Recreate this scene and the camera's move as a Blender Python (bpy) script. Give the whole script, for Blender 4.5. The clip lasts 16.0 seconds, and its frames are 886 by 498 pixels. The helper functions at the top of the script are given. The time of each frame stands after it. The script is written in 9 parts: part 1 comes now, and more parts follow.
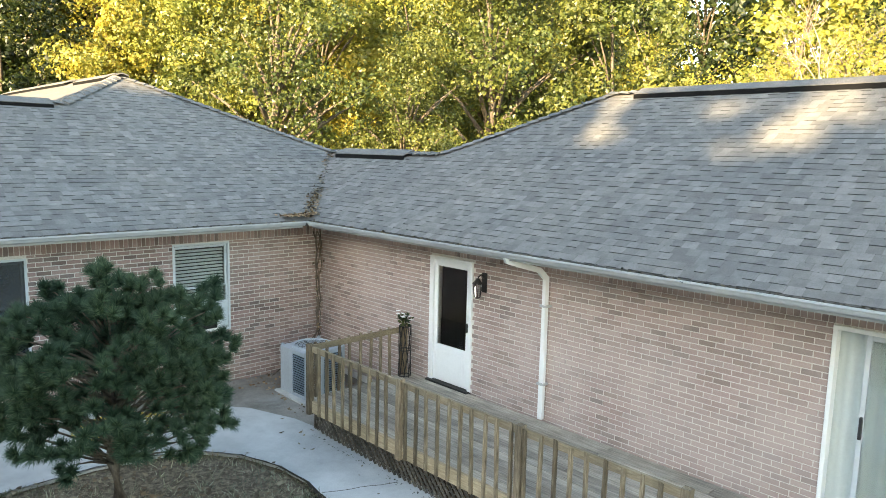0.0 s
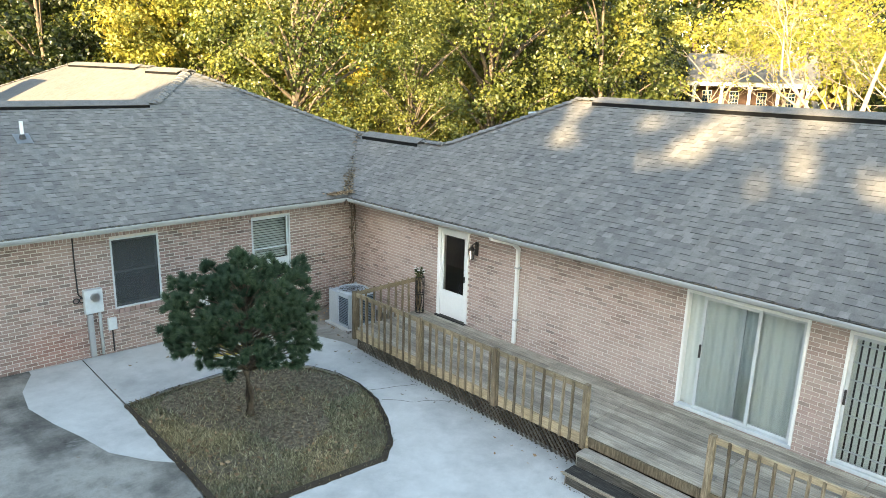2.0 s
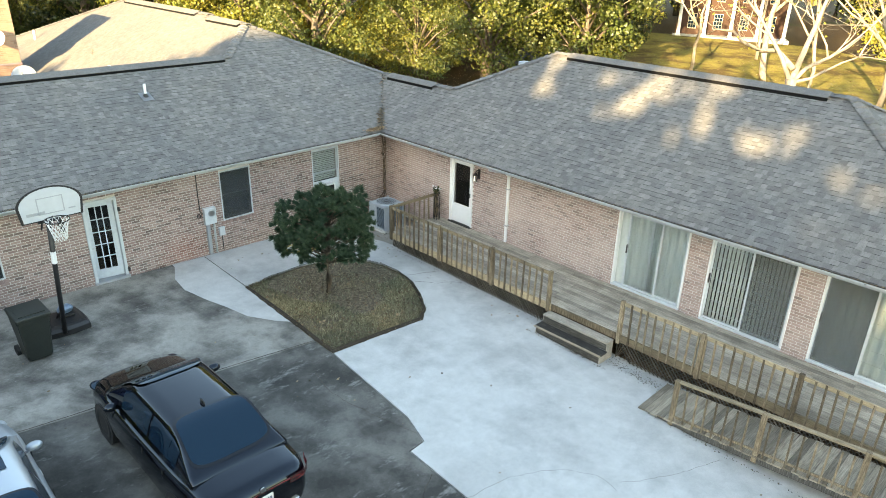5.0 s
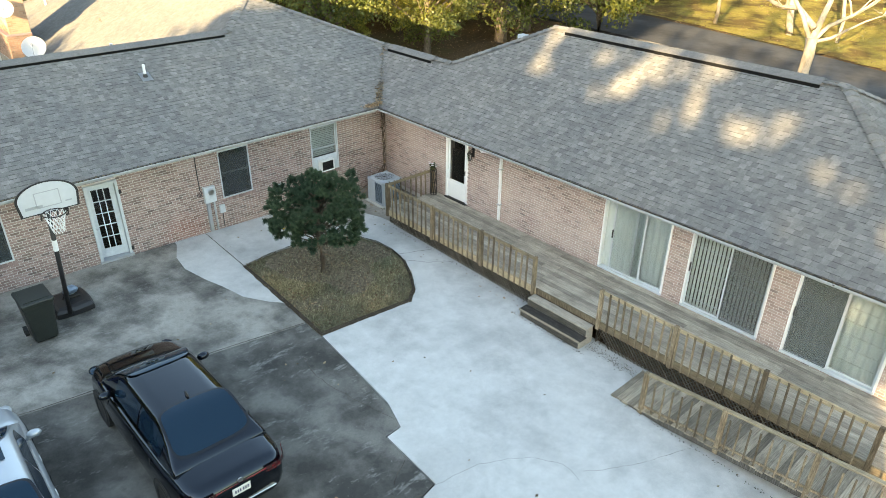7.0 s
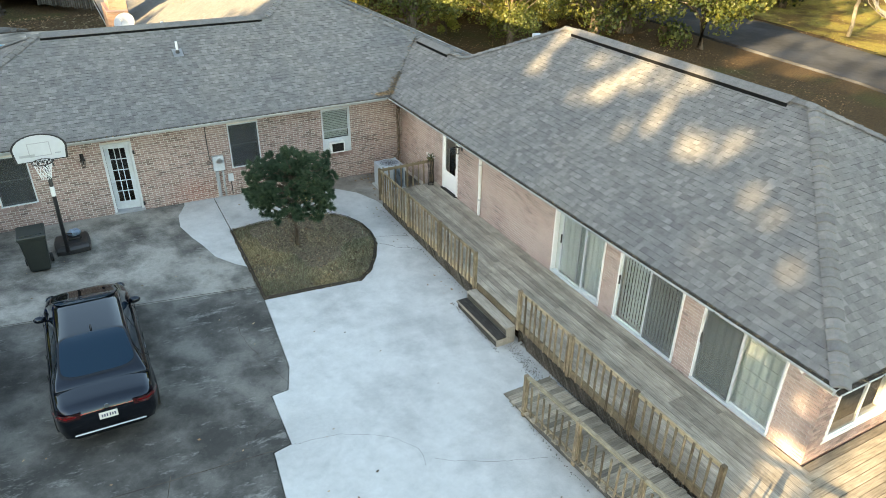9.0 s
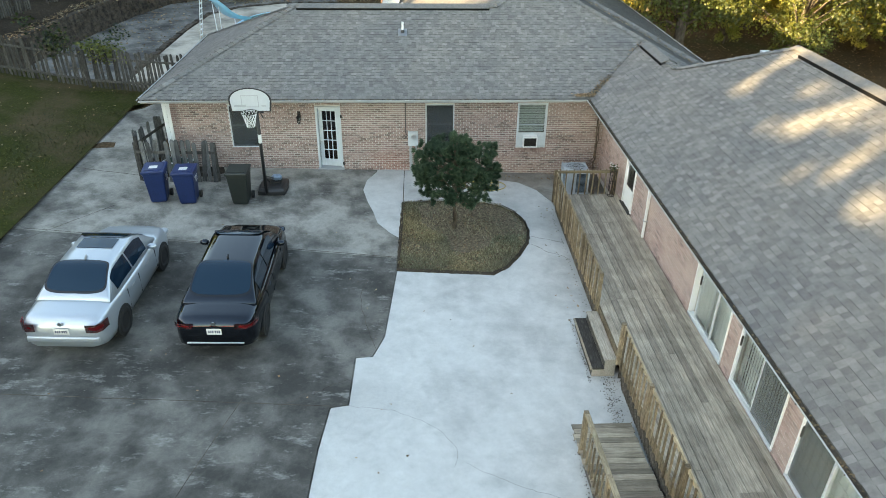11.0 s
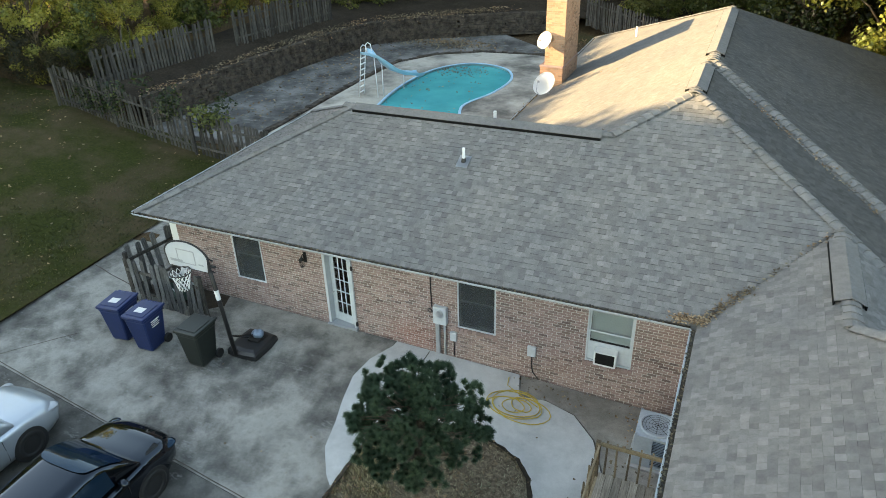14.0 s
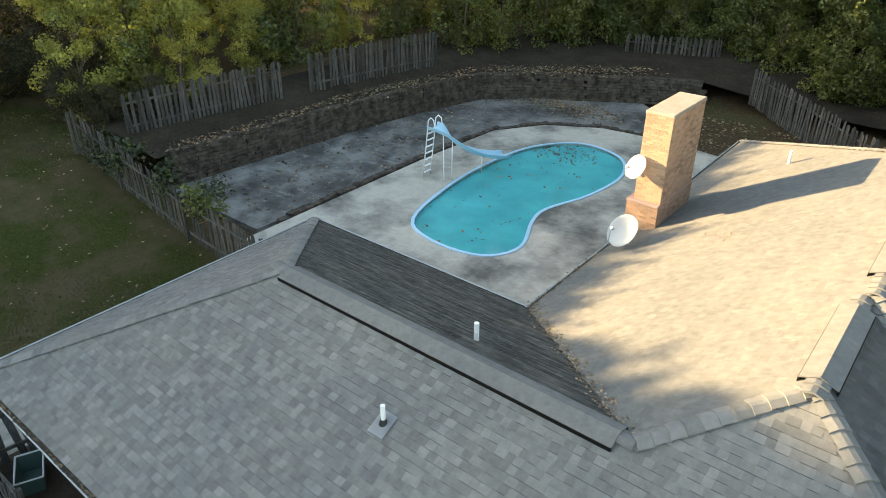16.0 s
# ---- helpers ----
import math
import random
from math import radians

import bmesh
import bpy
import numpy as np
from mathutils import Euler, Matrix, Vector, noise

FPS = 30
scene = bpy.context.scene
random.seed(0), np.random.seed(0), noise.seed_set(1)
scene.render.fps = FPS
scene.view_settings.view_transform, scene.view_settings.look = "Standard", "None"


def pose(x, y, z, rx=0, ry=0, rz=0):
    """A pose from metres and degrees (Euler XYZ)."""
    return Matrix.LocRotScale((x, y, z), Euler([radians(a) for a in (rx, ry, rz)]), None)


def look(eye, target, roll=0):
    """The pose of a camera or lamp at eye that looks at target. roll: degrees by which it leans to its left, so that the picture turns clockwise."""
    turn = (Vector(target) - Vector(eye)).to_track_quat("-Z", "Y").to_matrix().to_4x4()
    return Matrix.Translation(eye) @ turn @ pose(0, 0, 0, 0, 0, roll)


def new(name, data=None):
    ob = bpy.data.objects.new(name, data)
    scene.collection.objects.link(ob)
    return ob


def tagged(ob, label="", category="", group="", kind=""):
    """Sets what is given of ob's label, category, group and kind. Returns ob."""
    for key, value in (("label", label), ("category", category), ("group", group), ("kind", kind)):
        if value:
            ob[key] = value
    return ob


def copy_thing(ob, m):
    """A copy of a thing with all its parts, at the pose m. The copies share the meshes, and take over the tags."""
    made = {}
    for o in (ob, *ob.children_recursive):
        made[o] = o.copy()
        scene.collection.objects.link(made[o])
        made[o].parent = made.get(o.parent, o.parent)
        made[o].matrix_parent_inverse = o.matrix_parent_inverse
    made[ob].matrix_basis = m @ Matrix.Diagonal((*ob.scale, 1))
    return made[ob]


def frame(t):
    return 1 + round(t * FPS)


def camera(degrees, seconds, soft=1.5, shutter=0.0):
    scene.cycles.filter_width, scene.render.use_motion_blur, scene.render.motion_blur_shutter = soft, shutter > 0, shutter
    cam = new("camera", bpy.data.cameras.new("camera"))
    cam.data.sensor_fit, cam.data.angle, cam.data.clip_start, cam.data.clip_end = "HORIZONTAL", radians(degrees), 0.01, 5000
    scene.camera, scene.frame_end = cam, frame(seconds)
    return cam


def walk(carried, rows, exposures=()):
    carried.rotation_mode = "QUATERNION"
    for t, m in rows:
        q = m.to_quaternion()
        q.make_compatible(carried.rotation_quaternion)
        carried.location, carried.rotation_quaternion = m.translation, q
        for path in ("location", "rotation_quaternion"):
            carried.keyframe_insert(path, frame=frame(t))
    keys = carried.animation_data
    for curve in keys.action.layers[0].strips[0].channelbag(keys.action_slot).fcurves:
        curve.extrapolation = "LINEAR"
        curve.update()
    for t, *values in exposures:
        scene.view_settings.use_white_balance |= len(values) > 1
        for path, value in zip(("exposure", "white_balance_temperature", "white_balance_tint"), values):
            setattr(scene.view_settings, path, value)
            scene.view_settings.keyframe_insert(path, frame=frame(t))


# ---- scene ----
cam = camera(65.05, 16.0, soft=0.9)
EXPOSURE = 2.76
# seconds, eye in metres, turn in degrees
ROWS = [
    (0.0, -0.058, -0.037, 3.657, 82.1, -1.39, -43.88),
    (0.5, -0.684, -0.688, 4.031, 80.67, -1.15, -43.6),
    (1.0, -1.516, -1.419, 4.548, 78.78, -1.26, -43.89),
    (1.5, -2.178, -2.148, 5.001, 77.04, -1.5, -43.7),
    (2.0, -2.942, -2.879, 5.402, 75.53, -1.56, -43.72),
    (2.5, -3.794, -3.628, 5.793, 74.09, -1.6, -43.8),
    (3.0, -4.675, -4.395, 6.298, 72.27, -1.66, -44.08),
    (3.5, -5.533, -5.207, 6.682, 70.87, -1.62, -44.06),
    (4.0, -6.423, -5.954, 7.132, 69.25, -1.62, -44.3),
    (4.2, -6.67, -6.12, 7.31, 68.6, -1.5, -44.3),
    (5.2, -6.88, -6.24, 8.2, 65.2, -1.2, -44.15),
    (6.3, -6.668, -6.327, 9.12, 61.51, -1.05, -44.05),
    (6.5, -6.568, -6.434, 9.086, 61.22, -0.9, -43.91),
    (7.0, -6.114, -6.84, 9.125, 61.14, -0.54, -41.95),
    (7.5, -5.398, -7.577, 9.139, 61.19, -0.46, -40.41),
    (8.0, -4.52, -8.405, 9.16, 61.14, -0.45, -38.85),
    (8.5, -3.537, -9.292, 9.189, 61.04, -0.55, -35.49),
    (9.0, -2.415, -10.167, 9.274, 60.67, -0.69, -28.28),
    (9.5, -1.36, -10.909, 9.281, 60.43, -1.06, -21.02),
    (10.0, -0.595, -11.324, 9.309, 60.17, -1.31, -13.84),
    (10.2, -0.311, -11.401, 9.309, 60.12, -1.34, -11.18),
    (12.3, 3.897, -8.208, 9.441, 60.01, 1.18, 4.81),
    (12.5, 4.247, -7.557, 9.614, 60.12, 1.19, 4.87),
    (13.0, 5.167, -5.616, 9.989, 60.25, 1.28, 6.5),
    (13.5, 6.042, -3.404, 10.123, 60.33, 1.52, 15.24),
    (14.0, 6.812, -1.272, 10.36, 60.4, 1.63, 23.49),
    (14.5, 7.372, 1.037, 10.553, 60.84, 1.04, 30.55),
    (15.0, 7.624, 3.435, 10.906, 60.82, 0.5, 37.89),
    (15.5, 7.285, 5.644, 11.005, 60.88, 0.04, 39.26),
    (16.0, 6.37, 7.937, 11.069, 61.05, -0.17, 39.23),
]
walk(cam, [(t, pose(x, y, z, rx, ry, rz)) for t, x, y, z, rx, ry, rz in ROWS], [(0.0, EXPOSURE + 0.04, 7750, 7), (4.0, EXPOSURE + 0.04, 8300, 7), (7.0, EXPOSURE + 0.01, 8450, 7), (10.0, EXPOSURE - 0.04, 8500, 7), (13.0, EXPOSURE - 0.14, 8800, 8), (16.0, EXPOSURE - 0.27, 8500, 7)])

# ---- world and sun ----
SUN_WAY = Vector((-0.905, -0.325, 0.25)).normalized()     # towards the low evening sun
world = bpy.data.worlds.new("sky")
scene.world = world
world.use_nodes = True
wn = world.node_tree
wn.nodes.clear()
sky = wn.nodes.new("ShaderNodeTexSky")
sky.sky_type = "NISHITA"
sky.sun_disc = False
sky.sun_elevation = math.asin(SUN_WAY.z)
sky.sun_rotation = math.atan2(SUN_WAY.x, SUN_WAY.y)
sky.altitude, sky.air_density, sky.dust_density, sky.ozone_density = 60, 1.0, 0.6, 1.0
back = wn.nodes.new("ShaderNodeBackground")
back.inputs["Strength"].default_value = 0.15
wo = wn.nodes.new("ShaderNodeOutputWorld")
wn.links.new(sky.outputs["Color"], back.inputs["Color"])
wn.links.new(back.outputs["Background"], wo.inputs["Surface"])
sun = new("sun", bpy.data.lights.new("sun", "SUN"))
sun.data.energy = 4.6
sun.data.angle = radians(0.53)
sun.data.color = (1.0, 0.81, 0.55)
sun.matrix_world = look(SUN_WAY * 80, (0, 0, 0))

# ---- materials ----
def material(name, build):
    m = bpy.data.materials.new(name)
    m.use_nodes = True
    nt = m.node_tree
    bsdf = nt.nodes["Principled BSDF"]
    build(nt, bsdf)
    if bsdf.inputs["Roughness"].default_value > 0.75:
        bsdf.inputs["Specular IOR Level"].default_value = 0.15      # dull, weathered surfaces
    return m


def node(nt, kind, **values):
    n = nt.nodes.new(kind)
    for key, value in values.items():
        n.inputs[key.replace("_", " ")].default_value = value
    return n


def coords(nt, scale=(1, 1, 1), space="Object"):
    tc = nt.nodes.new("ShaderNodeTexCoord")
    mp = nt.nodes.new("ShaderNodeMapping")
    mp.inputs["Scale"].default_value = scale
    nt.links.new(tc.outputs[space], mp.inputs["Vector"])
    return mp.outputs["Vector"]


def world_coords(nt, scale=(1, 1, 1)):
    geo = nt.nodes.new("ShaderNodeNewGeometry")
    mp = nt.nodes.new("ShaderNodeMapping")
    mp.inputs["Scale"].default_value = scale
    nt.links.new(geo.outputs["Position"], mp.inputs["Vector"])
    return mp.outputs["Vector"]


def noise_tex(nt, vec, scale, detail=4.0, rough=0.6):
    n = node(nt, "ShaderNodeTexNoise", Scale=scale, Detail=detail, Roughness=rough)
    nt.links.new(vec, n.inputs["Vector"])
    return n.outputs["Fac"]


def ramp(nt, fac, stops):
    r = nt.nodes.new("ShaderNodeValToRGB")
    el = r.color_ramp.elements
    while len(el) < len(stops):
        el.new(0.5)
    for e, (p, c) in zip(el, stops):
        e.position = p
        e.color = (c, c, c, 1) if isinstance(c, (int, float)) else (*c, 1)
    nt.links.new(fac, r.inputs["Fac"])
    return r.outputs["Color"]


def mix(nt, a, b, fac, mode="MIX"):
    m = nt.nodes.new("ShaderNodeMix")
    m.data_type, m.blend_type = "RGBA", mode
    for sock, v in ((m.inputs[0], fac), (m.inputs[6], a), (m.inputs[7], b)):
        if isinstance(v, (int, float)):
            sock.default_value = v
        elif isinstance(v, tuple):
            sock.default_value = (*v, 1)
        else:
            nt.links.new(v, sock)
    return m.outputs[2]


def bump(nt, bsdf, height, strength=0.3, distance=0.01):
    b = node(nt, "ShaderNodeBump", Strength=strength, Distance=distance)
    nt.links.new(height, b.inputs["Height"])
    nt.links.new(b.outputs["Normal"], bsdf.inputs["Normal"])


def rand_island(nt):
    return nt.nodes.new("ShaderNodeNewGeometry").outputs["Random Per Island"]


def rand_object(nt):
    return nt.nodes.new("ShaderNodeObjectInfo").outputs["Random"]


def colour(nt, bsdf, c):
    nt.links.new(c, bsdf.inputs["Base Color"])


def plain(name, c, rough=0.5, metal=0.0, grain=40.0, vary=0.12, coat=0.0):
    def build(nt, bsdf):
        v = coords(nt)
        f = noise_tex(nt, v, grain, 3)
        g = noise_tex(nt, v, grain / 12, 3)
        lo = tuple(x * (1 - vary) for x in c)
        hi = tuple(min(1, x * (1 + vary)) for x in c)
        col = mix(nt, ramp(nt, f, [(0.3, lo), (0.7, hi)]), ramp(nt, g, [(0.3, lo), (0.7, hi)]), 0.5)
        colour(nt, bsdf, col)
        bsdf.inputs["Roughness"].default_value = rough
        bsdf.inputs["Metallic"].default_value = metal
        bsdf.inputs["Coat Weight"].default_value = coat
        bump(nt, bsdf, f, 0.08, 0.004)
    return material(name, build)


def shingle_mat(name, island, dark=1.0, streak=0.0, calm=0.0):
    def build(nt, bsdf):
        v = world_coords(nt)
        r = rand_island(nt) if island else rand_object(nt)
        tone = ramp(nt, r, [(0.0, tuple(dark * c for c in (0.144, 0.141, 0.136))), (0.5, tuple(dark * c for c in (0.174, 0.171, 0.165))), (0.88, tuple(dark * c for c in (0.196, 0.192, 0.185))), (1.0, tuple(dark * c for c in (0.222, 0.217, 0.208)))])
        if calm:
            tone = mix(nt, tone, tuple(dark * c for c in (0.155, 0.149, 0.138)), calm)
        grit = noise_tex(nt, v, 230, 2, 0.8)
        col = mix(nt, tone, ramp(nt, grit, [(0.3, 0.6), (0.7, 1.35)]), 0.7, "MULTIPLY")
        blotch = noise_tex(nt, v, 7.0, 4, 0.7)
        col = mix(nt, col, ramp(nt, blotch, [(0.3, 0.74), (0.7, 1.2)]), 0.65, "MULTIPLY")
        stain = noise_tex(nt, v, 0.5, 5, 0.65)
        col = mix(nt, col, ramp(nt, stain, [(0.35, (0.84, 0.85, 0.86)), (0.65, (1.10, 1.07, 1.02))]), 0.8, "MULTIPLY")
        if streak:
            # pale and dark runs paint the streaky sheen of the north back slope
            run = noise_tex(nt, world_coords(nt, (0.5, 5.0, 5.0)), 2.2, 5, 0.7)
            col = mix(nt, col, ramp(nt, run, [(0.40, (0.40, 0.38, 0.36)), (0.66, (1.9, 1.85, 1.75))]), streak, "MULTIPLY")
        colour(nt, bsdf, col)
        bsdf.inputs["Roughness"].default_value = 0.92
        bump(nt, bsdf, grit, 0.5, 0.004)
    return material(name, build)


def brick_mat(name, island, pale=0.3, tint=(1.0, 1.0, 1.0), red=False):
    def build(nt, bsdf):
        v = world_coords(nt)
        r = rand_island(nt) if island else rand_object(nt)
        t = lambda *c: tuple(x * k for x, k in zip(c, tint))
        tone = ramp(nt, r, [(0.0, t(0.15, 0.112, 0.102)), (0.10, t(0.235, 0.175, 0.152)), (0.3, t(0.305, 0.215, 0.192)), (0.6, t(0.365, 0.26, 0.232)), (0.88, t(0.43, 0.325, 0.29)), (0.95, t(0.24, 0.19, 0.172)), (1.0, t(0.16, 0.13, 0.122))])
        f = noise_tex(nt, v, 55, 4, 0.7)
        col = mix(nt, tone, ramp(nt, f, [(0.3, 0.70), (0.7, 1.22)]), 0.75, "MULTIPLY")
        wash = noise_tex(nt, v, 0.8, 4, 0.6)
        col = mix(nt, col, t(0.45, 0.355, 0.315), ramp(nt, wash, [(0.40, pale * 0.35), (0.68, min(1.0, pale * 1.7))]))
        if red:
            # rusty wash low on the wall beside the meter
            d = nt.nodes.new("ShaderNodeVectorMath")
            d.operation = "DISTANCE"
            nt.links.new(world_coords(nt, (1.0, 1.0, 1.5)), d.inputs[0])
            d.inputs[1].default_value = (0.35, 11.1, 0.0)
            reach = ramp(nt, d.outputs["Value"], [(0.15, 0.45), (0.95, 0.0)])
            col = mix(nt, col, (0.36, 0.15, 0.11), reach)
        grime = noise_tex(nt, v, 1.6, 5, 0.7)
        col = mix(nt, col, (0.19, 0.15, 0.13), ramp(nt, grime, [(0.58, 0.0), (0.80, 0.55)]))
        colour(nt, bsdf, col)
        bsdf.inputs["Roughness"].default_value = 0.88
        bump(nt, bsdf, f, 0.5, 0.004)
    return material(name, build)


def mortar_build(nt, bsdf):
    v = world_coords(nt)
    f = noise_tex(nt, v, 60, 4, 0.7)
    colour(nt, bsdf, ramp(nt, f, [(0.3, (0.52, 0.485, 0.44)), (0.7, (0.74, 0.70, 0.645))]))
    bsdf.inputs["Roughness"].default_value = 0.95
    bump(nt, bsdf, f, 0.4, 0.004)


def concrete_mat(name, light, dark, stain_lo, stain_hi, scale=0.45, amount=1.0):
    def build(nt, bsdf):
        v = world_coords(nt)
        big = noise_tex(nt, v, scale, 6, 0.62)
        col = mix(nt, light, dark, ramp(nt, big, [(stain_lo, 0.0), (stain_hi, amount)]))
        mid = noise_tex(nt, v, 2.6, 5, 0.7)
        col = mix(nt, col, ramp(nt, mid, [(0.3, 0.78), (0.7, 1.16)]), 0.6, "MULTIPLY")
        fine = noise_tex(nt, v, 90, 3, 0.7)
        col = mix(nt, col, ramp(nt, fine, [(0.3, 0.85), (0.7, 1.1)]), 0.6, "MULTIPLY")
        colour(nt, bsdf, col)
        bsdf.inputs["Roughness"].default_value = 0.85
        bump(nt, bsdf, fine, 0.25, 0.003)
    return material(name, build)


def wood_mat(name, a, b, c, along=(1, 1, 1), gloss=0.8, vary=0.85):
    def build(nt, bsdf):
        v = world_coords(nt, along)
        r = rand_object(nt)
        grain = noise_tex(nt, v, 9, 6, 0.7)
        col = ramp(nt, grain, [(0.25, a), (0.5, b), (0.75, c)])
        col = mix(nt, col, ramp(nt, r, [(0.0, (0.48, 0.46, 0.44)), (0.5, (0.98, 0.96, 0.92)), (1.0, (1.38, 1.34, 1.28))]), vary, "MULTIPLY")
        blot = noise_tex(nt, world_coords(nt), 1.7, 5, 0.65)
        col = mix(nt, col, ramp(nt, blot, [(0.35, 0.62), (0.65, 1.15)]), 0.65, "MULTIPLY")
        colour(nt, bsdf, col)
        bsdf.inputs["Roughness"].default_value = gloss
        bump(nt, bsdf, grain, 0.45, 0.004)
    return material(name, build)


def ground_build(nt, bsdf):
    v = world_coords(nt)
    big = noise_tex(nt, v, 0.16, 5, 0.6)
    fine = noise_tex(nt, v, 9, 5, 0.75)
    vf = noise_tex(nt, v, 45, 3, 0.7)
    grass = ramp(nt, fine, [(0.3, (0.030, 0.040, 0.012)), (0.55, (0.058, 0.070, 0.022)), (0.75, (0.12, 0.105, 0.045))])
    litter = ramp(nt, fine, [(0.3, (0.035, 0.024, 0.014)), (0.55, (0.085, 0.056, 0.030)), (0.75, (0.17, 0.105, 0.050))])
    col = mix(nt, litter, grass, ramp(nt, big, [(0.56, 0.0), (0.70, 0.7)]))
    col = mix(nt, col, ramp(nt, vf, [(0.3, 0.6), (0.7, 1.35)]), 0.8, "MULTIPLY")
    colour(nt, bsdf, col)
    bsdf.inputs["Roughness"].default_value = 0.95
    bump(nt, bsdf, fine, 0.8, 0.06)


def litter_build(nt, bsdf):
    v = world_coords(nt)
    fine = noise_tex(nt, v, 14, 5, 0.75)
    vf = noise_tex(nt, v, 60, 3, 0.7)
    col = ramp(nt, fine, [(0.3, (0.045, 0.035, 0.026)), (0.5, (0.15, 0.12, 0.085)), (0.72, (0.36, 0.30, 0.215))])
    col = mix(nt, col, ramp(nt, vf, [(0.3, 0.6), (0.7, 1.35)]), 0.8, "MULTIPLY")
    colour(nt, bsdf, col)
    bsdf.inputs["Roughness"].default_value = 0.95
    bump(nt, bsdf, fine, 0.7, 0.03)


def leaf_mat(name, stops, through_light=0.45):
    m = bpy.data.materials.new(name)
    m.use_nodes = True
    nt = m.node_tree
    nt.nodes.clear()
    out = nt.nodes.new("ShaderNodeOutputMaterial")
    r = rand_island(nt)
    col = ramp(nt, r, stops)
    big = noise_tex(nt, world_coords(nt), 0.22, 3, 0.6)
    col = mix(nt, col, ramp(nt, big, [(0.35, (0.55, 0.72, 0.7)), (0.65, (1.3, 1.15, 0.9))]), 0.8, "MULTIPLY")
    sprays = noise_tex(nt, world_coords(nt), 0.75, 3, 0.6)
    col = mix(nt, col, ramp(nt, sprays, [(0.35, (0.48, 0.56, 0.55)), (0.65, (1.3, 1.22, 1.1))]), 0.75, "MULTIPLY")
    d = nt.nodes.new("ShaderNodeBsdfDiffuse")
    t = nt.nodes.new("ShaderNodeBsdfTranslucent")
    g = node(nt, "ShaderNodeBsdfGlossy", Roughness=0.45)
    nt.links.new(col, d.inputs["Color"])
    nt.links.new(col, t.inputs["Color"])
    a = nt.nodes.new("ShaderNodeMixShader")
    a.inputs[0].default_value = through_light
    nt.links.new(d.outputs[0], a.inputs[1])
    nt.links.new(t.outputs[0], a.inputs[2])
    b = nt.nodes.new("ShaderNodeMixShader")
    b.inputs[0].default_value = 0.04
    nt.links.new(a.outputs[0], b.inputs[1])
    nt.links.new(g.outputs[0], b.inputs[2])
    nt.links.new(b.outputs[0], out.inputs["Surface"])
    return m


def bark_build(nt, bsdf):
    v = world_coords(nt, (1, 1, 0.25))
    f = noise_tex(nt, v, 14, 5, 0.7)
    colour(nt, bsdf, ramp(nt, f, [(0.3, (0.055, 0.042, 0.032)), (0.7, (0.20, 0.165, 0.13))]))
    bsdf.inputs["Roughness"].default_value = 0.95
    bump(nt, bsdf, f, 0.8, 0.03)


def pale_bark_build(nt, bsdf):
    v = world_coords(nt, (1, 1, 0.5))
    f = noise_tex(nt, v, 5, 5, 0.7)
    colour(nt, bsdf, ramp(nt, f, [(0.3, (0.17, 0.145, 0.11)), (0.7, (0.36, 0.31, 0.25))]))
    bsdf.inputs["Roughness"].default_value = 0.9
    bump(nt, bsdf, f, 0.5, 0.02)


def glass_build(nt, bsdf):
    bsdf.inputs["Base Color"].default_value = (0.93, 0.96, 0.95, 1)
    bsdf.inputs["Transmission Weight"].default_value = 1.0
    bsdf.inputs["Roughness"].default_value = 0.02
    bsdf.inputs["IOR"].default_value = 1.45
    f = noise_tex(nt, world_coords(nt), 1.1, 2)
    bump(nt, bsdf, f, 0.02, 0.01)


def paint_car(name, c, metal, rough=0.28):
    def build(nt, bsdf):
        bsdf.inputs["Base Color"].default_value = (*c, 1)
        bsdf.inputs["Metallic"].default_value = metal
        bsdf.inputs["Specular IOR Level"].default_value = 0.5
        # blue specular tint paints the sky's reflection into the black paint
        if not metal:
            bsdf.inputs["Specular Tint"].default_value = (0.60, 0.78, 1.0, 1)
        bsdf.inputs["Coat Weight"].default_value = 0.7 if metal else 0.25
        bsdf.inputs["Coat IOR"].default_value = 1.5
        bsdf.inputs["Coat Roughness"].default_value = 0.02
        f = noise_tex(nt, coords(nt), 9, 4)
        nt.links.new(ramp(nt, f, [(0.3, rough), (0.7, rough * 1.4)]), bsdf.inputs["Roughness"])
    return material(name, build)


def water_build(nt, bsdf):
    v = world_coords(nt)
    bsdf.inputs["Base Color"].default_value = (0.02, 0.40, 0.40, 1)
    f = noise_tex(nt, v, 0.6, 3)
    colour(nt, bsdf, ramp(nt, f, [(0.3, (0.035, 0.34, 0.37)), (0.7, (0.055, 0.47, 0.49))]))
    bsdf.inputs["Roughness"].default_value = 0.06
    rip = noise_tex(nt, v, 5, 2)
    bump(nt, bsdf, rip, 0.03, 0.01)


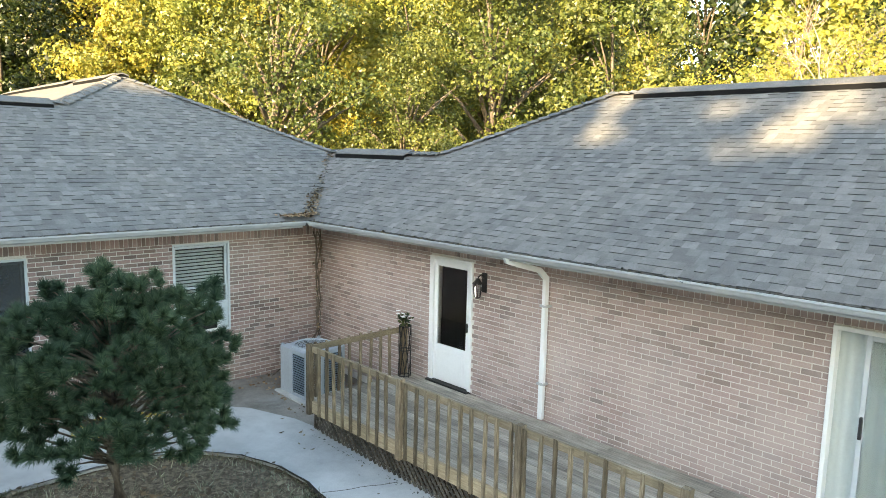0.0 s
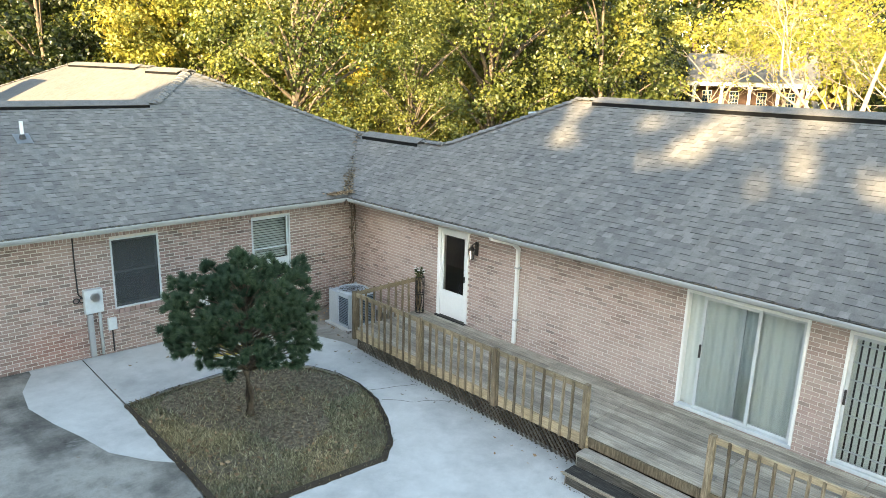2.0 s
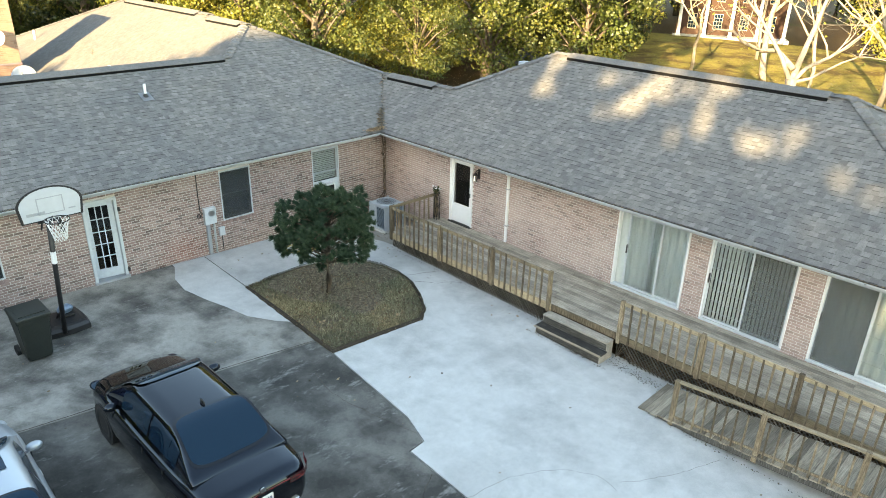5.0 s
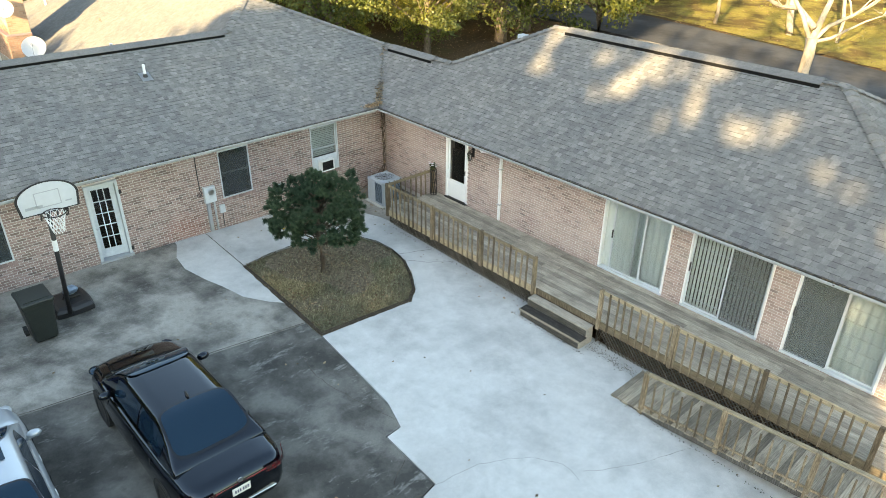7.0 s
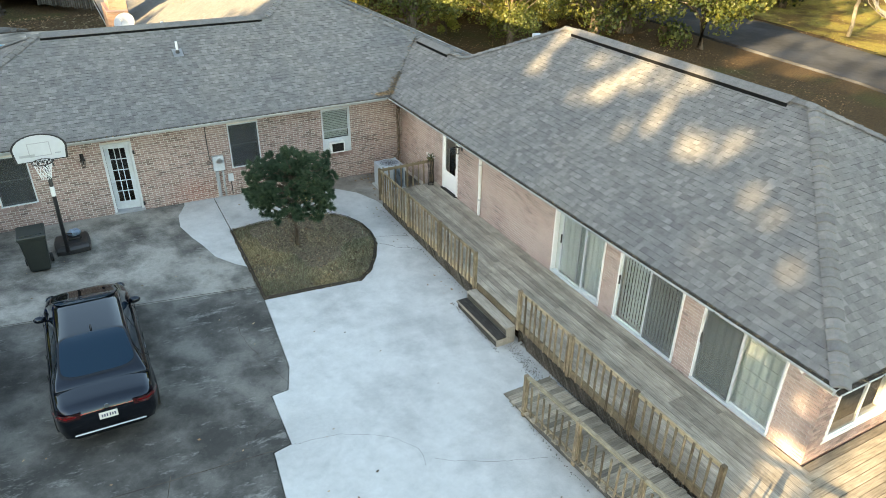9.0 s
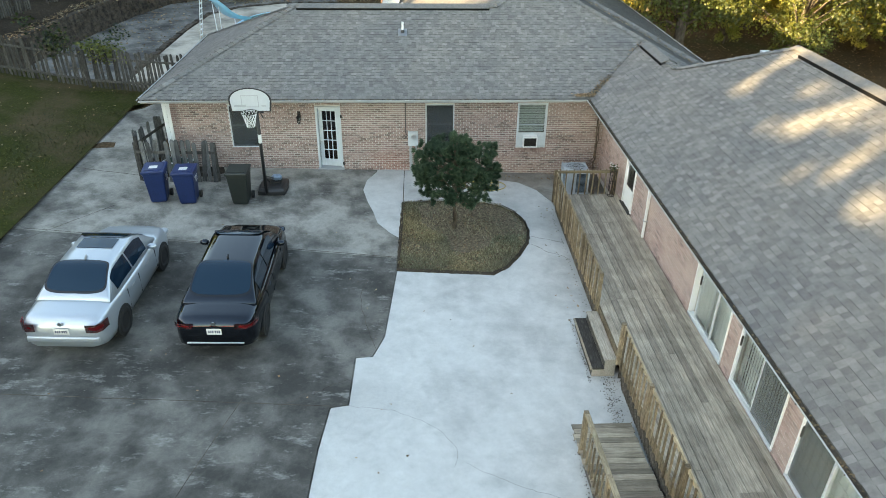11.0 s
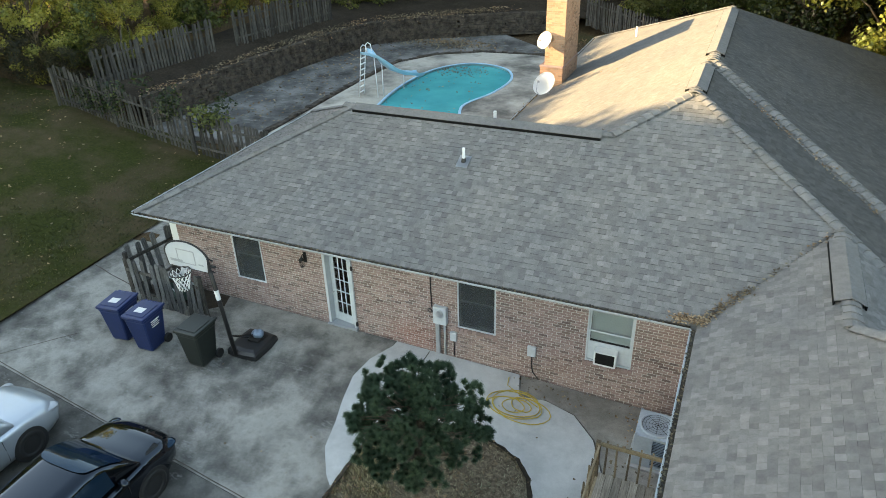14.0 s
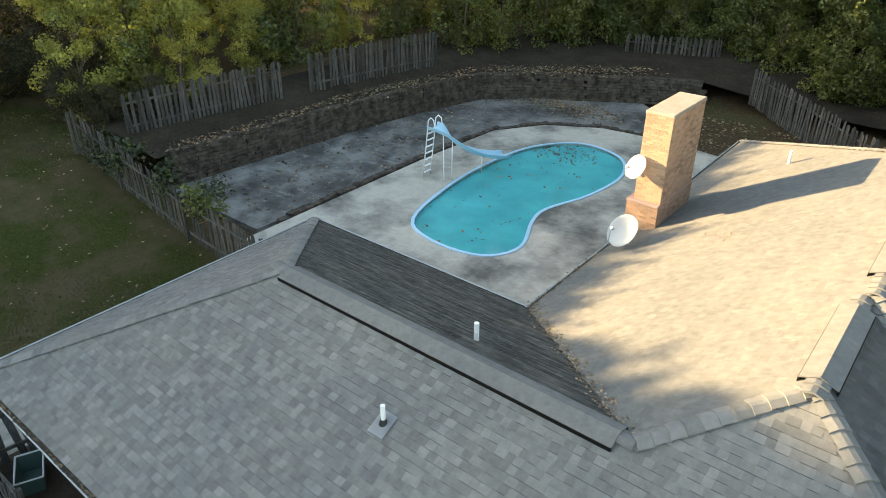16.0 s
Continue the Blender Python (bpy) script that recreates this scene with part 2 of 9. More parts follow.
def drive_mat(name, light, dark, lo, hi):
    """Old concrete: damp dark blotches, pale scuffs, dust spots and grit."""
    def build(nt, bsdf):
        v = world_coords(nt)
        warp = noise_tex(nt, v, 1.7, 6, 0.75)
        base = noise_tex(nt, v, 0.42, 8, 0.72)
        both = mix(nt, base, warp, 0.28)
        col = mix(nt, light, dark, ramp(nt, both, [(lo - 0.03, 0.0), (0.5 * (lo + hi), 0.70), (hi, 1.0)]))
        scuff = noise_tex(nt, world_coords(nt, (0.8, 1.9, 1.0)), 1.5, 7, 0.8)
        col = mix(nt, col, (0.31, 0.305, 0.285), ramp(nt, scuff, [(0.56, 0.0), (0.66, 0.55)]))
        damp = noise_tex(nt, v, 3.4, 6, 0.8)
        col = mix(nt, col, ramp(nt, damp, [(0.30, 0.55), (0.48, 1.0), (0.75, 1.3)]), 0.7, "MULTIPLY")
        spots = noise_tex(nt, v, 9.0, 4, 0.8)
        col = mix(nt, col, (0.36, 0.35, 0.325), ramp(nt, spots, [(0.66, 0.0), (0.74, 0.6)]))
        fine = noise_tex(nt, v, 70, 4, 0.8)
        col = mix(nt, col, ramp(nt, fine, [(0.3, 0.72), (0.7, 1.25)]), 0.75, "MULTIPLY")
        colour(nt, bsdf, col)
        bsdf.inputs["Roughness"].default_value = 0.85
        bump(nt, bsdf, fine, 0.3, 0.004)
    return material(name, build)


SHINGLE = shingle_mat("shingle", True)
# butt faces coloured darker to paint the shadow line under each tab
BUTT = shingle_mat("tab_edge_shade", False, 0.40)
# fainter painted shadow line for the rear west slope
BUTT_PALE = shingle_mat("faint_tab_edge_shade", False, 0.85)
UNDERLAY = shingle_mat("shingle_joint", False, 0.84)
# rear east slopes: moss and their shade are both painted into this darker tone
SHINGLE_MOSS_SHADE = shingle_mat("shaded_mossy_shingle", True, 0.50)
# north back slope: its shade is painted over the older, darker shingle tone
SHINGLE_OLD_SHADE = shingle_mat("old_shaded_shingle", True, 0.42, 0.85)
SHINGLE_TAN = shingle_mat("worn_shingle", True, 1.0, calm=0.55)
CAPTAN = plain("tan_mortar_cap", (0.31, 0.27, 0.22), 0.9, grain=20, vary=0.25)
SHINGLE_ONE = shingle_mat("shingle_piece", False)
BRICK = brick_mat("brick", True, 0.24, (0.91, 0.875, 0.885), red=True)
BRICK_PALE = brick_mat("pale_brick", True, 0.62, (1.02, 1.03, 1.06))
BRICK_ONE = brick_mat("brick_piece", False, 0.62, (1.02, 1.03, 1.06))
BRICK_TAN = brick_mat("tan_brick", True, 0.45, (0.98, 0.82, 0.64))
MORTAR = material("mortar", mortar_build)
DRIVE = drive_mat("drive_concrete", (0.310, 0.298, 0.266), (0.074, 0.071, 0.064), 0.47, 0.61)
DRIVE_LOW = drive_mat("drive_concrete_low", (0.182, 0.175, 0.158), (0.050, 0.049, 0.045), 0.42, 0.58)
SLAB = concrete_mat("pale_concrete", (0.50, 0.505, 0.49), (0.345, 0.345, 0.335), 0.45, 0.72, 0.6)
POOLDECK = concrete_mat("pool_concrete", (0.47, 0.435, 0.375), (0.13, 0.122, 0.108), 0.44, 0.64, 0.36)
YARD = drive_mat("yard_concrete", (0.225, 0.218, 0.205), (0.050, 0.049, 0.046), 0.44, 0.62)
STONE = concrete_mat("stone", (0.115, 0.095, 0.076), (0.036, 0.030, 0.025), 0.35, 0.65, 3.0)
ASPHALT = concrete_mat("asphalt", (0.075, 0.078, 0.085), (0.045, 0.046, 0.05), 0.4, 0.6, 0.3)
DECKWOOD = wood_mat("deck_wood", (0.17, 0.148, 0.122), (0.36, 0.325, 0.275), (0.55, 0.505, 0.435), (6, 0.35, 6), vary=0.55)
DECKWOOD_X = wood_mat("deck_wood_across", (0.15, 0.128, 0.10), (0.31, 0.27, 0.215), (0.48, 0.43, 0.35), (0.35, 6, 6))
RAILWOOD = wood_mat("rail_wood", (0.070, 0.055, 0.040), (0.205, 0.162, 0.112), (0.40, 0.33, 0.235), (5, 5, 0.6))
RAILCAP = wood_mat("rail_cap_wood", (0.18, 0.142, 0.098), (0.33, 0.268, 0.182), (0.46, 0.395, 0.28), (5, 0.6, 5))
FENCEWOOD = wood_mat("fence_wood", (0.030, 0.028, 0.026), (0.075, 0.072, 0.068), (0.165, 0.162, 0.155), (6, 6, 0.4), 0.9)
SCREENWOOD = wood_mat("screen_fence_wood", (0.045, 0.048, 0.050), (0.12, 0.125, 0.13), (0.24, 0.25, 0.255), (6, 6, 0.4), 0.9)
DARKSTEP = wood_mat("dark_step", (0.035, 0.033, 0.03), (0.085, 0.08, 0.073), (0.20, 0.19, 0.175), (5, 0.5, 5))
GROUND = material("ground", ground_build)
def grassy_build(nt, bsdf):
    v = world_coords(nt)
    fine = noise_tex(nt, v, 11, 5, 0.75)
    big = noise_tex(nt, v, 0.5, 4, 0.65)
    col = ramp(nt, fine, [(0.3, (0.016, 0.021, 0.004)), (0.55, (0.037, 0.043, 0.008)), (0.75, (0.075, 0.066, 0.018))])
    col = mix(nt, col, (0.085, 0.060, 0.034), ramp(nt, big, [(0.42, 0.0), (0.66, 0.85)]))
    colour(nt, bsdf, col)
    bsdf.inputs["Roughness"].default_value = 0.95
    bump(nt, bsdf, fine, 0.8, 0.05)


GRASSY = material("mown_grass", grassy_build)
LITTER = material("leaf_litter", litter_build)
BARK = material("bark", bark_build)
PALEBARK = material("pale_bark", pale_bark_build)
GLASS = material("glass", glass_build)
WATER = material("pool_water", water_build)
LEAF_GOLD = leaf_mat("autumn_leaves", [(0.0, (0.24, 0.25, 0.056)), (0.4, (0.32, 0.32, 0.07)), (0.8, (0.39, 0.365, 0.088)), (1.0, (0.47, 0.40, 0.12))], 0.45)
LEAF_GREEN = leaf_mat("green_leaves", [(0.0, (0.075, 0.098, 0.025)), (0.5, (0.115, 0.14, 0.036)), (1.0, (0.18, 0.19, 0.048))], 0.45)
LEAF_BROWN = leaf_mat("dull_bush_leaves", [(0.0, (0.018, 0.022, 0.010)), (0.5, (0.042, 0.042, 0.018)), (0.85, (0.085, 0.062, 0.030)), (1.0, (0.15, 0.12, 0.05))], 0.3)
LEAF_DARK = leaf_mat("dark_leaves", [(0.0, (0.012, 0.024, 0.008)), (0.5, (0.03, 0.05, 0.014)), (1.0, (0.085, 0.10, 0.025))])
NEEDLE = leaf_mat("pine_needles", [(0.0, (0.020, 0.042, 0.028)), (0.5, (0.042, 0.088, 0.060)), (1.0, (0.098, 0.160, 0.110))], 0.12)
DRYLEAF = leaf_mat("fallen_leaves", [(0.0, (0.09, 0.054, 0.032)), (0.5, (0.23, 0.145, 0.09)), (1.0, (0.42, 0.32, 0.235))], 0.15)
STRAW = leaf_mat("dry_grass", [(0.0, (0.10, 0.095, 0.058)), (0.45, (0.255, 0.225, 0.155)), (0.8, (0.42, 0.37, 0.27)), (1.0, (0.66, 0.60, 0.47))], 0.25)
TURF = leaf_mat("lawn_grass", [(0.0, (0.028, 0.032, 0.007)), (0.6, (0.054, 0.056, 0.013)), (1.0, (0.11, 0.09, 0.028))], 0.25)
WHITE = plain("white_paint", (0.78, 0.79, 0.78), 0.45, grain=25, vary=0.05)
OLDWHITE = plain("weathered_white", (0.54, 0.58, 0.60), 0.6, grain=14, vary=0.12)
GUTTER = plain("gutter_white", (0.40, 0.42, 0.425), 0.45, grain=5, vary=0.16)
BEIGE = plain("beige_paint", (0.46, 0.41, 0.34), 0.6)
BLACK = plain("black_plastic", (0.016, 0.016, 0.017), 0.45, grain=60, vary=0.3)
DARK = plain("dark_metal", (0.03, 0.028, 0.026), 0.5, 0.6, grain=60, vary=0.3)
VENT = plain("ridge_vent_dark", (0.006, 0.006, 0.006), 0.8, grain=90, vary=0.3)
STEEL = plain("steel", (0.55, 0.56, 0.57), 0.3, 1.0, grain=30, vary=0.1)
GREY = plain("grey_metal", (0.36, 0.38, 0.40), 0.5, 0.3, grain=30, vary=0.1)
BLUEBIN = plain("blue_bin_plastic", (0.006, 0.021, 0.088), 0.42, grain=25, vary=0.25)
DARKBIN = plain("dark_bin_plastic", (0.016, 0.020, 0.017), 0.45, grain=25, vary=0.3)
SLIDEBLUE = plain("slide_blue", (0.34, 0.60, 0.76), 0.3, grain=20, vary=0.08)
INNER = plain("dim_interior", (0.05, 0.047, 0.043), 0.9)
BLIND = plain("pale_blind", (0.60, 0.64, 0.60), 0.7, vary=0.08)
CURTAIN = plain("white_curtain", (0.56, 0.61, 0.59), 0.9, vary=0.06)
DARKSCREEN = plain("insect_screen", (0.028, 0.032, 0.032), 0.6, grain=200, vary=0.3)
YELLOW = plain("yellow_hose", (0.50, 0.36, 0.06), 0.5)
RUBBER = plain("rubber", (0.013, 0.013, 0.013), 0.75)
REDGLASS = plain("tail_lamp_red", (0.16, 0.006, 0.008), 0.12, coat=1.0)
PLATE = plain("plate_white", (0.62, 0.62, 0.60), 0.4)
INK = plain("dark_ink", (0.04, 0.05, 0.10), 0.5)


def carglass_build(nt, bsdf):
    # blue base and specular tint paint in the reflected sky
    bsdf.inputs["Base Color"].default_value = (0.005, 0.016, 0.030, 1)
    bsdf.inputs["Specular Tint"].default_value = (0.55, 0.80, 1.0, 1)
    bsdf.inputs["Roughness"].default_value = 0.03
    bsdf.inputs["Specular IOR Level"].default_value = 0.45
    f = noise_tex(nt, coords(nt), 1.3, 2)
    bump(nt, bsdf, f, 0.015, 0.01)


CARGLASS = material("car_glass", carglass_build)
FRIT = plain("window_border", (0.004, 0.006, 0.010), 0.12)
BLACKPAINT = paint_car("black_car_paint", (0.003, 0.0035, 0.005), 0.0, 0.03)
SILVERPAINT = paint_car("silver_car_paint", (0.42, 0.465, 0.51), 0.6)
POOLTILE = plain("pool_wall_blue", (0.30, 0.62, 0.66), 0.4)

UNITGREY = plain("unit_grey_paint", (0.37, 0.42, 0.46), 0.5, grain=18, vary=0.15)
LOUVRE = plain("louvre_grey", (0.13, 0.18, 0.225), 0.5, grain=18, vary=0.2)
BOARD = plain("backboard_plastic", (0.50, 0.53, 0.55), 0.4, grain=6, vary=0.08)
BAG = plain("crumpled_bag", (0.16, 0.22, 0.29), 0.4, grain=12, vary=0.6)
DIRTY = drive_mat("dirty_concrete", (0.34, 0.315, 0.28), (0.13, 0.118, 0.10), 0.44, 0.64)


def screen_mesh(name, c, cover):
    """Fine insect mesh that lets part of the view through."""
    m = bpy.data.materials.new(name)
    m.use_nodes = True
    nt = m.node_tree
    nt.nodes.clear()
    out = nt.nodes.new("ShaderNodeOutputMaterial")
    d = nt.nodes.new("ShaderNodeBsdfDiffuse")
    f = noise_tex(nt, coords(nt), 3.0, 3)
    nt.links.new(ramp(nt, f, [(0.3, tuple(x * 0.8 for x in c)), (0.7, tuple(x * 1.2 for x in c))]), d.inputs["Color"])
    t = nt.nodes.new("ShaderNodeBsdfTransparent")
    mx = nt.nodes.new("ShaderNodeMixShader")
    mx.inputs[0].default_value = cover
    nt.links.new(t.outputs[0], mx.inputs[1])
    nt.links.new(d.outputs[0], mx.inputs[2])
    nt.links.new(mx.outputs[0], out.inputs["Surface"])
    return m


SCREEN = screen_mesh("grey_insect_screen", (0.15, 0.165, 0.165), 0.4)
DARKMESH = screen_mesh("dark_insect_screen", (0.075, 0.085, 0.090), 0.55)
LATTICE = wood_mat("lattice_wood", (0.04, 0.037, 0.032), (0.11, 0.10, 0.087), (0.22, 0.205, 0.18), (4, 4, 1.5), 0.9)
SOIL = plain("dark_bank_soil", (0.045, 0.036, 0.027), 0.95, grain=14, vary=0.5)


def bank_build(nt, bsdf):
    v = world_coords(nt)
    fine = noise_tex(nt, v, 12, 5, 0.75)
    big = noise_tex(nt, v, 0.9, 5, 0.65)
    col = ramp(nt, fine, [(0.3, (0.018, 0.014, 0.010)), (0.55, (0.046, 0.035, 0.025)), (0.78, (0.12, 0.088, 0.058))])
    col = mix(nt, col, ramp(nt, big, [(0.35, 0.6), (0.65, 1.25)]), 0.8, "MULTIPLY")
    colour(nt, bsdf, col)
    bsdf.inputs["Roughness"].default_value = 0.95
    bump(nt, bsdf, fine, 0.8, 0.05)


BANKSOIL = material("bank_soil", bank_build)
# neighbour's brick tinted far darker to paint in the shade on its front
HOUSEBRICK = brick_mat("shaded_house_brick", False, 0.1, (0.21, 0.175, 0.15))
DARKLEAF = leaf_mat("rotting_leaves", [(0.0, (0.02, 0.017, 0.014)), (0.6, (0.06, 0.048, 0.036)), (1.0, (0.20, 0.15, 0.10))], 0.1)


def verge_build(nt, bsdf):
    v = world_coords(nt)
    fine = noise_tex(nt, v, 9, 5, 0.75)
    big = noise_tex(nt, v, 0.35, 4, 0.65)
    # the low sun's golden dapples are painted into the grass colour
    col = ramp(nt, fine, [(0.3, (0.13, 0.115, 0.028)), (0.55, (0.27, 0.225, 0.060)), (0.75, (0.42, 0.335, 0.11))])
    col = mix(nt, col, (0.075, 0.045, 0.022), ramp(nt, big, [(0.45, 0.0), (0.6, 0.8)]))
    colour(nt, bsdf, col)
    bsdf.inputs["Roughness"].default_value = 0.95
    bump(nt, bsdf, fine, 0.8, 0.05)


VERGEMAT = material("sunlit_verge", verge_build)
GREENTUB = plain("green_tub_plastic", (0.05, 0.10, 0.09), 0.5, vary=0.2)

# ---- helpers of this scene ----
from mathutils import geometry


def finish(bm, smooth=False):
    me = bpy.data.meshes.new("mesh")
    bmesh.ops.recalc_face_normals(bm, faces=bm.faces)
    bm.to_mesh(me)
    bm.free()
    if smooth:
        me.polygons.foreach_set("use_smooth", [True] * len(me.polygons))
    return me


def raw(verts, faces, smooth=False):
    me = bpy.data.meshes.new("mesh")
    me.from_pydata([tuple(v) for v in verts], [], faces)
    if smooth:
        me.polygons.foreach_set("use_smooth", [True] * len(me.polygons))
    return me


def thing(name, at, label, category, group="", kind="", turn=0.0):
    ob = new(name)
    ob.matrix_world = pose(*at, 0, 0, turn)
    ob.empty_display_size = 0.2
    return tagged(ob, label, category, group, kind)


def part(name, shape, mat, parent=None, label="", smooth=False, at=None, **tags):
    """One mesh object under parent; at shifts a shape given in the world's metres to its parent's base."""
    if isinstance(shape, bmesh.types.BMesh):
        if at is not None:
            bmesh.ops.translate(shape, verts=shape.verts, vec=-Vector(at))
        me = finish(shape, smooth)
    else:
        me = shape
        if at is not None:
            me.transform(Matrix.Translation(-Vector(at)))
    if not me.materials:
        me.materials.append(mat)
    ob = new(name, me)
    ob.parent = parent
    if label or tags:
        tagged(ob, label, **tags)
    return ob


def box(bm, a, b, bevel=0.0):
    x0, y0, z0 = a
    x1, y1, z1 = b
    m = Matrix.Translation(((x0 + x1) / 2, (y0 + y1) / 2, (z0 + z1) / 2)) @ Matrix.Diagonal((abs(x1 - x0), abs(y1 - y0), abs(z1 - z0), 1))
    made = bmesh.ops.create_cube(bm, size=1, matrix=m)["verts"]
    if bevel:
        edges = list({e for v in made for e in v.link_edges})
        bmesh.ops.bevel(bm, geom=edges, offset=bevel, segments=2, profile=0.5, affect="EDGES", clamp_overlap=True)
    return made


def bmbox(a, b, bevel=0.0):
    bm = bmesh.new()
    box(bm, a, b, bevel)
    return bm


def rod(bm, p, q, r0, r1=None, sides=8, caps=True):
    p, q = Vector(p), Vector(q)
    r1 = r0 if r1 is None else r1
    d = q - p
    m = Matrix.Translation((p + q) / 2) @ d.to_track_quat("Z", "Y").to_matrix().to_4x4()
    return bmesh.ops.create_cone(bm, cap_ends=caps, segments=sides, radius1=r0, radius2=r1, depth=d.length, matrix=m)["verts"]


def tube(bm, pts, r, sides=8):
    """A bent pipe through pts."""
    pts = [Vector(p) for p in pts]
    rings = []
    for i, p in enumerate(pts):
        d = (pts[min(i + 1, len(pts) - 1)] - pts[max(i - 1, 0)]).normalized()
        q = d.to_track_quat("Z", "Y")
        rr = r[i] if isinstance(r, (list, tuple)) else r
        rings.append([bm.verts.new(p + q @ Vector((rr * math.cos(a), rr * math.sin(a), 0))) for a in [math.tau * k / sides for k in range(sides)]])
    for u, v in zip(rings, rings[1:]):
        for k in range(sides):
            bm.faces.new((u[k], u[(k + 1) % sides], v[(k + 1) % sides], v[k]))
    bm.faces.new(rings[0][::-1])
    bm.faces.new(rings[-1])


def slab_mesh(outline, top, depth, holes=()):
    """A slab with its outline in plan, its upper side at top(x, y)."""
    loops = [list(outline)] + [list(h) for h in holes]
    flat = [p for l in loops for p in l]
    tris = geometry.tessellate_polygon([[Vector((x, y, 0)) for x, y in l] for l in loops])
    n = len(flat)
    verts = [(x, y, top(x, y)) for x, y in flat] + [(x, y, top(x, y) - depth) for x, y in flat]
    faces = []
    for a, b, c in tris:
        ax, ay = flat[a]
        bx, by = flat[b]
        cx, cy = flat[c]
        if (bx - ax) * (cy - ay) - (by - ay) * (cx - ax) < 0:
            b, c = c, b
        faces.append((a, b, c))
        faces.append((a + n, c + n, b + n))
    k = 0
    for l in loops:
        m = len(l)
        for i in range(m):
            a, b = k + i, k + (i + 1) % m
            faces.append((a, a + n, b + n, b))
        k += m
    bm = bmesh.new()
    bv = [bm.verts.new(v) for v in verts]
    for f in faces:
        try:
            bm.faces.new([bv[i] for i in f])
        except ValueError:
            pass
    return bm


def court(x, y):
    """Height of the paved court, which falls gently to the south-east."""
    return -0.547 - 0.0278 * x + 0.0246 * y


def terrain(x, y):
    z = -0.547 - 0.0278 * min(x, 42.0) + 0.0246 * max(-30.0, min(y, 40.0))
    if x < -8:
        d = min(-8 - x, 10.5)
        z += 0.011 * d * d + max(0.0, -18.5 - x) * 0.03
    return z


def in_poly(x, y, poly):
    c = False
    j = len(poly) - 1
    for i in range(len(poly)):
        (xi, yi), (xj, yj) = poly[i], poly[j]
        if (yi > y) != (yj > y) and x < (xj - xi) * (y - yi) / (yj - yi) + xi:
            c = not c
        j = i
    return c


def smooth_loop(pts, steps=6):
    """A closed round line through pts."""
    out = []
    n = len(pts)
    for i in range(n):
        p0, p1, p2, p3 = (Vector(pts[(i + k - 1) % n]) for k in range(4))
        for s in range(steps):
            t = s / steps
            out.append(tuple(0.5 * ((2 * p1) + (p2 - p0) * t + (2 * p0 - 5 * p1 + 4 * p2 - p3) * t * t + (3 * p1 - p0 - 3 * p2 + p3) * t ** 3)))
    return out


# ---- ground ----
POOL_Z = 0.35
POOL = smooth_loop([(-8.0, 24.0), (-6.5, 23.2), (-4.7, 23.4), (-4.05, 24.6), (-4.75, 26.4), (-4.9, 27.6), (-4.3, 29.6), (-4.2, 32.0), (-5.2, 33.8), (-7.2, 34.2), (-8.6, 32.6), (-9.0, 30.0), (-8.8, 27.0)], 5)


def build_ground():
    fine = list(np.arange(-40, 60.01, 1.25))
    xs = [-900, -500, -300, -180, -120, -80, -60, -50] + fine + [68, 80, 100, 140, 200, 320, 520, 900]
    ys = [-900, -500, -300, -180, -120, -80, -60, -50] + fine + [68, 80, 100, 140, 200, 320, 520, 900]
    verts, faces = [], []
    for y in ys:
        for x in xs:
            z = terrain(x, y) + 0.10 * noise.noise((x * 0.11, y * 0.11, 0))
            if -11.5 < x < 9.5 and -30 < y < 12:
                z = court(x, y) - 0.12
            if -12.5 < x < 14 and 10 <= y < 36:
                z = min(z, 0.05)
            if -10.5 < x < -2.5 and 21.5 < y < 36:
                z = -2.2
            if -21 < x <= -4 and 19.5 < y < 42.6 and z > -1:
                z = min(z, 0.02)
            if -4 < x < 14 and 36 <= y < 44:
                z = min(z, 0.18)
            verts.append((x, y, z))
    n = len(xs)
    for j in range(len(ys) - 1):
        for i in range(n - 1):
            a = j * n + i
            faces.append((a, a + 1, a + n + 1, a + n))
    part("ground", raw(verts, faces, True), GROUND, None, "rough lawn and brown leaf litter round the house", kind="structure", category="ground")


build_ground()
BED = [(0.66, 4.78), (3.2, 4.62)] + [(3.65, 4.98), (4.05, 5.62), (4.38, 6.3), (4.52, 7.0), (4.46, 7.6), (4.22, 8.2), (3.85, 8.6), (3.36, 8.82), (2.6, 8.92), (1.6, 8.86), (0.74, 8.68)]
drive = [(-10.2, 6.72), (0.62, 5.42), (0.70, 6.5), (0.45, 6.75), (0.05, 7.35), (-0.12, 8.07), (-0.32, 8.7), (-0.50, 9.5), (-0.42, 10.2), (-0.12, 10.87), (-0.1, 11.05), (-7.6, 11.05), (-8.6, 19.0), (-9.7, 16.4), (-10.5, 15.7), (-10.15, 10.8), (-10.2, 8.8)]
part("driveway_apron", slab_mesh(drive, court, 0.11), DRIVE, None, "weathered grey concrete apron before the house with water stains", kind="structure", category="driveway")
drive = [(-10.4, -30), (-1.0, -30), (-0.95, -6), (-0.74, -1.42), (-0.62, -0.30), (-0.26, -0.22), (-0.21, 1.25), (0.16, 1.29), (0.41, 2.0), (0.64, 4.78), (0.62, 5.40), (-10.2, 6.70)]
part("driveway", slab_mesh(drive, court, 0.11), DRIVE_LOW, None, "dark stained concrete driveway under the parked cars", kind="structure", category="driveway")
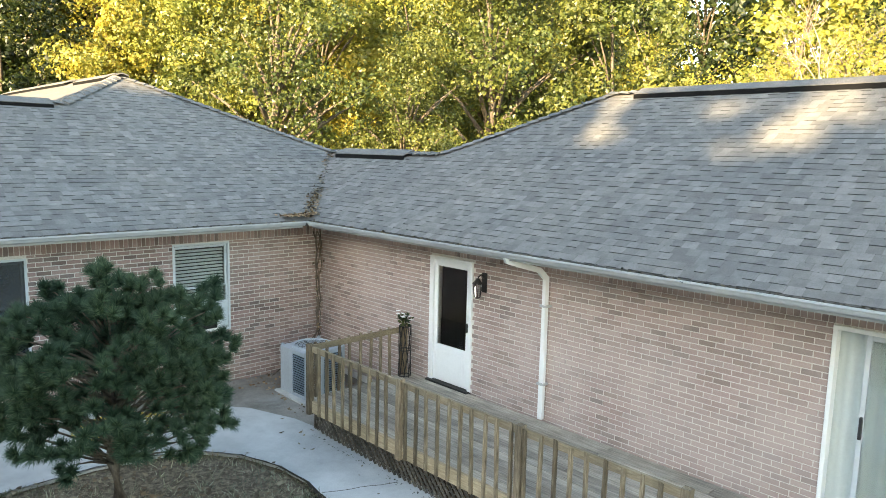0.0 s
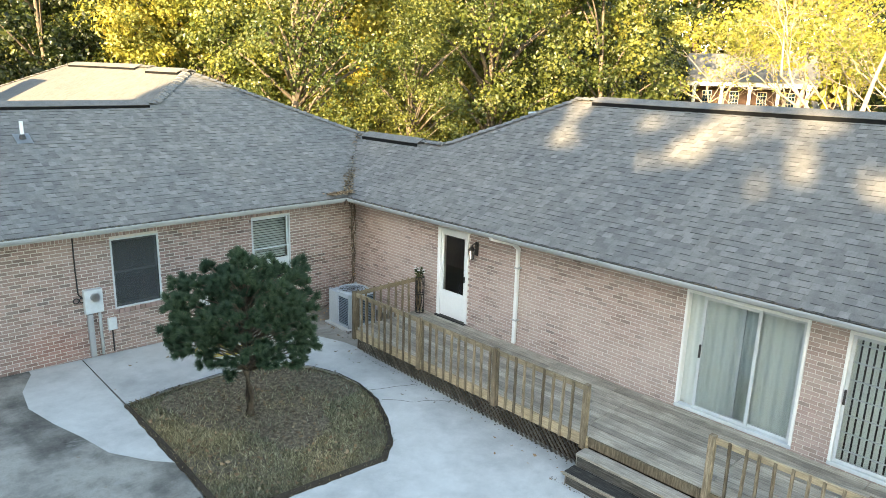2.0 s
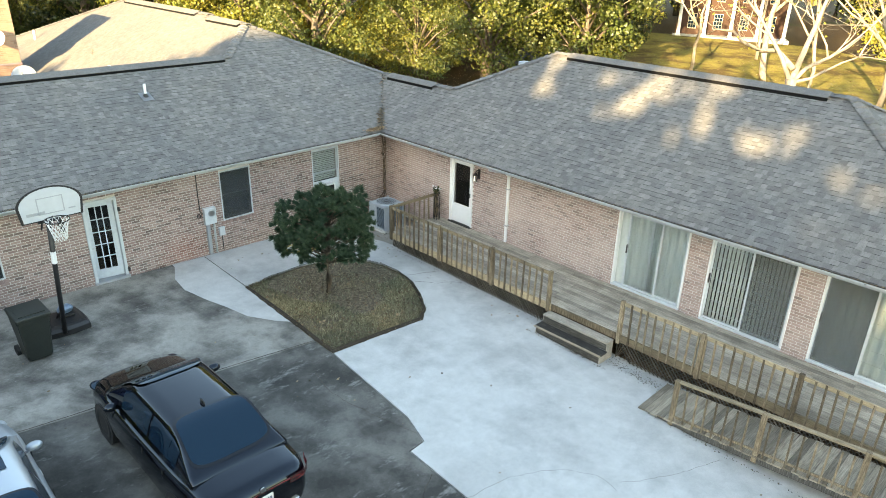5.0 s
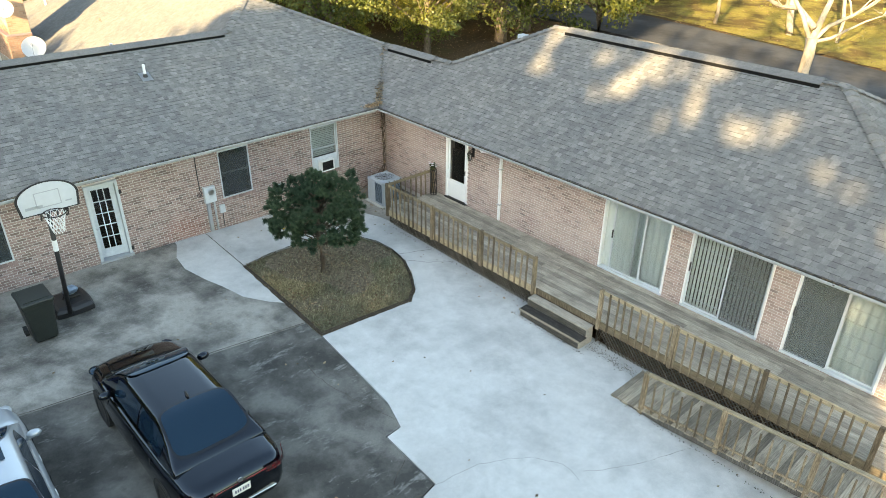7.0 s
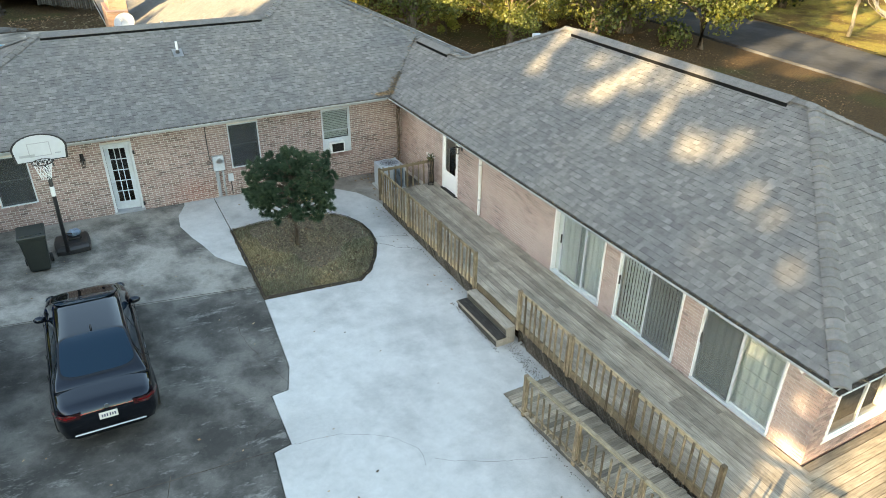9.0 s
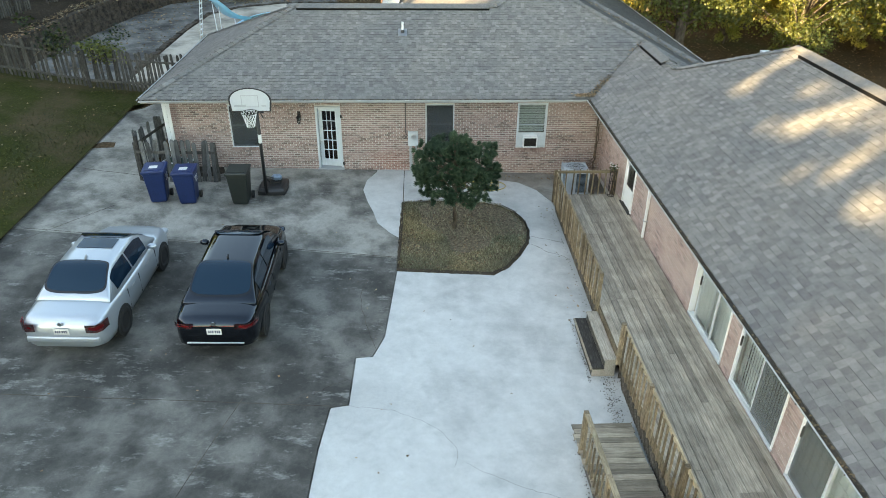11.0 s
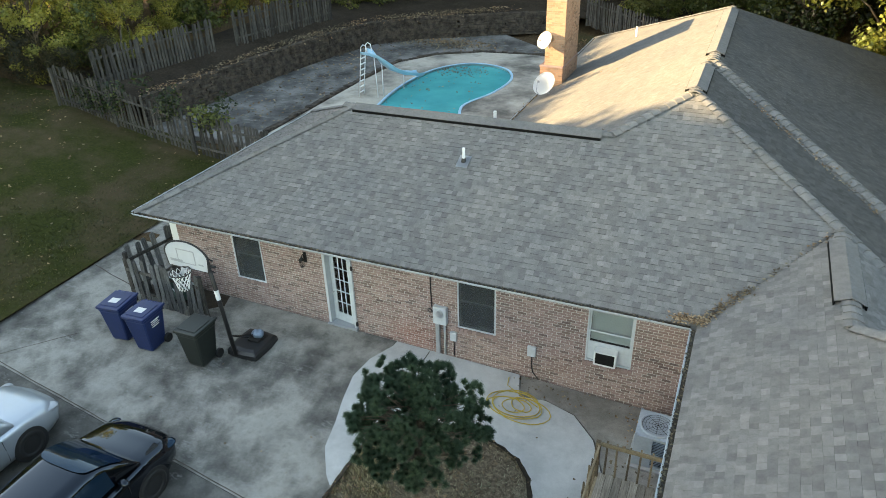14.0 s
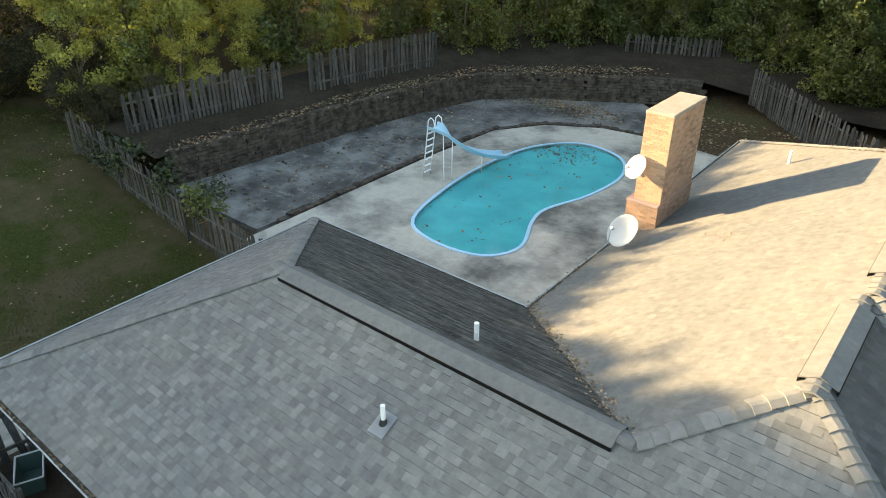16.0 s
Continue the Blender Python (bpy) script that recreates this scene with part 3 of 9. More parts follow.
patio = [(0.66, 4.74), (0.43, 2.0), (0.19, 1.27), (-0.18, 1.23), (-0.23, -0.24), (-0.59, -0.32), (-0.71, -1.42), (-0.92, -6), (-0.97, -30), (9, -30), (9, -6.5), (5.65, -6.5), (5.6, 8.3), (5.5, 8.9), (5.15, 9.7), (4.6, 10.25), (3.9, 10.45), (3.3, 10.35), (3.1, 11.05), (0.80, 11.05), (0.76, 8.72)] + BED[::-1][:-1]
part("patio_slab", slab_mesh(patio, lambda x, y: court(x, y) + 0.004, 0.11), SLAB, None, "pale grey concrete patio slab round the planting bed", kind="structure", category="patio")
walkway = [(0.73, 6.55), (0.78, 11.05), (-0.13, 11.05), (-0.14, 10.87), (-0.44, 10.2), (-0.52, 9.5), (-0.34, 8.7), (-0.14, 8.07), (0.03, 7.35), (0.43, 6.75), (0.68, 6.5)]
part("walkway", slab_mesh(walkway, lambda x, y: court(x, y) + 0.006, 0.11), SLAB, None, "pale curved concrete walkway beside the planting bed", kind="structure", category="walkway")
sub_base = [(-10.3, -29), (5.5, -29), (5.5, 8.3), (3.1, 11.0), (-7.5, 11.0), (-10.0, 6.6)]
part("sub_base", slab_mesh(sub_base, lambda x, y: court(x, y) - 0.036, 0.06), DRIVE, None, "concrete bed under the paving joints", kind="structure", category="paving")
side_slab = [(3.14, 11.05), (3.33, 10.38), (3.9, 10.48), (4.62, 10.28), (5.18, 9.72), (5.53, 8.92), (5.62, 8.36), (7.45, 8.36), (7.45, 11.05)]
part("side_slab", slab_mesh(side_slab, lambda x, y: court(x, y) - 0.012, 0.1), DIRTY, None, "dirty old concrete slab in the house corner", kind="structure", category="slab")
part("planting_bed", slab_mesh(BED, lambda x, y: court(x, y) - 0.03, 0.09), LITTER, None, "dry brown planting bed with grass and leaves", kind="structure", category="bed")
deck_pool = [(-11.3, 19.4), (-0.1, 19.4), (0.2, 36.2), (-4.5, 37.0), (-7.5, 36.7), (-9.8, 35.4), (-11.2, 33.2), (-11.4, 29)]
part("pool_deck", slab_mesh(deck_pool, lambda x, y: POOL_Z, 0.4, [POOL]), POOLDECK, None, "stained concrete deck round the swimming pool", kind="structure", category="deck")
yard = [(-17.4, 20.2), (-11.75, 20.2), (-11.85, 29), (-11.65, 33.4), (-10.1, 35.8), (-7.6, 37.1), (-4.6, 37.5), (-4.0, 38.6), (-8.0, 42.0), (-10.7, 40.5), (-13.0, 39.3), (-15.1, 37.3), (-16.1, 33.5), (-16.7, 29), (-17.1, 24.5)]
part("paved_yard", slab_mesh(yard, lambda x, y: 0.22 + 0.0 * x, 0.3), YARD, None, "dark stained concrete yard behind the pool", kind="structure", category="yard")
VERGE = [(40.5, -2), (43, 10), (44.5, 25), (42.5, 44), (60, 44), (70, 20), (62, -6)]
LAWN = [(-10.2, 2), (-10.2, 16.0), (-9.4, 17.6), (-9.0, 18.6), (-18.5, 18.9), (-30, 20), (-34, 0), (-20, -2)]


def turf(name, outline, label, mat=None):
    """A mown surface that follows the ground."""
    xs, ys = [p[0] for p in outline], [p[1] for p in outline]
    n = 90
    verts, faces, index = [], [], {}
    for j in range(n + 1):
        for i in range(n + 1):
            x, y = min(xs) + (max(xs) - min(xs)) * i / n, min(ys) + (max(ys) - min(ys)) * j / n
            index[i, j] = len(verts)
            verts.append((x, y, terrain(x, y) + 0.10 * noise.noise((x * 0.11, y * 0.11, 0)) + 0.05))
    for j in range(n):
        for i in range(n):
            x, y = min(xs) + (max(xs) - min(xs)) * (i + 0.5) / n, min(ys) + (max(ys) - min(ys)) * (j + 0.5) / n
            if in_poly(x, y, outline):
                faces.append((index[i, j], index[i + 1, j], index[i + 1, j + 1], index[i, j + 1]))
    part(name, raw(verts, faces, True), mat or GRASSY, None, label, kind="structure", category="lawn")


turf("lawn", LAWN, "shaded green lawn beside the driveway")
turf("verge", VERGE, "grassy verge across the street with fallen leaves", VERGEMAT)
road = [(30.5, -40), (33.5, 2), (35.5, 12), (35.6, 27), (33.5, 45), (27, 75), (34.5, 77), (41, 47), (43.5, 25), (42, 10), (39.5, -2), (37, -40)]
part("road", slab_mesh(road, lambda x, y: terrain(x, y) + 0.16, 0.2), ASPHALT, None, "grey asphalt street with dappled light", kind="structure", category="road")

# ---- roof ----
EAVE, SB, SA = 2.41, 0.461, 0.523
ROOFS = [
    ("roof_north_front", [(-7.4, 10.43), (6.74, 10.43), (9.064, 13.07), (5.7, 16.43), (4.06, 14.79), (-3.04, 14.79)], lambda x, y: EAVE + SB * (y - 10.43), (0, 1)),
    ("roof_north_end", [(-7.4, 19.15), (-7.4, 10.43), (-3.04, 14.79)], lambda x, y: EAVE + SB * (x + 7.4), (1, 0)),
    ("roof_north_back", [(-0.3, 19.15), (-7.4, 19.15), (-3.04, 14.79), (4.06, 14.79)], lambda x, y: EAVE + SB * (19.15 - y), (0, -1)),
    ("roof_rear_west", [(-0.3, 33.15), (-0.3, 19.15), (4.06, 14.79), (5.7, 16.43), (5.7, 19.2), (5.85, 19.35), (5.85, 27.0)], lambda x, y: EAVE + SB * (x + 0.3), (1, 0)),
    ("roof_rear_east_low", [(5.7, 16.43), (9.064, 13.07), (11.7, 10.43), (11.7, 13.2), (5.7, 19.2)], lambda x, y: EAVE + SB * (11.7 - x), (-1, 0)),
    ("roof_rear_strip", [(11.7, 13.2), (12.0, 13.2), (5.85, 19.35), (5.7, 19.2)], lambda x, y: EAVE + SB * (y - 13.2), (0, 1)),
    ("roof_rear_east", [(12.0, 13.2), (12.0, 33.15), (5.85, 27.0), (5.85, 19.35)], lambda x, y: EAVE + SB * (12.0 - x), (-1, 0)),
    ("roof_rear_end", [(12.0, 33.15), (-0.3, 33.15), (5.85, 27.0)], lambda x, y: EAVE + SB * (33.15 - y), (0, -1)),
    ("roof_east_front", [(6.74, 10.43), (6.74, -5.94), (11.33, -1.35), (11.33, 7.25), (9.064, 9.516), (9.064, 13.07)], lambda x, y: EAVE + SA * (x - 6.74), (1, 0)),
    ("roof_link_back", [(9.064, 13.07), (9.064, 9.516), (11.388, 11.84), (11.388, 12.6)], lambda x, y: EAVE + SA * (11.388 - x), (-1, 0)),
    ("roof_east_north", [(15.92, 11.84), (11.388, 11.84), (9.064, 9.516), (11.33, 7.25)], lambda x, y: EAVE + SA * (11.84 - y), (0, -1)),
    ("roof_east_back", [(15.92, -5.94), (15.92, 11.84), (11.33, 7.25), (11.33, -1.35)], lambda x, y: EAVE + SA * (15.92 - x), (-1, 0)),
    ("roof_east_south", [(6.74, -5.94), (15.92, -5.94), (11.33, -1.35)], lambda x, y: EAVE + SA * (y + 5.94), (0, 1)),
]
LABELS = {"roof_north_front": "grey asphalt shingle slope of the north wing", "roof_east_front": "grey asphalt shingle slope with patches of sun"}
COURSE, TAB = 0.138, 0.150


def tab_geometry(P, plane, up, s0, e0, e1, s1, lift):
    """Upper face and butt of one tab; s runs up the slope in plan, e along the eave."""
    def at(s, e, h):
        x, y = (e, P + up[1] * s) if up[0] == 0 else (P + up[0] * s, e)
        return (x, y, plane(x, y) + h)
    a, b = at(s0, e0, lift), at(s0, e1, lift)
    c, d = at(s1, e1, 0.004), at(s1, e0, 0.004)
    f, g = at(s0, e0, 0.0), at(s0, e1, 0.0)
    return [a, b, c, d, f, g]


def build_roof(name, poly, plane, up):
    rng = random.Random(name)
    ob = part(name, slab_mesh(poly, plane, 0.09), SHINGLE_TAN if name == "roof_rear_west" else UNDERLAY, None, LABELS.get(name, "grey asphalt shingle roof slope of the house"), kind="structure", category="roof")
    slope = SB if "north_f" in name or "north_e" in name or "north_b" in name or "rear" in name else SA
    step = COURSE / math.sqrt(1 + slope * slope)
    axis = 0 if up[0] else 1
    es = [p[1 - axis] for p in poly]
    ss = [p[axis] * (up[axis]) for p in poly]
    P = min(ss) * up[axis]
    run = max(ss) - min(ss)
    verts, faces, near = [], [], []
    k = 0
    while k * step < run:
        s0, s1 = k * step, (k + 1) * step + 0.004
        sm = (s0 + s1) / 2
        e = math.floor(min(es) / TAB) * TAB + (TAB / 2 if k % 2 else 0) + rng.uniform(-0.02, 0.02)
        slot, shift = 0, rng.randrange(2)
        while e < max(es):
            w = TAB * rng.uniform(0.8, 1.2)
            cells = [(e, e + w - 0.004)]
            def inside(ex):
                x, y = (ex, P + up[1] * sm) if axis == 1 else (P + up[0] * sm, ex)
                return in_poly(x, y, poly)
            if not (inside(e) and inside(e + w)):
                cells = [(e + w * q / 3, e + w * (q + 1) / 3) for q in range(3)]
            slot += 1
            lift = rng.uniform(0.010, 0.014) if ((slot + shift) % 2 or rng.random() < 0.3) and rng.random() < 0.85 else rng.uniform(0.004, 0.0055)
            if name == "roof_rear_west":
                lift = rng.uniform(0.003, 0.005)
            for c0, c1 in cells:
                if inside((c0 + c1) / 2):
                    g = tab_geometry(P, plane, up, s0, c0, c1, s1, lift)
                    if name == "roof_east_front" and len(cells) == 1 and len(near) < 300 and s0 < 2.2 and -5.5 < c0 < -1.0:
                        near.append((s0, c0, round(c1 - c0, 2), lift > 0.008, rng.uniform(-0.004, 0.004)))
                        continue
                    n = len(verts)
                    verts += g
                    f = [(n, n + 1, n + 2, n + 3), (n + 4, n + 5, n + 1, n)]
                    faces += f
            e += w
        k += 1
    # upward facing normals
    me = raw(verts, faces)
    flip = me.polygons[0].normal.z < 0 if len(me.polygons) else False
    if flip:
        me.flip_normals()
    face = {"roof_north_back": SHINGLE_OLD_SHADE, "roof_rear_west": SHINGLE_TAN, "roof_rear_east": SHINGLE_MOSS_SHADE, "roof_rear_east_low": SHINGLE_MOSS_SHADE}.get(name, SHINGLE)
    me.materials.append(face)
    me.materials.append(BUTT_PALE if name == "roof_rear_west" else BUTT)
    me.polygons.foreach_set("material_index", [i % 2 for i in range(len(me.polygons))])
    part("shingles", me, face, ob, kind="stuff")
    # the tabs above the patio doors are single pieces
    shared = {}
    for s0, e0, w, proud, shift in near:
        if (w, proud) not in shared:
            h, d = (0.012 if proud else 0.0048), step + 0.004
            one = raw([(0, 0, h), (0, w, h), (d, w, slope * d + 0.004), (d, 0, slope * d + 0.004), (0, 0, 0), (0, w, 0)], [(0, 3, 2, 1), (4, 0, 1, 5)])
            one.materials.append(SHINGLE_ONE)
            one.materials.append(BUTT)
            one.polygons[1].material_index = 1
            shared[w, proud] = one
        k = new("shingle", shared[w, proud])
        k.location = (P + s0, e0, plane(P + s0, e0))
        k.parent = ob
    return ob


def cap_line(name, p, q, parent_label, width=0.30, piece=0.21):
    """Bent cap shingles along a ridge or hip, from the low end to the high end."""
    p, q = Vector(p), Vector(q)
    d = q - p
    n = max(1, int(d.length / piece))
    side = Vector((-d.y, d.x, 0)).normalized()
    verts, faces = [], []
    rng = random.Random(name + str(p))
    for i in range(n):
        a, b = p + d * (i / n), p + d * ((i + 1.12) / n)
        w = width / 2 * rng.uniform(0.94, 1.06)
        drop = 0.5 * w * 0.62
        k = len(verts)
        for c, h in ((a, 0.045 + rng.uniform(0, 0.008)), (b, 0.024)):
            verts += [c - side * w + Vector((0, 0, h - drop)), c - side * w * 0.25 + Vector((0, 0, h)), c + side * w * 0.25 + Vector((0, 0, h)), c + side * w + Vector((0, 0, h - drop))]
        verts += [v - Vector((0, 0, 0.03)) for v in verts[k:k + 4]]
        for j in range(3):
            faces.append((k + j, k + j + 1, k + 5 + j, k + 4 + j))
            faces.append((k + 8 + j, k + 9 + j, k + 1 + j, k + j))
    me = raw([tuple(v) for v in verts], faces)
    return part("ridge_cap", me, SHINGLE, None, parent_label, kind="structure", category="ridge cap")


roof_obs = {r[0]: build_roof(*r) for r in ROOFS}


ZB, ZC1, ZC2, ZL, ZA = EAVE + SB * 4.36, EAVE + SB * 6.0, EAVE + SB * 6.15, EAVE + SA * 2.324, EAVE + SA * 4.59
for a, b in [((-7.4, 10.43, EAVE), (-3.04, 14.79, ZB)), ((-7.4, 19.15, EAVE), (-3.04, 14.79, ZB)), ((4.06, 14.79, ZB), (5.7, 16.43, ZC1)), ((-3.3, 14.79, ZB), (4.06, 14.79, ZB)),
             ((9.064, 13.07, ZL), (5.7, 16.43, ZC1)), ((5.7, 16.2, ZC1), (5.7, 19.2, ZC1)), ((11.95, 13.25, EAVE), (5.85, 19.35, ZC2)), ((5.85, 19.2, ZC2), (5.85, 27.1, ZC2)),
             ((-0.3, 33.15, EAVE), (5.85, 27.0, ZC2)), ((9.064, 9.5, ZL), (9.064, 13.1, ZL)), ((9.064, 9.516, ZL), (11.33, 7.25, ZA)), ((11.33, 7.3, ZA), (11.33, -1.4, ZA)),
             ((6.74, -5.94, EAVE), (11.33, -1.35, ZA)), ((15.92, -5.94, EAVE), (11.33, -1.35, ZA)), ((15.92, 11.84, EAVE), (11.33, 7.25, ZA)), ((11.7, 10.43, EAVE), (9.064, 13.07, ZL))]:
    cap_line("cap", a, b, "overlapping grey cap shingles along the roof edge")


def ridge_vent(p, q, width=0.25):
    p, q = Vector(p), Vector(q)
    d = (q - p).normalized()
    side = Vector((-d.y, d.x, 0)).normalized()
    ob = thing("ridge_vent", p, "long raised ridge vent with dark open sides", "roof vent", "ridge vents")
    L = (q - p).length
    ang = math.degrees(math.atan2(d.y, d.x))
    ob.matrix_world = pose(*p, 0, 0, ang)
    bm = bmesh.new()
    for s in (1, -1):
        vs = [bm.verts.new(v) for v in ((0, 0, 0.075), (L, 0, 0.075), (L, s * width, -0.035), (0, s * width, -0.035))]
        ws = [bm.verts.new(v) for v in ((0, 0, 0.06), (L, 0, 0.06), (L, s * width, -0.05), (0, s * width, -0.05))]
        bm.faces.new(vs)
        bm.faces.new(ws)
        for i in range(4):
            bm.faces.new((vs[i], vs[(i + 1) % 4], ws[(i + 1) % 4], ws[i]))
    part("cover", bm, SHINGLE, ob, "grey shingle cover")
    for s in (1, -1):
        a, b = s * width * 0.93, s * width * 1.03
        part("louvre", bmbox((0.0, min(a, b), -0.13), (L, max(a, b), -0.048)), VENT, ob, "black louvre strip")
    return ob


ridge_vent((-2.95, 14.79, ZB), (3.85, 14.79, ZB))
ridge_vent((5.7, 16.55, ZC1), (5.7, 18.8, ZC1))
ridge_vent((5.85, 20.0, ZC2), (5.85, 26.6, ZC2))
ridge_vent((9.064, 10.3, ZL), (9.064, 12.55, ZL))
ridge_vent((11.33, -0.85, ZA), (11.33, 6.7, ZA))

# ---- walls ----
WALL_TOP = 2.36


def wall(name, a, b, z0, openings, inward, label, thick=0.24):
    """A wall from a to b in plan with its outer face on that line; openings are (from, to, sill, head) along it."""
    a, b = Vector((*a, 0)), Vector((*b, 0))
    u = (b - a).normalized()
    n = Vector((*inward, 0)).normalized()
    L = (b - a).length
    cuts = sorted({0.0, L, *[v for o in openings for v in o[:2]]})
    bm = bmesh.new()
    for s, t in zip(cuts, cuts[1:]):
        m = (s + t) / 2
        o = [o for o in openings if o[0] < m < o[1]]
        spans = [(z0, WALL_TOP)] if not o else [(z0, o[0][2]), (o[0][3], WALL_TOP)]
        for lo, hi in spans:
            if hi - lo > 0.01:
                p, q = a + u * s, a + u * t + n * thick
                box(bm, (min(p.x, q.x), min(p.y, q.y), lo), (max(p.x, q.x), max(p.y, q.y), hi))
    return part(name, bm, MORTAR, None, label, kind="structure", category="wall"), a, u, -n, L


NORTH_Y, EAST_X = 11.1, 7.5
north_open = [(-4.90, -3.98, 0.57, 2.02), (-2.10, -1.27, -0.2, 1.97), (1.52, 2.47, 0.58, 2.02), (4.57, 5.57, 0.50, 2.05)]
east_open = [(7.08, 8.02, -0.02, 2.03), (0.20, 2.11, 0.0, 2.05), (-2.22, -0.31, 0.0, 2.05), (-4.66, -2.74, 0.0, 2.05)]
X0 = -6.75
WALLS = {}
WALLS["north"] = wall("wall_north", (X0, NORTH_Y), (EAST_X, NORTH_Y), -0.75, [(a - X0, b - X0, c, d) for a, b, c, d in north_open], (0, 1), "pinkish brick wall of the north wing") + (north_open,)
WALLS["east"] = wall("wall_east", (EAST_X, NORTH_Y), (EAST_X, -5.4), -0.8, [(NORTH_Y - b, NORTH_Y - a, c, d) for a, b, c, d in east_open], (1, 0), "pale pinkish brick wall along the wooden deck") + (east_open,)
south_open = [(7.93, 9.75, 0.28, 2.05)]
WALLS["south"] = wall("wall_south", (EAST_X, -5.4), (15.25, -5.4), -0.9, [(a - EAST_X, b - EAST_X, c, d) for a, b, c, d in south_open], (0, 1), "pinkish brick wall lit by low sun") + (south_open,)
wall("wall_west_end", (X0, 18.5), (X0, NORTH_Y), -0.5, [], (1, 0), "brick end wall of the north wing")
wall("wall_pool_side", (0.35, 18.5), (X0, 18.5), -0.5, [], (0, -1), "brick wall facing the pool")
wall("wall_rear_west", (0.35, 32.5), (0.35, 18.5), -0.5, [], (1, 0), "brick wall facing the pool deck")
wall("wall_rear_north", (11.35, 32.5), (0.35, 32.5), -0.8, [], (0, -1), "brick rear wall")
wall("wall_rear_east", (11.35, 12.0), (11.35, 32.5), -1.2, [], (-1, 0), "brick wall facing the street")
wall("wall_far_east", (15.25, -5.4), (15.25, 11.2), -1.4, [], (-1, 0), "brick wall facing the street")
wall("wall_far_north", (15.25, 11.2), (9.0, 11.2), -1.2, [], (0, -1), "brick wall between the wings")
part("floor", bmbox((EAST_X + 0.26, -5.1, -0.25), (15.0, 11.0, -0.03)), INNER, None, "dim interior floor", kind="structure", category="floor")
part("floor", bmbox((X0 + 0.26, 11.36, -0.35), (11.0, 18.2, -0.25)), INNER, None, "dim interior floor of the north wing", kind="structure", category="floor")
ceiling = bmesh.new()
box(ceiling, (EAST_X + 0.25, -5.1, 2.34), (15.0, 11.0, 2.37))
box(ceiling, (X0 + 0.25, 11.36, 2.34), (11.0, 18.2, 2.37))
part("ceiling", ceiling, INNER, None, "plain dim ceiling", kind="structure", category="ceiling")
part("room_divider", bmbox((10.6, -5.1, -0.03), (10.7, 11.0, 2.34)), INNER, None, "dim inner wall", kind="structure", category="wall")
part("room_divider", bmbox((X0 + 0.3, 14.6, -0.25), (10.5, 14.7, 2.34)), INNER, None, "dim inner wall", kind="structure", category="wall")

# soffits, fascias and gutters
def eave(a, b, inward, depth, label="white gutter along the eave"):
    a, b = Vector((*a, 0)), Vector((*b, 0))
    u, n = (b - a).normalized(), Vector((*inward, 0))
    def prism(p0, p1, lo, hi):
        bm = bmesh.new()
        q, r = a + n * p0, b + n * p1
        box(bm, (min(q.x, r.x), min(q.y, r.y), lo), (max(q.x, r.x), max(q.y, r.y), hi))
        return bm
    part("soffit", prism(0.05, depth, EAVE - 0.115, EAVE - 0.095), BEIGE, None, "beige painted soffit under the eave", kind="structure", category="soffit")
    part("fascia", prism(0.02, 0.05, EAVE - 0.125, EAVE - 0.03), GUTTER, None, "white fascia board", kind="structure", category="fascia")
    # gutter: an open trough with a rolled lip
    prof = [(0.018, 0.0), (0.018, -0.082), (-0.035, -0.085), (-0.065, -0.067), (-0.085, -0.025), (-0.105, -0.018), (-0.105, 0.004), (-0.092, 0.004), (-0.092, -0.008), (-0.075, -0.018), (-0.055, -0.06), (-0.03, -0.074), (0.008, -0.074), (0.008, 0.0)]
    g = bmesh.new()
    ends = []
    for c in (a, b):
        ends.append([g.verts.new((c.x + n.x * k, c.y + n.y * k, EAVE - 0.005 + z)) for k, z in prof])
    for i in range(len(prof)):
        j = (i + 1) % len(prof)
        g.faces.new((ends[0][i], ends[0][j], ends[1][j], ends[1][i]))
    g.faces.new(ends[0][::-1])
    g.faces.new(ends[1])
    trough = part("gutter", g, GUTTER, None, label, kind="structure", category="gutter")
    part("gutter_dirt", prism(-0.07, 0.006, EAVE - 0.06, EAVE - 0.016), SOIL, trough, "rotting leaves in the gutter")


eave((-7.4, 10.43), (6.64, 10.43), (0, 1), 0.66)
eave((6.74, -5.94), (6.74, 10.33), (1, 0), 0.75)
eave((6.64, -5.94), (15.92, -5.94), (0, 1), 0.53)
eave((-7.4, 19.15), (-7.4, 10.43), (1, 0), 0.64)
eave((-0.3, 19.15), (-7.4, 19.15), (0, -1), 0.64)
eave((-0.3, 33.15), (-0.3, 19.15), (1, 0), 0.64)
eave((12.0, 13.2), (12.0, 33.15), (-1, 0), 0.64)

# ---- doors and windows ----
def pane_ob(parent, shape, label=""):
    ob = part("pane", shape, GLASS, parent, label)
    ob.visible_shadow = False
    return ob


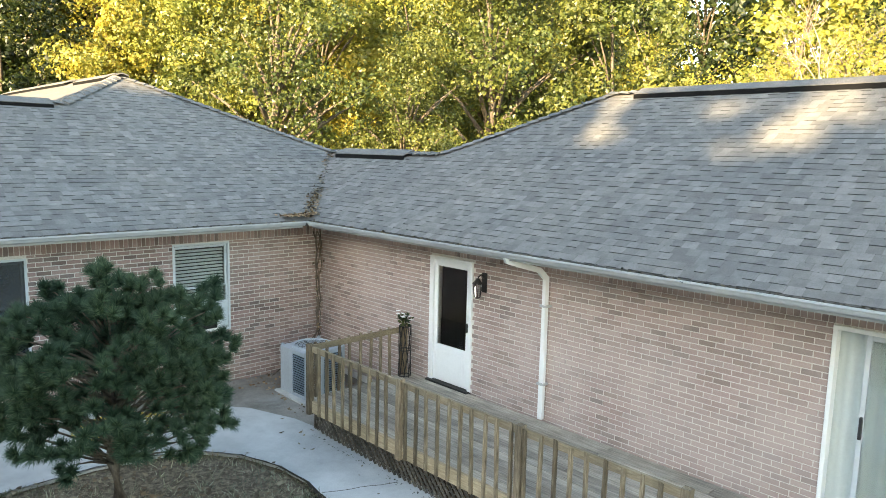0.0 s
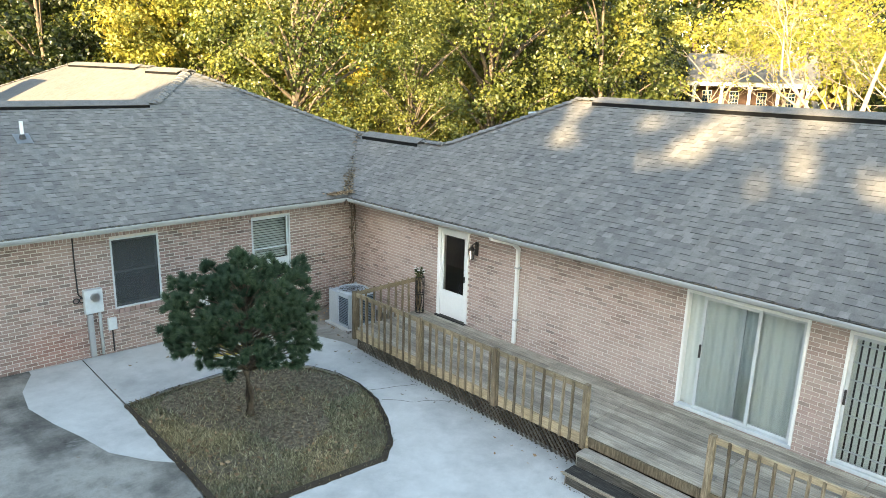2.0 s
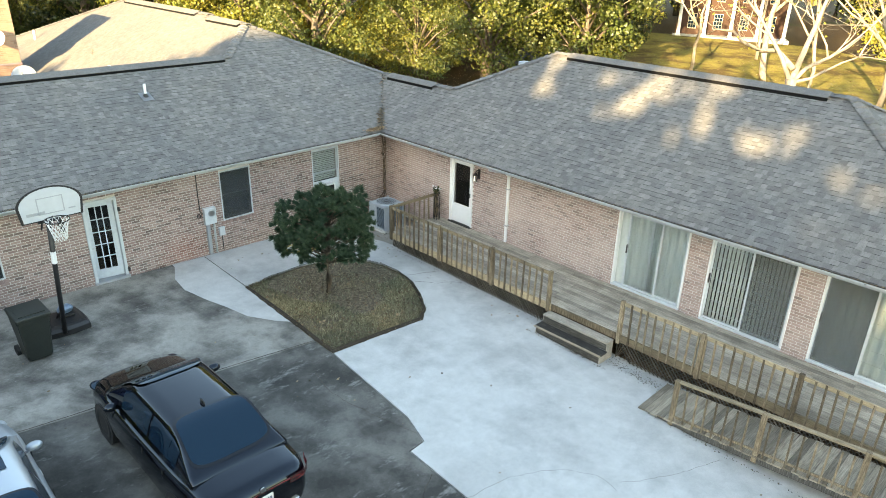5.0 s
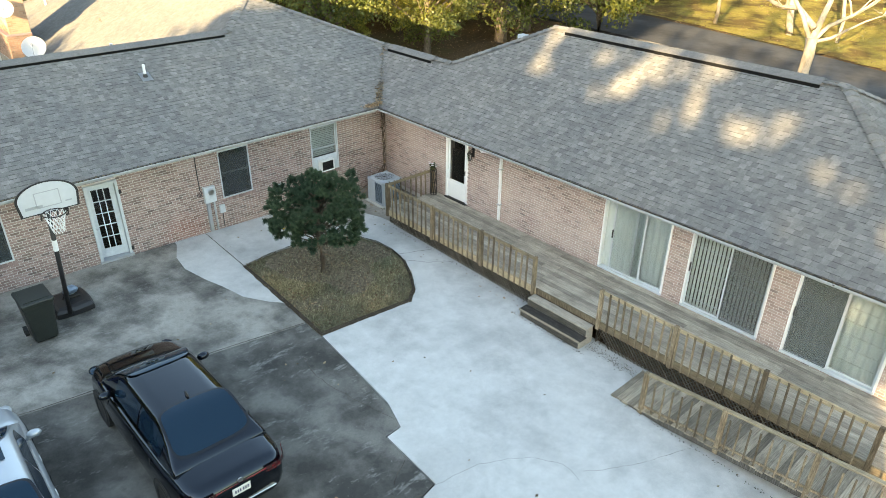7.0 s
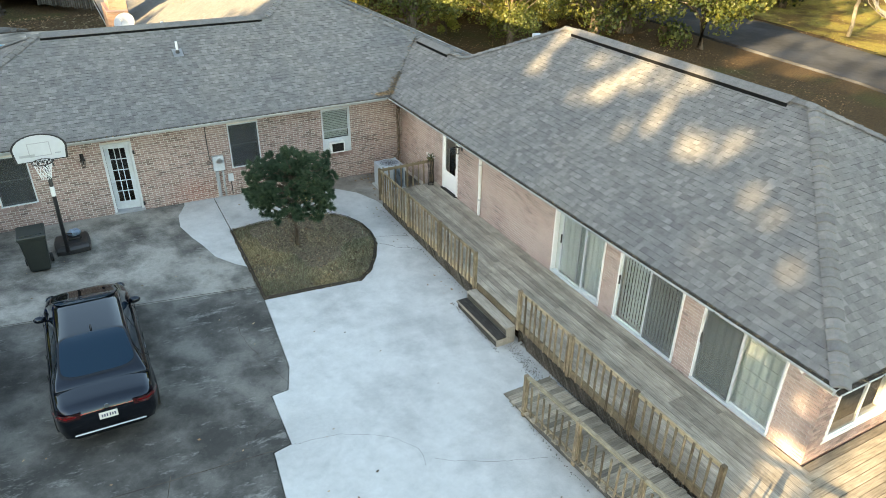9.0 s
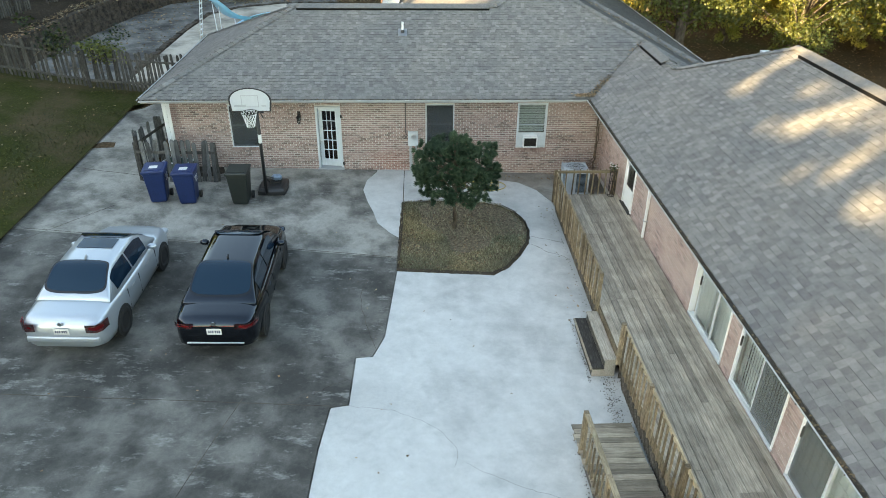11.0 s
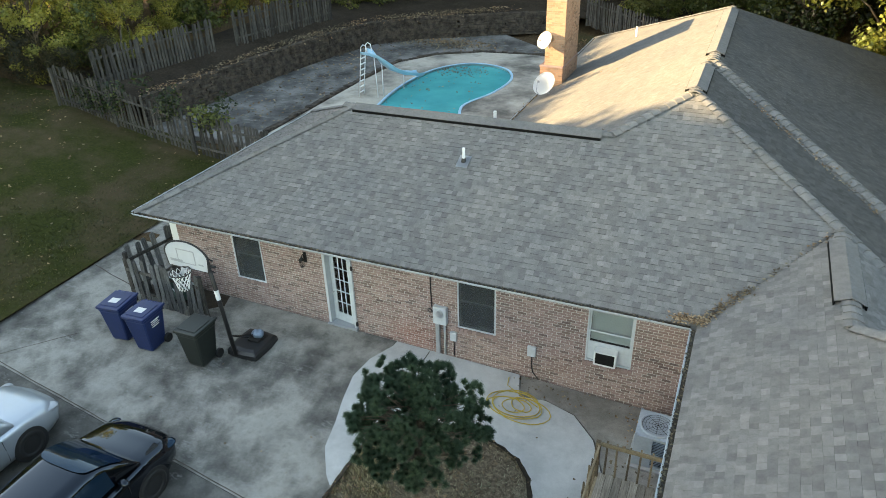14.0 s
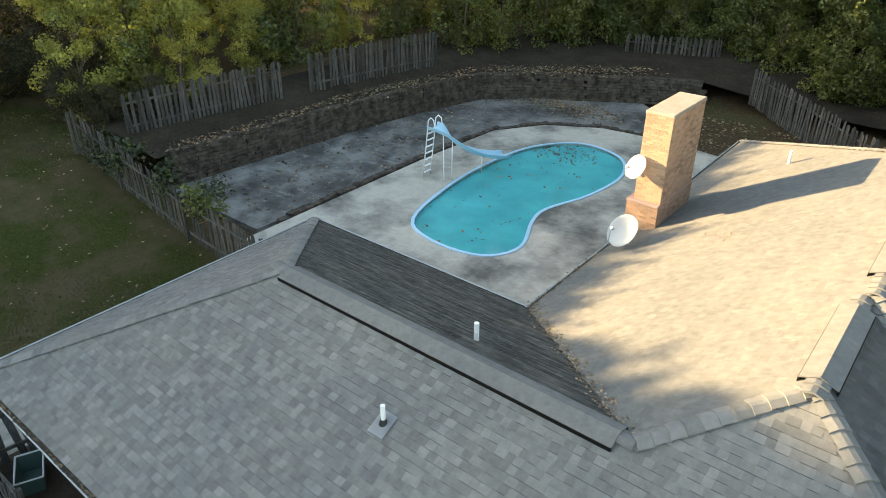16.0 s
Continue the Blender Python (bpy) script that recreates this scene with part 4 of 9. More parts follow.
def sliding_door(name, y0, y1, style, label):
    """A white two-leaf patio door in the east wall, between y0 and y1 (y1 north)."""
    at = (EAST_X, y1, 0.0)
    door = thing(name, at, label, "patio door", "patio doors")
    z0, z1, f = 0.0, 2.05, 0.045
    frame = bmesh.new()
    box(frame, (EAST_X - 0.03, y1 - f, z0), (EAST_X + 0.10, y1, z1), 0.006)
    box(frame, (EAST_X - 0.03, y0, z0), (EAST_X + 0.10, y0 + f, z1), 0.006)
    box(frame, (EAST_X - 0.03, y0 + f, z1 - f), (EAST_X + 0.10, y1 - f, z1), 0.006)
    part("door_frame", frame, WHITE, door, "white aluminium frame", at=at)
    part("threshold", bmbox((EAST_X - 0.04, y0, z0 - 0.02), (EAST_X + 0.10, y1, z0 + 0.04), 0.006), OLDWHITE, door, at=at)
    mid = (y0 + y1) / 2
    spans = [(mid - 0.03, y1 - f - 0.003, EAST_X + 0.012), (y0 + f + 0.003, mid + 0.03, EAST_X + 0.052)]
    if style == "half":
        spans = [(y1 - 1.22, y1 - 0.30, EAST_X + 0.012), (y0 + f + 0.003, y1 - 0.92, EAST_X + 0.052)]
    for k, (a, b, x) in enumerate(spans):
        leaf = part("sliding_leaf", bmesh_frame_x(x, a, b, z0 + 0.05, z1 - f - 0.003, 0.05, 0.034), OLDWHITE, door, at=at)
        pane = part("pane", bmbox((x - 0.004, a + 0.05, z0 + 0.10), (x + 0.004, b - 0.05, z1 - f - 0.05)), GLASS, leaf, at=at)
        pane.visible_shadow = False
        if k == 0:
            h = bmesh.new()
            box(h, (x - 0.055, b - 0.045, 0.95), (x - 0.018, b - 0.015, 1.18), 0.008)
            part("handle", h, BLACK, leaf, "black pull handle", at=at)
    # insect screens
    side = {"verticals": (y0 + 0.07, mid - 0.02), "full": (mid + 0.02, y1 - 0.07)}.get(style)
    if side:
        scr = part("insect_screen", bmbox((EAST_X - 0.012, side[0], 0.06), (EAST_X - 0.010, side[1], 1.98)), SCREEN, door, "grey insect screen", at=at)
    # blind or curtain behind the glass
    if style == "verticals":
        for i in range(20):
            y = y0 + 0.1 + (y1 - y0 - 0.2) * i / 19
            part("blind_slat", slat_mesh(EAST_X + 0.125, y, 0.064, 0.03, 1.98, 6 * math.sin(i)), BLIND, door, at=at)
        bars = bmesh.new()
        for i in range(7):
            z = 0.22 + i * 0.27
            box(bars, (EAST_X + 0.082, y0 + 0.07, z), (EAST_X + 0.092, y1 - 0.07, z + 0.022))
        part("glazing_bars", bars, OLDWHITE, door, at=at)
    else:
        bm = bmesh.new()
        n = 60
        rows = [[bm.verts.new((EAST_X + 0.125 + 0.018 * math.sin(i * 1.1), y0 + 0.02 + (y1 - y0 - 0.04) * i / n, z)) for i in range(n + 1)] for z in (0.03, 2.0)]
        for i in range(n):
            bm.faces.new((rows[0][i], rows[0][i + 1], rows[1][i + 1], rows[1][i]))
        part("curtain", bm, CURTAIN, door, "pale closed curtain", smooth=True, at=at)
        bars = bmesh.new()
        for i in range(6):
            z = 0.36 + i * 0.3
            box(bars, (EAST_X + 0.082, y0 + 0.07, z), (EAST_X + 0.092, y1 - 0.07, z + 0.018))
        if style == "full":
            part("glazing_bars", bars, BLIND, door, at=at)
        else:
            bars.free()
    return door


def bmesh_frame_x(x, y0, y1, z0, z1, w, d):
    bm = bmesh.new()
    box(bm, (x - d / 2, y0, z0), (x + d / 2, y0 + w, z1), 0.004)
    box(bm, (x - d / 2, y1 - w, z0), (x + d / 2, y1, z1), 0.004)
    box(bm, (x - d / 2, y0 + w, z0), (x + d / 2, y1 - w, z0 + w), 0.004)
    box(bm, (x - d / 2, y0 + w, z1 - w), (x + d / 2, y1 - w, z1), 0.004)
    return bm


def bmesh_frame_y(y, x0, x1, z0, z1, w, d):
    bm = bmesh.new()
    box(bm, (x0, y - d / 2, z0), (x0 + w, y + d / 2, z1), 0.004)
    box(bm, (x1 - w, y - d / 2, z0), (x1, y + d / 2, z1), 0.004)
    box(bm, (x0 + w, y - d / 2, z0), (x1 - w, y + d / 2, z0 + w), 0.004)
    box(bm, (x0 + w, y - d / 2, z1 - w), (x1 - w, y + d / 2, z1), 0.004)
    return bm


def slat_mesh(x, y, w, z0, z1, turn):
    bm = bmesh.new()
    c, s = math.cos(radians(turn)), math.sin(radians(turn))
    m = Matrix.Translation((x, y, (z0 + z1) / 2)) @ Matrix.Rotation(radians(turn), 4, "Z") @ Matrix.Diagonal((0.006, w, z1 - z0, 1))
    bmesh.ops.create_cube(bm, size=1, matrix=m)
    return bm


sliding_door("door_1", 0.20, 2.11, "half", "white sliding patio door, half open behind its screen, with pale curtain")
sliding_door("door_2", -2.22, -0.31, "verticals", "white sliding patio door with vertical blinds behind a grid")
sliding_door("door_3", -4.66, -2.74, "full", "white sliding patio door with pale closed blinds")


def storm_door():
    at = (EAST_X, 8.02, -0.02)
    d = thing("door_4", at, "white storm door with a tall dark glass pane", "door")
    y0, y1, z0, z1 = 7.08, 8.02, -0.02, 2.03
    fr = bmesh.new()
    box(fr, (EAST_X - 0.04, y1 - 0.09, z0), (EAST_X + 0.1, y1, z1), 0.006)
    box(fr, (EAST_X - 0.04, y0, z0), (EAST_X + 0.1, y0 + 0.05, z1), 0.006)
    box(fr, (EAST_X - 0.04, y0 + 0.05, z1 - 0.06), (EAST_X + 0.1, y1 - 0.09, z1), 0.006)
    part("door_frame", fr, WHITE, d, at=at)
    part("threshold", bmbox((EAST_X - 0.1, y0, z0 - 0.05), (EAST_X + 0.1, y1, z0 + 0.02), 0.006), DARK, d, "dark metal threshold", at=at)
    a, b = y0 + 0.055, y1 - 0.095
    leaf = bmesh.new()
    box(leaf, (EAST_X - 0.012, a, z0 + 0.03), (EAST_X + 0.024, a + 0.075, z1 - 0.065), 0.005)
    box(leaf, (EAST_X - 0.012, b - 0.075, z0 + 0.03), (EAST_X + 0.024, b, z1 - 0.065), 0.005)
    box(leaf, (EAST_X - 0.012, a + 0.075, z1 - 0.15), (EAST_X + 0.024, b - 0.075, z1 - 0.065), 0.005)
    box(leaf, (EAST_X - 0.012, a + 0.075, z0 + 0.03), (EAST_X + 0.024, b - 0.075, z0 + 0.63), 0.005)
    box(leaf, (EAST_X - 0.017, a + 0.14, z0 + 0.12), (EAST_X - 0.010, b - 0.14, z0 + 0.52), 0.003)
    ob = part("leaf", leaf, WHITE, d, at=at)
    pane = part("pane", bmbox((EAST_X + 0.002, a + 0.07, z0 + 0.62), (EAST_X + 0.010, b - 0.07, z1 - 0.145)), GLASS, ob, at=at)
    pane.visible_shadow = False
    h = bmesh.new()
    box(h, (EAST_X - 0.05, a + 0.025, 0.92), (EAST_X - 0.012, a + 0.05, 1.06), 0.006)
    part("handle", h, BLACK, ob, "black latch", at=at)


storm_door()


def french_door():
    x0, x1, z0, z1 = -2.10, -1.27, -0.20, 1.97
    at = (x1, NORTH_Y, z0)
    d = thing("door_5", at, "white french door with fifteen panes, standing ajar", "door")
    fr = bmesh.new()
    box(fr, (x0, NORTH_Y - 0.05, z0), (x0 + 0.07, NORTH_Y + 0.2, z1), 0.006)
    box(fr, (x1 - 0.07, NORTH_Y - 0.05, z0), (x1, NORTH_Y + 0.2, z1), 0.006)
    box(fr, (x0 + 0.07, NORTH_Y - 0.05, z1 - 0.07), (x1 - 0.07, NORTH_Y + 0.2, z1), 0.006)
    part("door_frame", fr, OLDWHITE, d, at=at)
    part("threshold", bmbox((x0 - 0.02, NORTH_Y - 0.10, z0 - 0.06), (x1 + 0.02, NORTH_Y + 0.2, z0 + 0.03), 0.006), GREY, d, at=at)
    w, h = x1 - x0 - 0.15, z1 - z0 - 0.12
    leaf = part("leaf", bmesh_frame_y(0, -w, 0, 0, h, 0.12, 0.042), OLDWHITE, d)
    leaf.matrix_local = pose(-0.075, 0.06, 0.04, 0, 0, -9)
    part("bottom_rail", bmbox((-w + 0.12, -0.021, 0.119), (-0.12, 0.021, 0.24), 0.004), OLDWHITE, leaf)
    gw, gh = (w - 0.24) / 3, (h - 0.36) / 5
    for i in range(3):
        for j in range(5):
            xa, za = -w + 0.12 + i * gw, 0.24 + j * gh
            p = part("pane", bmbox((xa + 0.01, -0.004, za + 0.01), (xa + gw - 0.01, 0.004, za + gh - 0.01)), GLASS, leaf)
            p.visible_shadow = False
    bars = bmesh.new()
    for i in (1, 2):
        box(bars, (-w + 0.12 + i * gw - 0.011, -0.014, 0.24), (-w + 0.12 + i * gw + 0.011, 0.014, h - 0.12))
    for j in range(1, 5):
        box(bars, (-w + 0.12, -0.013, 0.24 + j * gh - 0.011), (-0.12, 0.013, 0.24 + j * gh + 0.011))
    part("muntins", bars, OLDWHITE, leaf)
    k = bmesh.new()
    rod(k, (-w + 0.06, -0.02, 0.86), (-w + 0.06, -0.06, 0.86), 0.012)
    bmesh.ops.create_uvsphere(k, u_segments=10, v_segments=8, radius=0.03, matrix=Matrix.Translation((-w + 0.06, -0.075, 0.86)))
    part("knob", k, STEEL, leaf, "metal knob", smooth=True)
    for z in (0.12, 1.78):
        part("hinge", bmbox((x1 - 0.01, NORTH_Y - 0.085, z0 + z), (x1 + 0.045, NORTH_Y - 0.05, z0 + z + 0.11), 0.004), BLACK, d, "black hinge", at=at)


french_door()


def sash_window(name, x0, x1, z0, z1, label, style):
    at = (x0, NORTH_Y, z0)
    w = thing(name, at, label, "window", "sash windows")
    part("window_frame", bmesh_frame_y(NORTH_Y + 0.045, x0, x1, z0, z1, 0.035, 0.11), OLDWHITE, w, at=at)
    sill = bmesh.new()
    n = int((x1 - x0 + 0.1) / 0.105)
    for i in range(n):
        a = x0 - 0.05 + i * (x1 - x0 + 0.1) / n
        box(sill, (a + 0.005, NORTH_Y - 0.045, z0 - 0.10), (a + (x1 - x0 + 0.1) / n - 0.005, NORTH_Y + 0.02, z0 - 0.012 + 0.004 * (i % 3)), 0.006)
    part("window_sill", sill, BRICK, w, "sloping brick sill", at=at)
    mid = (z0 + z1) / 2 + 0.02
    for a, b, y in ((z0 + 0.05, mid + 0.02, NORTH_Y + 0.035), (mid - 0.02, z1 - 0.05, NORTH_Y + 0.065)):
        s = part("sash", bmesh_frame_y(y, x0 + 0.036, x1 - 0.036, a, b, 0.035, 0.028), OLDWHITE if style == "blind" else GREY, w, at=at)
        p = part("pane", bmbox((x0 + 0.066, y - 0.003, a + 0.03), (x1 - 0.066, y + 0.003, b - 0.03)), GLASS, s, at=at)
        p.visible_shadow = False
    if style == "blind":
        n = 16
        for i in range(n):
            z = z0 + 0.55 + (z1 - z0 - 0.63) * i / n
            bm = bmesh.new()
            m = Matrix.Translation(((x0 + x1) / 2, NORTH_Y + 0.12, z)) @ Matrix.Rotation(radians(38), 4, "X") @ Matrix.Diagonal((x1 - x0 - 0.14, 0.05, 0.004, 1))
            bmesh.ops.create_cube(bm, size=1, matrix=m)
            part("blind_slat", bm, BLIND, w, at=at)
    else:
        scr = bmesh.new()
        for i in range(24):
            z = z0 + 0.08 + (z1 - z0 - 0.16) * i / 24
            box(scr, (x0 + 0.075, NORTH_Y + 0.115, z), (x1 - 0.075, NORTH_Y + 0.125, z + 0.022))
        part("dark_blind", scr, DARKSCREEN, w, "dark lowered blind", at=at)
        part("insect_screen", bmbox((x0 + 0.03, NORTH_Y + 0.008, z0 + 0.03), (x1 - 0.03, NORTH_Y + 0.011, z1 - 0.03)), DARKMESH, w, "dark insect screen over the whole window", at=at)
    return w


sash_window("window_1", -4.90, -3.98, 0.57, 2.02, "dark sash window with a white frame", "dark")
sash_window("window_2", 1.52, 2.47, 0.58, 2.02, "dark sash window with a lowered blind", "dark")
sash_window("window_3", 4.57, 5.57, 0.50, 2.05, "pale painted sash window above an air conditioner", "blind")


def window_ac():
    at = (5.05, NORTH_Y, 0.55)
    ac = thing("window_air_conditioner", at, "white window air conditioner with a dark grille", "air conditioner")
    part("board", bmbox((4.63, NORTH_Y + 0.01, 0.55), (5.51, NORTH_Y + 0.03, 1.03)), OLDWHITE, ac, "pale infill board", at=at)
    part("case", bmesh_frame_y(NORTH_Y - 0.10, 4.79, 5.27, 0.57, 0.93, 0.035, 0.20), WHITE, ac, at=at)
    g = bmesh.new()
    box(g, (4.82, NORTH_Y - 0.18, 0.60), (5.24, NORTH_Y - 0.16, 0.90))
    for i in range(14):
        box(g, (4.83, NORTH_Y - 0.192, 0.61 + i * 0.0205), (5.23, NORTH_Y - 0.18, 0.616 + i * 0.0205))
    part("grille", g, DARK, ac, "dark metal grille", at=at)


window_ac()


def south_window():
    x0, x1, z0, z1 = 7.93, 9.75, 0.28, 2.05
    at = (x0, -5.4, z0)
    w = thing("window_4", at, "wide white sliding window on the sunny side", "window")
    part("window_frame", bmesh_frame_y(-5.36, x0, x1, z0, z1, 0.06, 0.12), WHITE, w, at=at)
    for a, b, y in ((x0 + 0.06, x0 + 0.95, -5.37), (x0 + 0.9, x1 - 0.06, -5.34)):
        s = part("sash", bmesh_frame_y(y, a, b, z0 + 0.06, z1 - 0.06, 0.04, 0.025), WHITE, w, at=at)
        p = part("pane", bmbox((a + 0.035, y - 0.003, z0 + 0.09), (b - 0.035, y + 0.003, z1 - 0.09)), GLASS, s, at=at)
        p.visible_shadow = False


south_window()


# ---- fixtures on the walls ----
def wall_lantern(at, turn, label):
    ob = thing("wall_lantern", at, label, "lamp", "wall lanterns", turn=turn)
    bp = bmesh.new()
    box(bp, (-0.05, -0.02, -0.12), (0.05, 0.0, 0.18), 0.012)
    part("back_plate", bp, DARK, ob)
    arm = bmesh.new()
    tube(arm, [(0, -0.02, 0.10), (0, -0.09, 0.16), (0, -0.15, 0.13), (0, -0.16, 0.08)], 0.011, 6)
    part("arm", arm, DARK, ob, smooth=True)
    top = bmesh.new()
    rod(top, (0, -0.16, 0.03), (0, -0.16, 0.11), 0.085, 0.02, 6)
    part("roof", top, DARK, ob)
    cage = bmesh.new()
    for k in range(6):
        a = math.tau * k / 6
        rod(cage, (0.072 * math.cos(a), -0.16 + 0.072 * math.sin(a), 0.03), (0.045 * math.cos(a), -0.16 + 0.045 * math.sin(a), -0.17), 0.006, sides=5)
    rod(cage, (0, -0.16, -0.19), (0, -0.16, -0.165), 0.02, 0.05, 6)
    part("cage", cage, DARK, ob)
    g = bmesh.new()
    rod(g, (0, -0.16, 0.03), (0, -0.16, -0.16), 0.066, 0.04, 6)
    part("glass", g, GLASS, ob)


wall_lantern((EAST_X, 6.85, 1.72), 270, "dark metal wall lantern beside the storm door")
wall_lantern((-2.62, NORTH_Y, 1.62), 0, "weathered brass wall lantern beside the french door")


def downspout():
    at = (EAST_X - 0.06, 5.66, 0.0)
    ob = thing("downspout", at, "white metal downspout with bent elbows", "downspout")
    bm = bmesh.new()
    pts = [(6.72, 5.80, 2.36), (6.76, 5.79, 2.28), (6.95, 5.76, 2.22), (7.30, 5.69, 2.12), (7.42, 5.66, 2.0), (7.43, 5.66, 1.0), (7.43, 5.66, 0.02)]
    for p, q in zip(pts, pts[1:]):
        d = (Vector(q) - Vector(p))
        m = Matrix.Translation((Vector(p) + Vector(q)) / 2) @ d.to_track_quat("Z", "X").to_matrix().to_4x4() @ Matrix.Diagonal((0.075, 0.055, d.length + 0.03, 1))
        bmesh.ops.create_cube(bm, size=1, matrix=m)
    part("pipe", bm, WHITE, ob, at=at)
    for z in (0.5, 1.6):
        part("strap", bmbox((7.38, 5.60, z), (7.495, 5.72, z + 0.03)), GUTTER, ob, at=at)


downspout()


def meter():
    at = (1.1, NORTH_Y, 0.6)
    ob = thing("electricity_meter", at, "grey electricity meter box with round glass dial", "meter")
    part("box", bmbox((0.93, NORTH_Y - 0.13, 0.62), (1.27, NORTH_Y, 1.10), 0.012), OLDWHITE, ob, at=at)
    d = bmesh.new()
    rod(d, (1.12, NORTH_Y - 0.13, 0.95), (1.12, NORTH_Y - 0.19, 0.95), 0.085, 0.08, 20)
    part("dial_cover", d, STEEL, ob, "round meter dial", at=at)
    c = bmesh.new()
    box(c, (0.97, NORTH_Y - 0.10, -0.28), (1.07, NORTH_Y - 0.01, 0.60), 0.01)
    part("dark_conduit", c, GREY, ob, at=at)
    p = bmesh.new()
    rod(p, (1.20, NORTH_Y - 0.06, -0.28), (1.20, NORTH_Y - 0.06, 0.60), 0.03)
    part("white_conduit", p, GUTTER, ob, smooth=True, at=at)
    w = bmesh.new()
    tube(w, [(0.86, NORTH_Y - 0.02, 2.3), (0.85, NORTH_Y - 0.02, 1.5), (0.86, NORTH_Y - 0.02, 1.02), (0.93, NORTH_Y - 0.03, 0.93)], 0.014, 6)
    for s in (-0.05, 0.06):
        tube(w, [(0.86 + s + 0.05 * math.cos(a), NORTH_Y - 0.03, 0.90 + 0.05 * math.sin(a)) for a in [math.tau * k / 12 for k in range(13)]], 0.011, 5)
    part("cable", w, BLACK, ob, "black looped cable", smooth=True, at=at)


meter()


def wall_box(x, z, w, h, label, tail):
    at = (x, NORTH_Y, z)
    ob = thing("junction_box", at, label, "utility box", "utility boxes")
    part("case", bmbox((x - w / 2, NORTH_Y - 0.08, z), (x + w / 2, NORTH_Y, z + h), 0.012), OLDWHITE, ob, at=at)
    bm = bmesh.new()
    tube(bm, [(x + dx, NORTH_Y - 0.03 - dy, zz) for dx, dy, zz in tail], 0.014, 6)
    part("cable", bm, BLACK, ob, smooth=True, at=at)


wall_box(3.36, 0.27, 0.2, 0.27, "grey utility box with a black cable", [(0, 0, 0.27), (0.0, 0, 0.0), (0.05, 0.02, -0.2), (0.2, 0.05, -0.33)])
wall_box(1.42, 0.18, 0.17, 0.25, "small beige utility box beneath the window", [(0, 0, 0.18), (0, 0, -0.28)])


def flower_stand():
    at = (7.2, 8.3, 0.0)
    ob = thing("plant_stand", at, "tall dark wire plant stand with white flowers", "plant stand")
    bm = bmesh.new()
    for k in range(8):
        a = math.tau * k / 8
        tube(bm, [(0.10 * math.cos(a + t * 1.2), 0.10 * math.sin(a + t * 1.2), t * 0.85) for t in (0, 0.25, 0.5, 0.75, 1.0)], 0.008, 5)
    for z in (0.02, 0.45, 0.85):
        tube(bm, [(0.10 * math.cos(a), 0.10 * math.sin(a), z) for a in [math.tau * k / 12 for k in range(13)]], 0.009, 5)
    part("stand", bm, DARK, ob)
    rng = random.Random(2)
    v, f = leaf_faces(rng, [((0, 0, 0.95), 0.14)], 70, 0.07)
    part("leaves", raw(v, f), LEAF_DARK, ob)
    for k in range(9):
        bm = bmesh.new()
        c = Vector((-0.05 + rng.uniform(-0.12, 0.12), rng.uniform(-0.12, 0.12), 1.0 + rng.uniform(-0.06, 0.10)))
        hub = bm.verts.new(c + Vector((0, 0, 0.012)))
        rim = [bm.verts.new(c + Vector((0.045 * math.cos(a) * (1 if i % 2 else 0.6), 0.045 * math.sin(a) * (1 if i % 2 else 0.6), 0.008 * (i % 2)))) for i, a in enumerate([math.tau * q / 10 for q in range(10)])]
        for i in range(10):
            bm.faces.new((hub, rim[i], rim[(i + 1) % 10]))
        part("flower", bm, WHITE, ob, "white flower")


def leaf_faces(rng, centres, per, size):
    verts, faces = [], []
    for c, r in centres:
        for _ in range(per):
            d = Vector((rng.gauss(0, 1), rng.gauss(0, 1), rng.gauss(0, 1))).normalized() * r * rng.random() ** 0.5
            p = Vector(c) + d
            q = Euler((rng.uniform(-1, 1), rng.uniform(-1, 1), rng.uniform(0, 6.3))).to_matrix()
            s = size * rng.uniform(0.6, 1.4)
            n = len(verts)
            for a, b in ((-0.5, 0), (0, -0.4), (0.5, 0), (0, 0.4)):
                verts.append(p + q @ Vector((a * s, b * s, 0.1 * s if a else 0)))
            faces.append((n, n + 1, n + 2, n + 3))
    return verts, faces


flower_stand()


def creeper():
    """A dry vine in the inner corner of the walls."""
    rng = random.Random(6)
    ob = thing("dead_vine", (7.35, 10.95, -0.5), "dry brown vine climbing the brick corner", "vine")
    bm = bmesh.new()
    for k in range(5):
        x, y = -0.04 - 0.02 * k, -0.02
        pts = []
        for i in range(13):
            z = i * 0.22
            pts.append((x + rng.uniform(-0.05, 0.05) - (0.5 * max(0, 3 - i) / 3) * (k % 3), y + rng.uniform(-0.05, 0.03), z))
        tube(bm, pts, 0.012, 5)
    part("stems", bm, BARK, ob)
    v, f = leaf_faces(rng, [((-0.1, -0.05, 0.3 + 0.22 * i), 0.12) for i in range(10)], 10, 0.05)
    part("dry_leaves", raw(v, f), DRYLEAF, ob)


creeper()


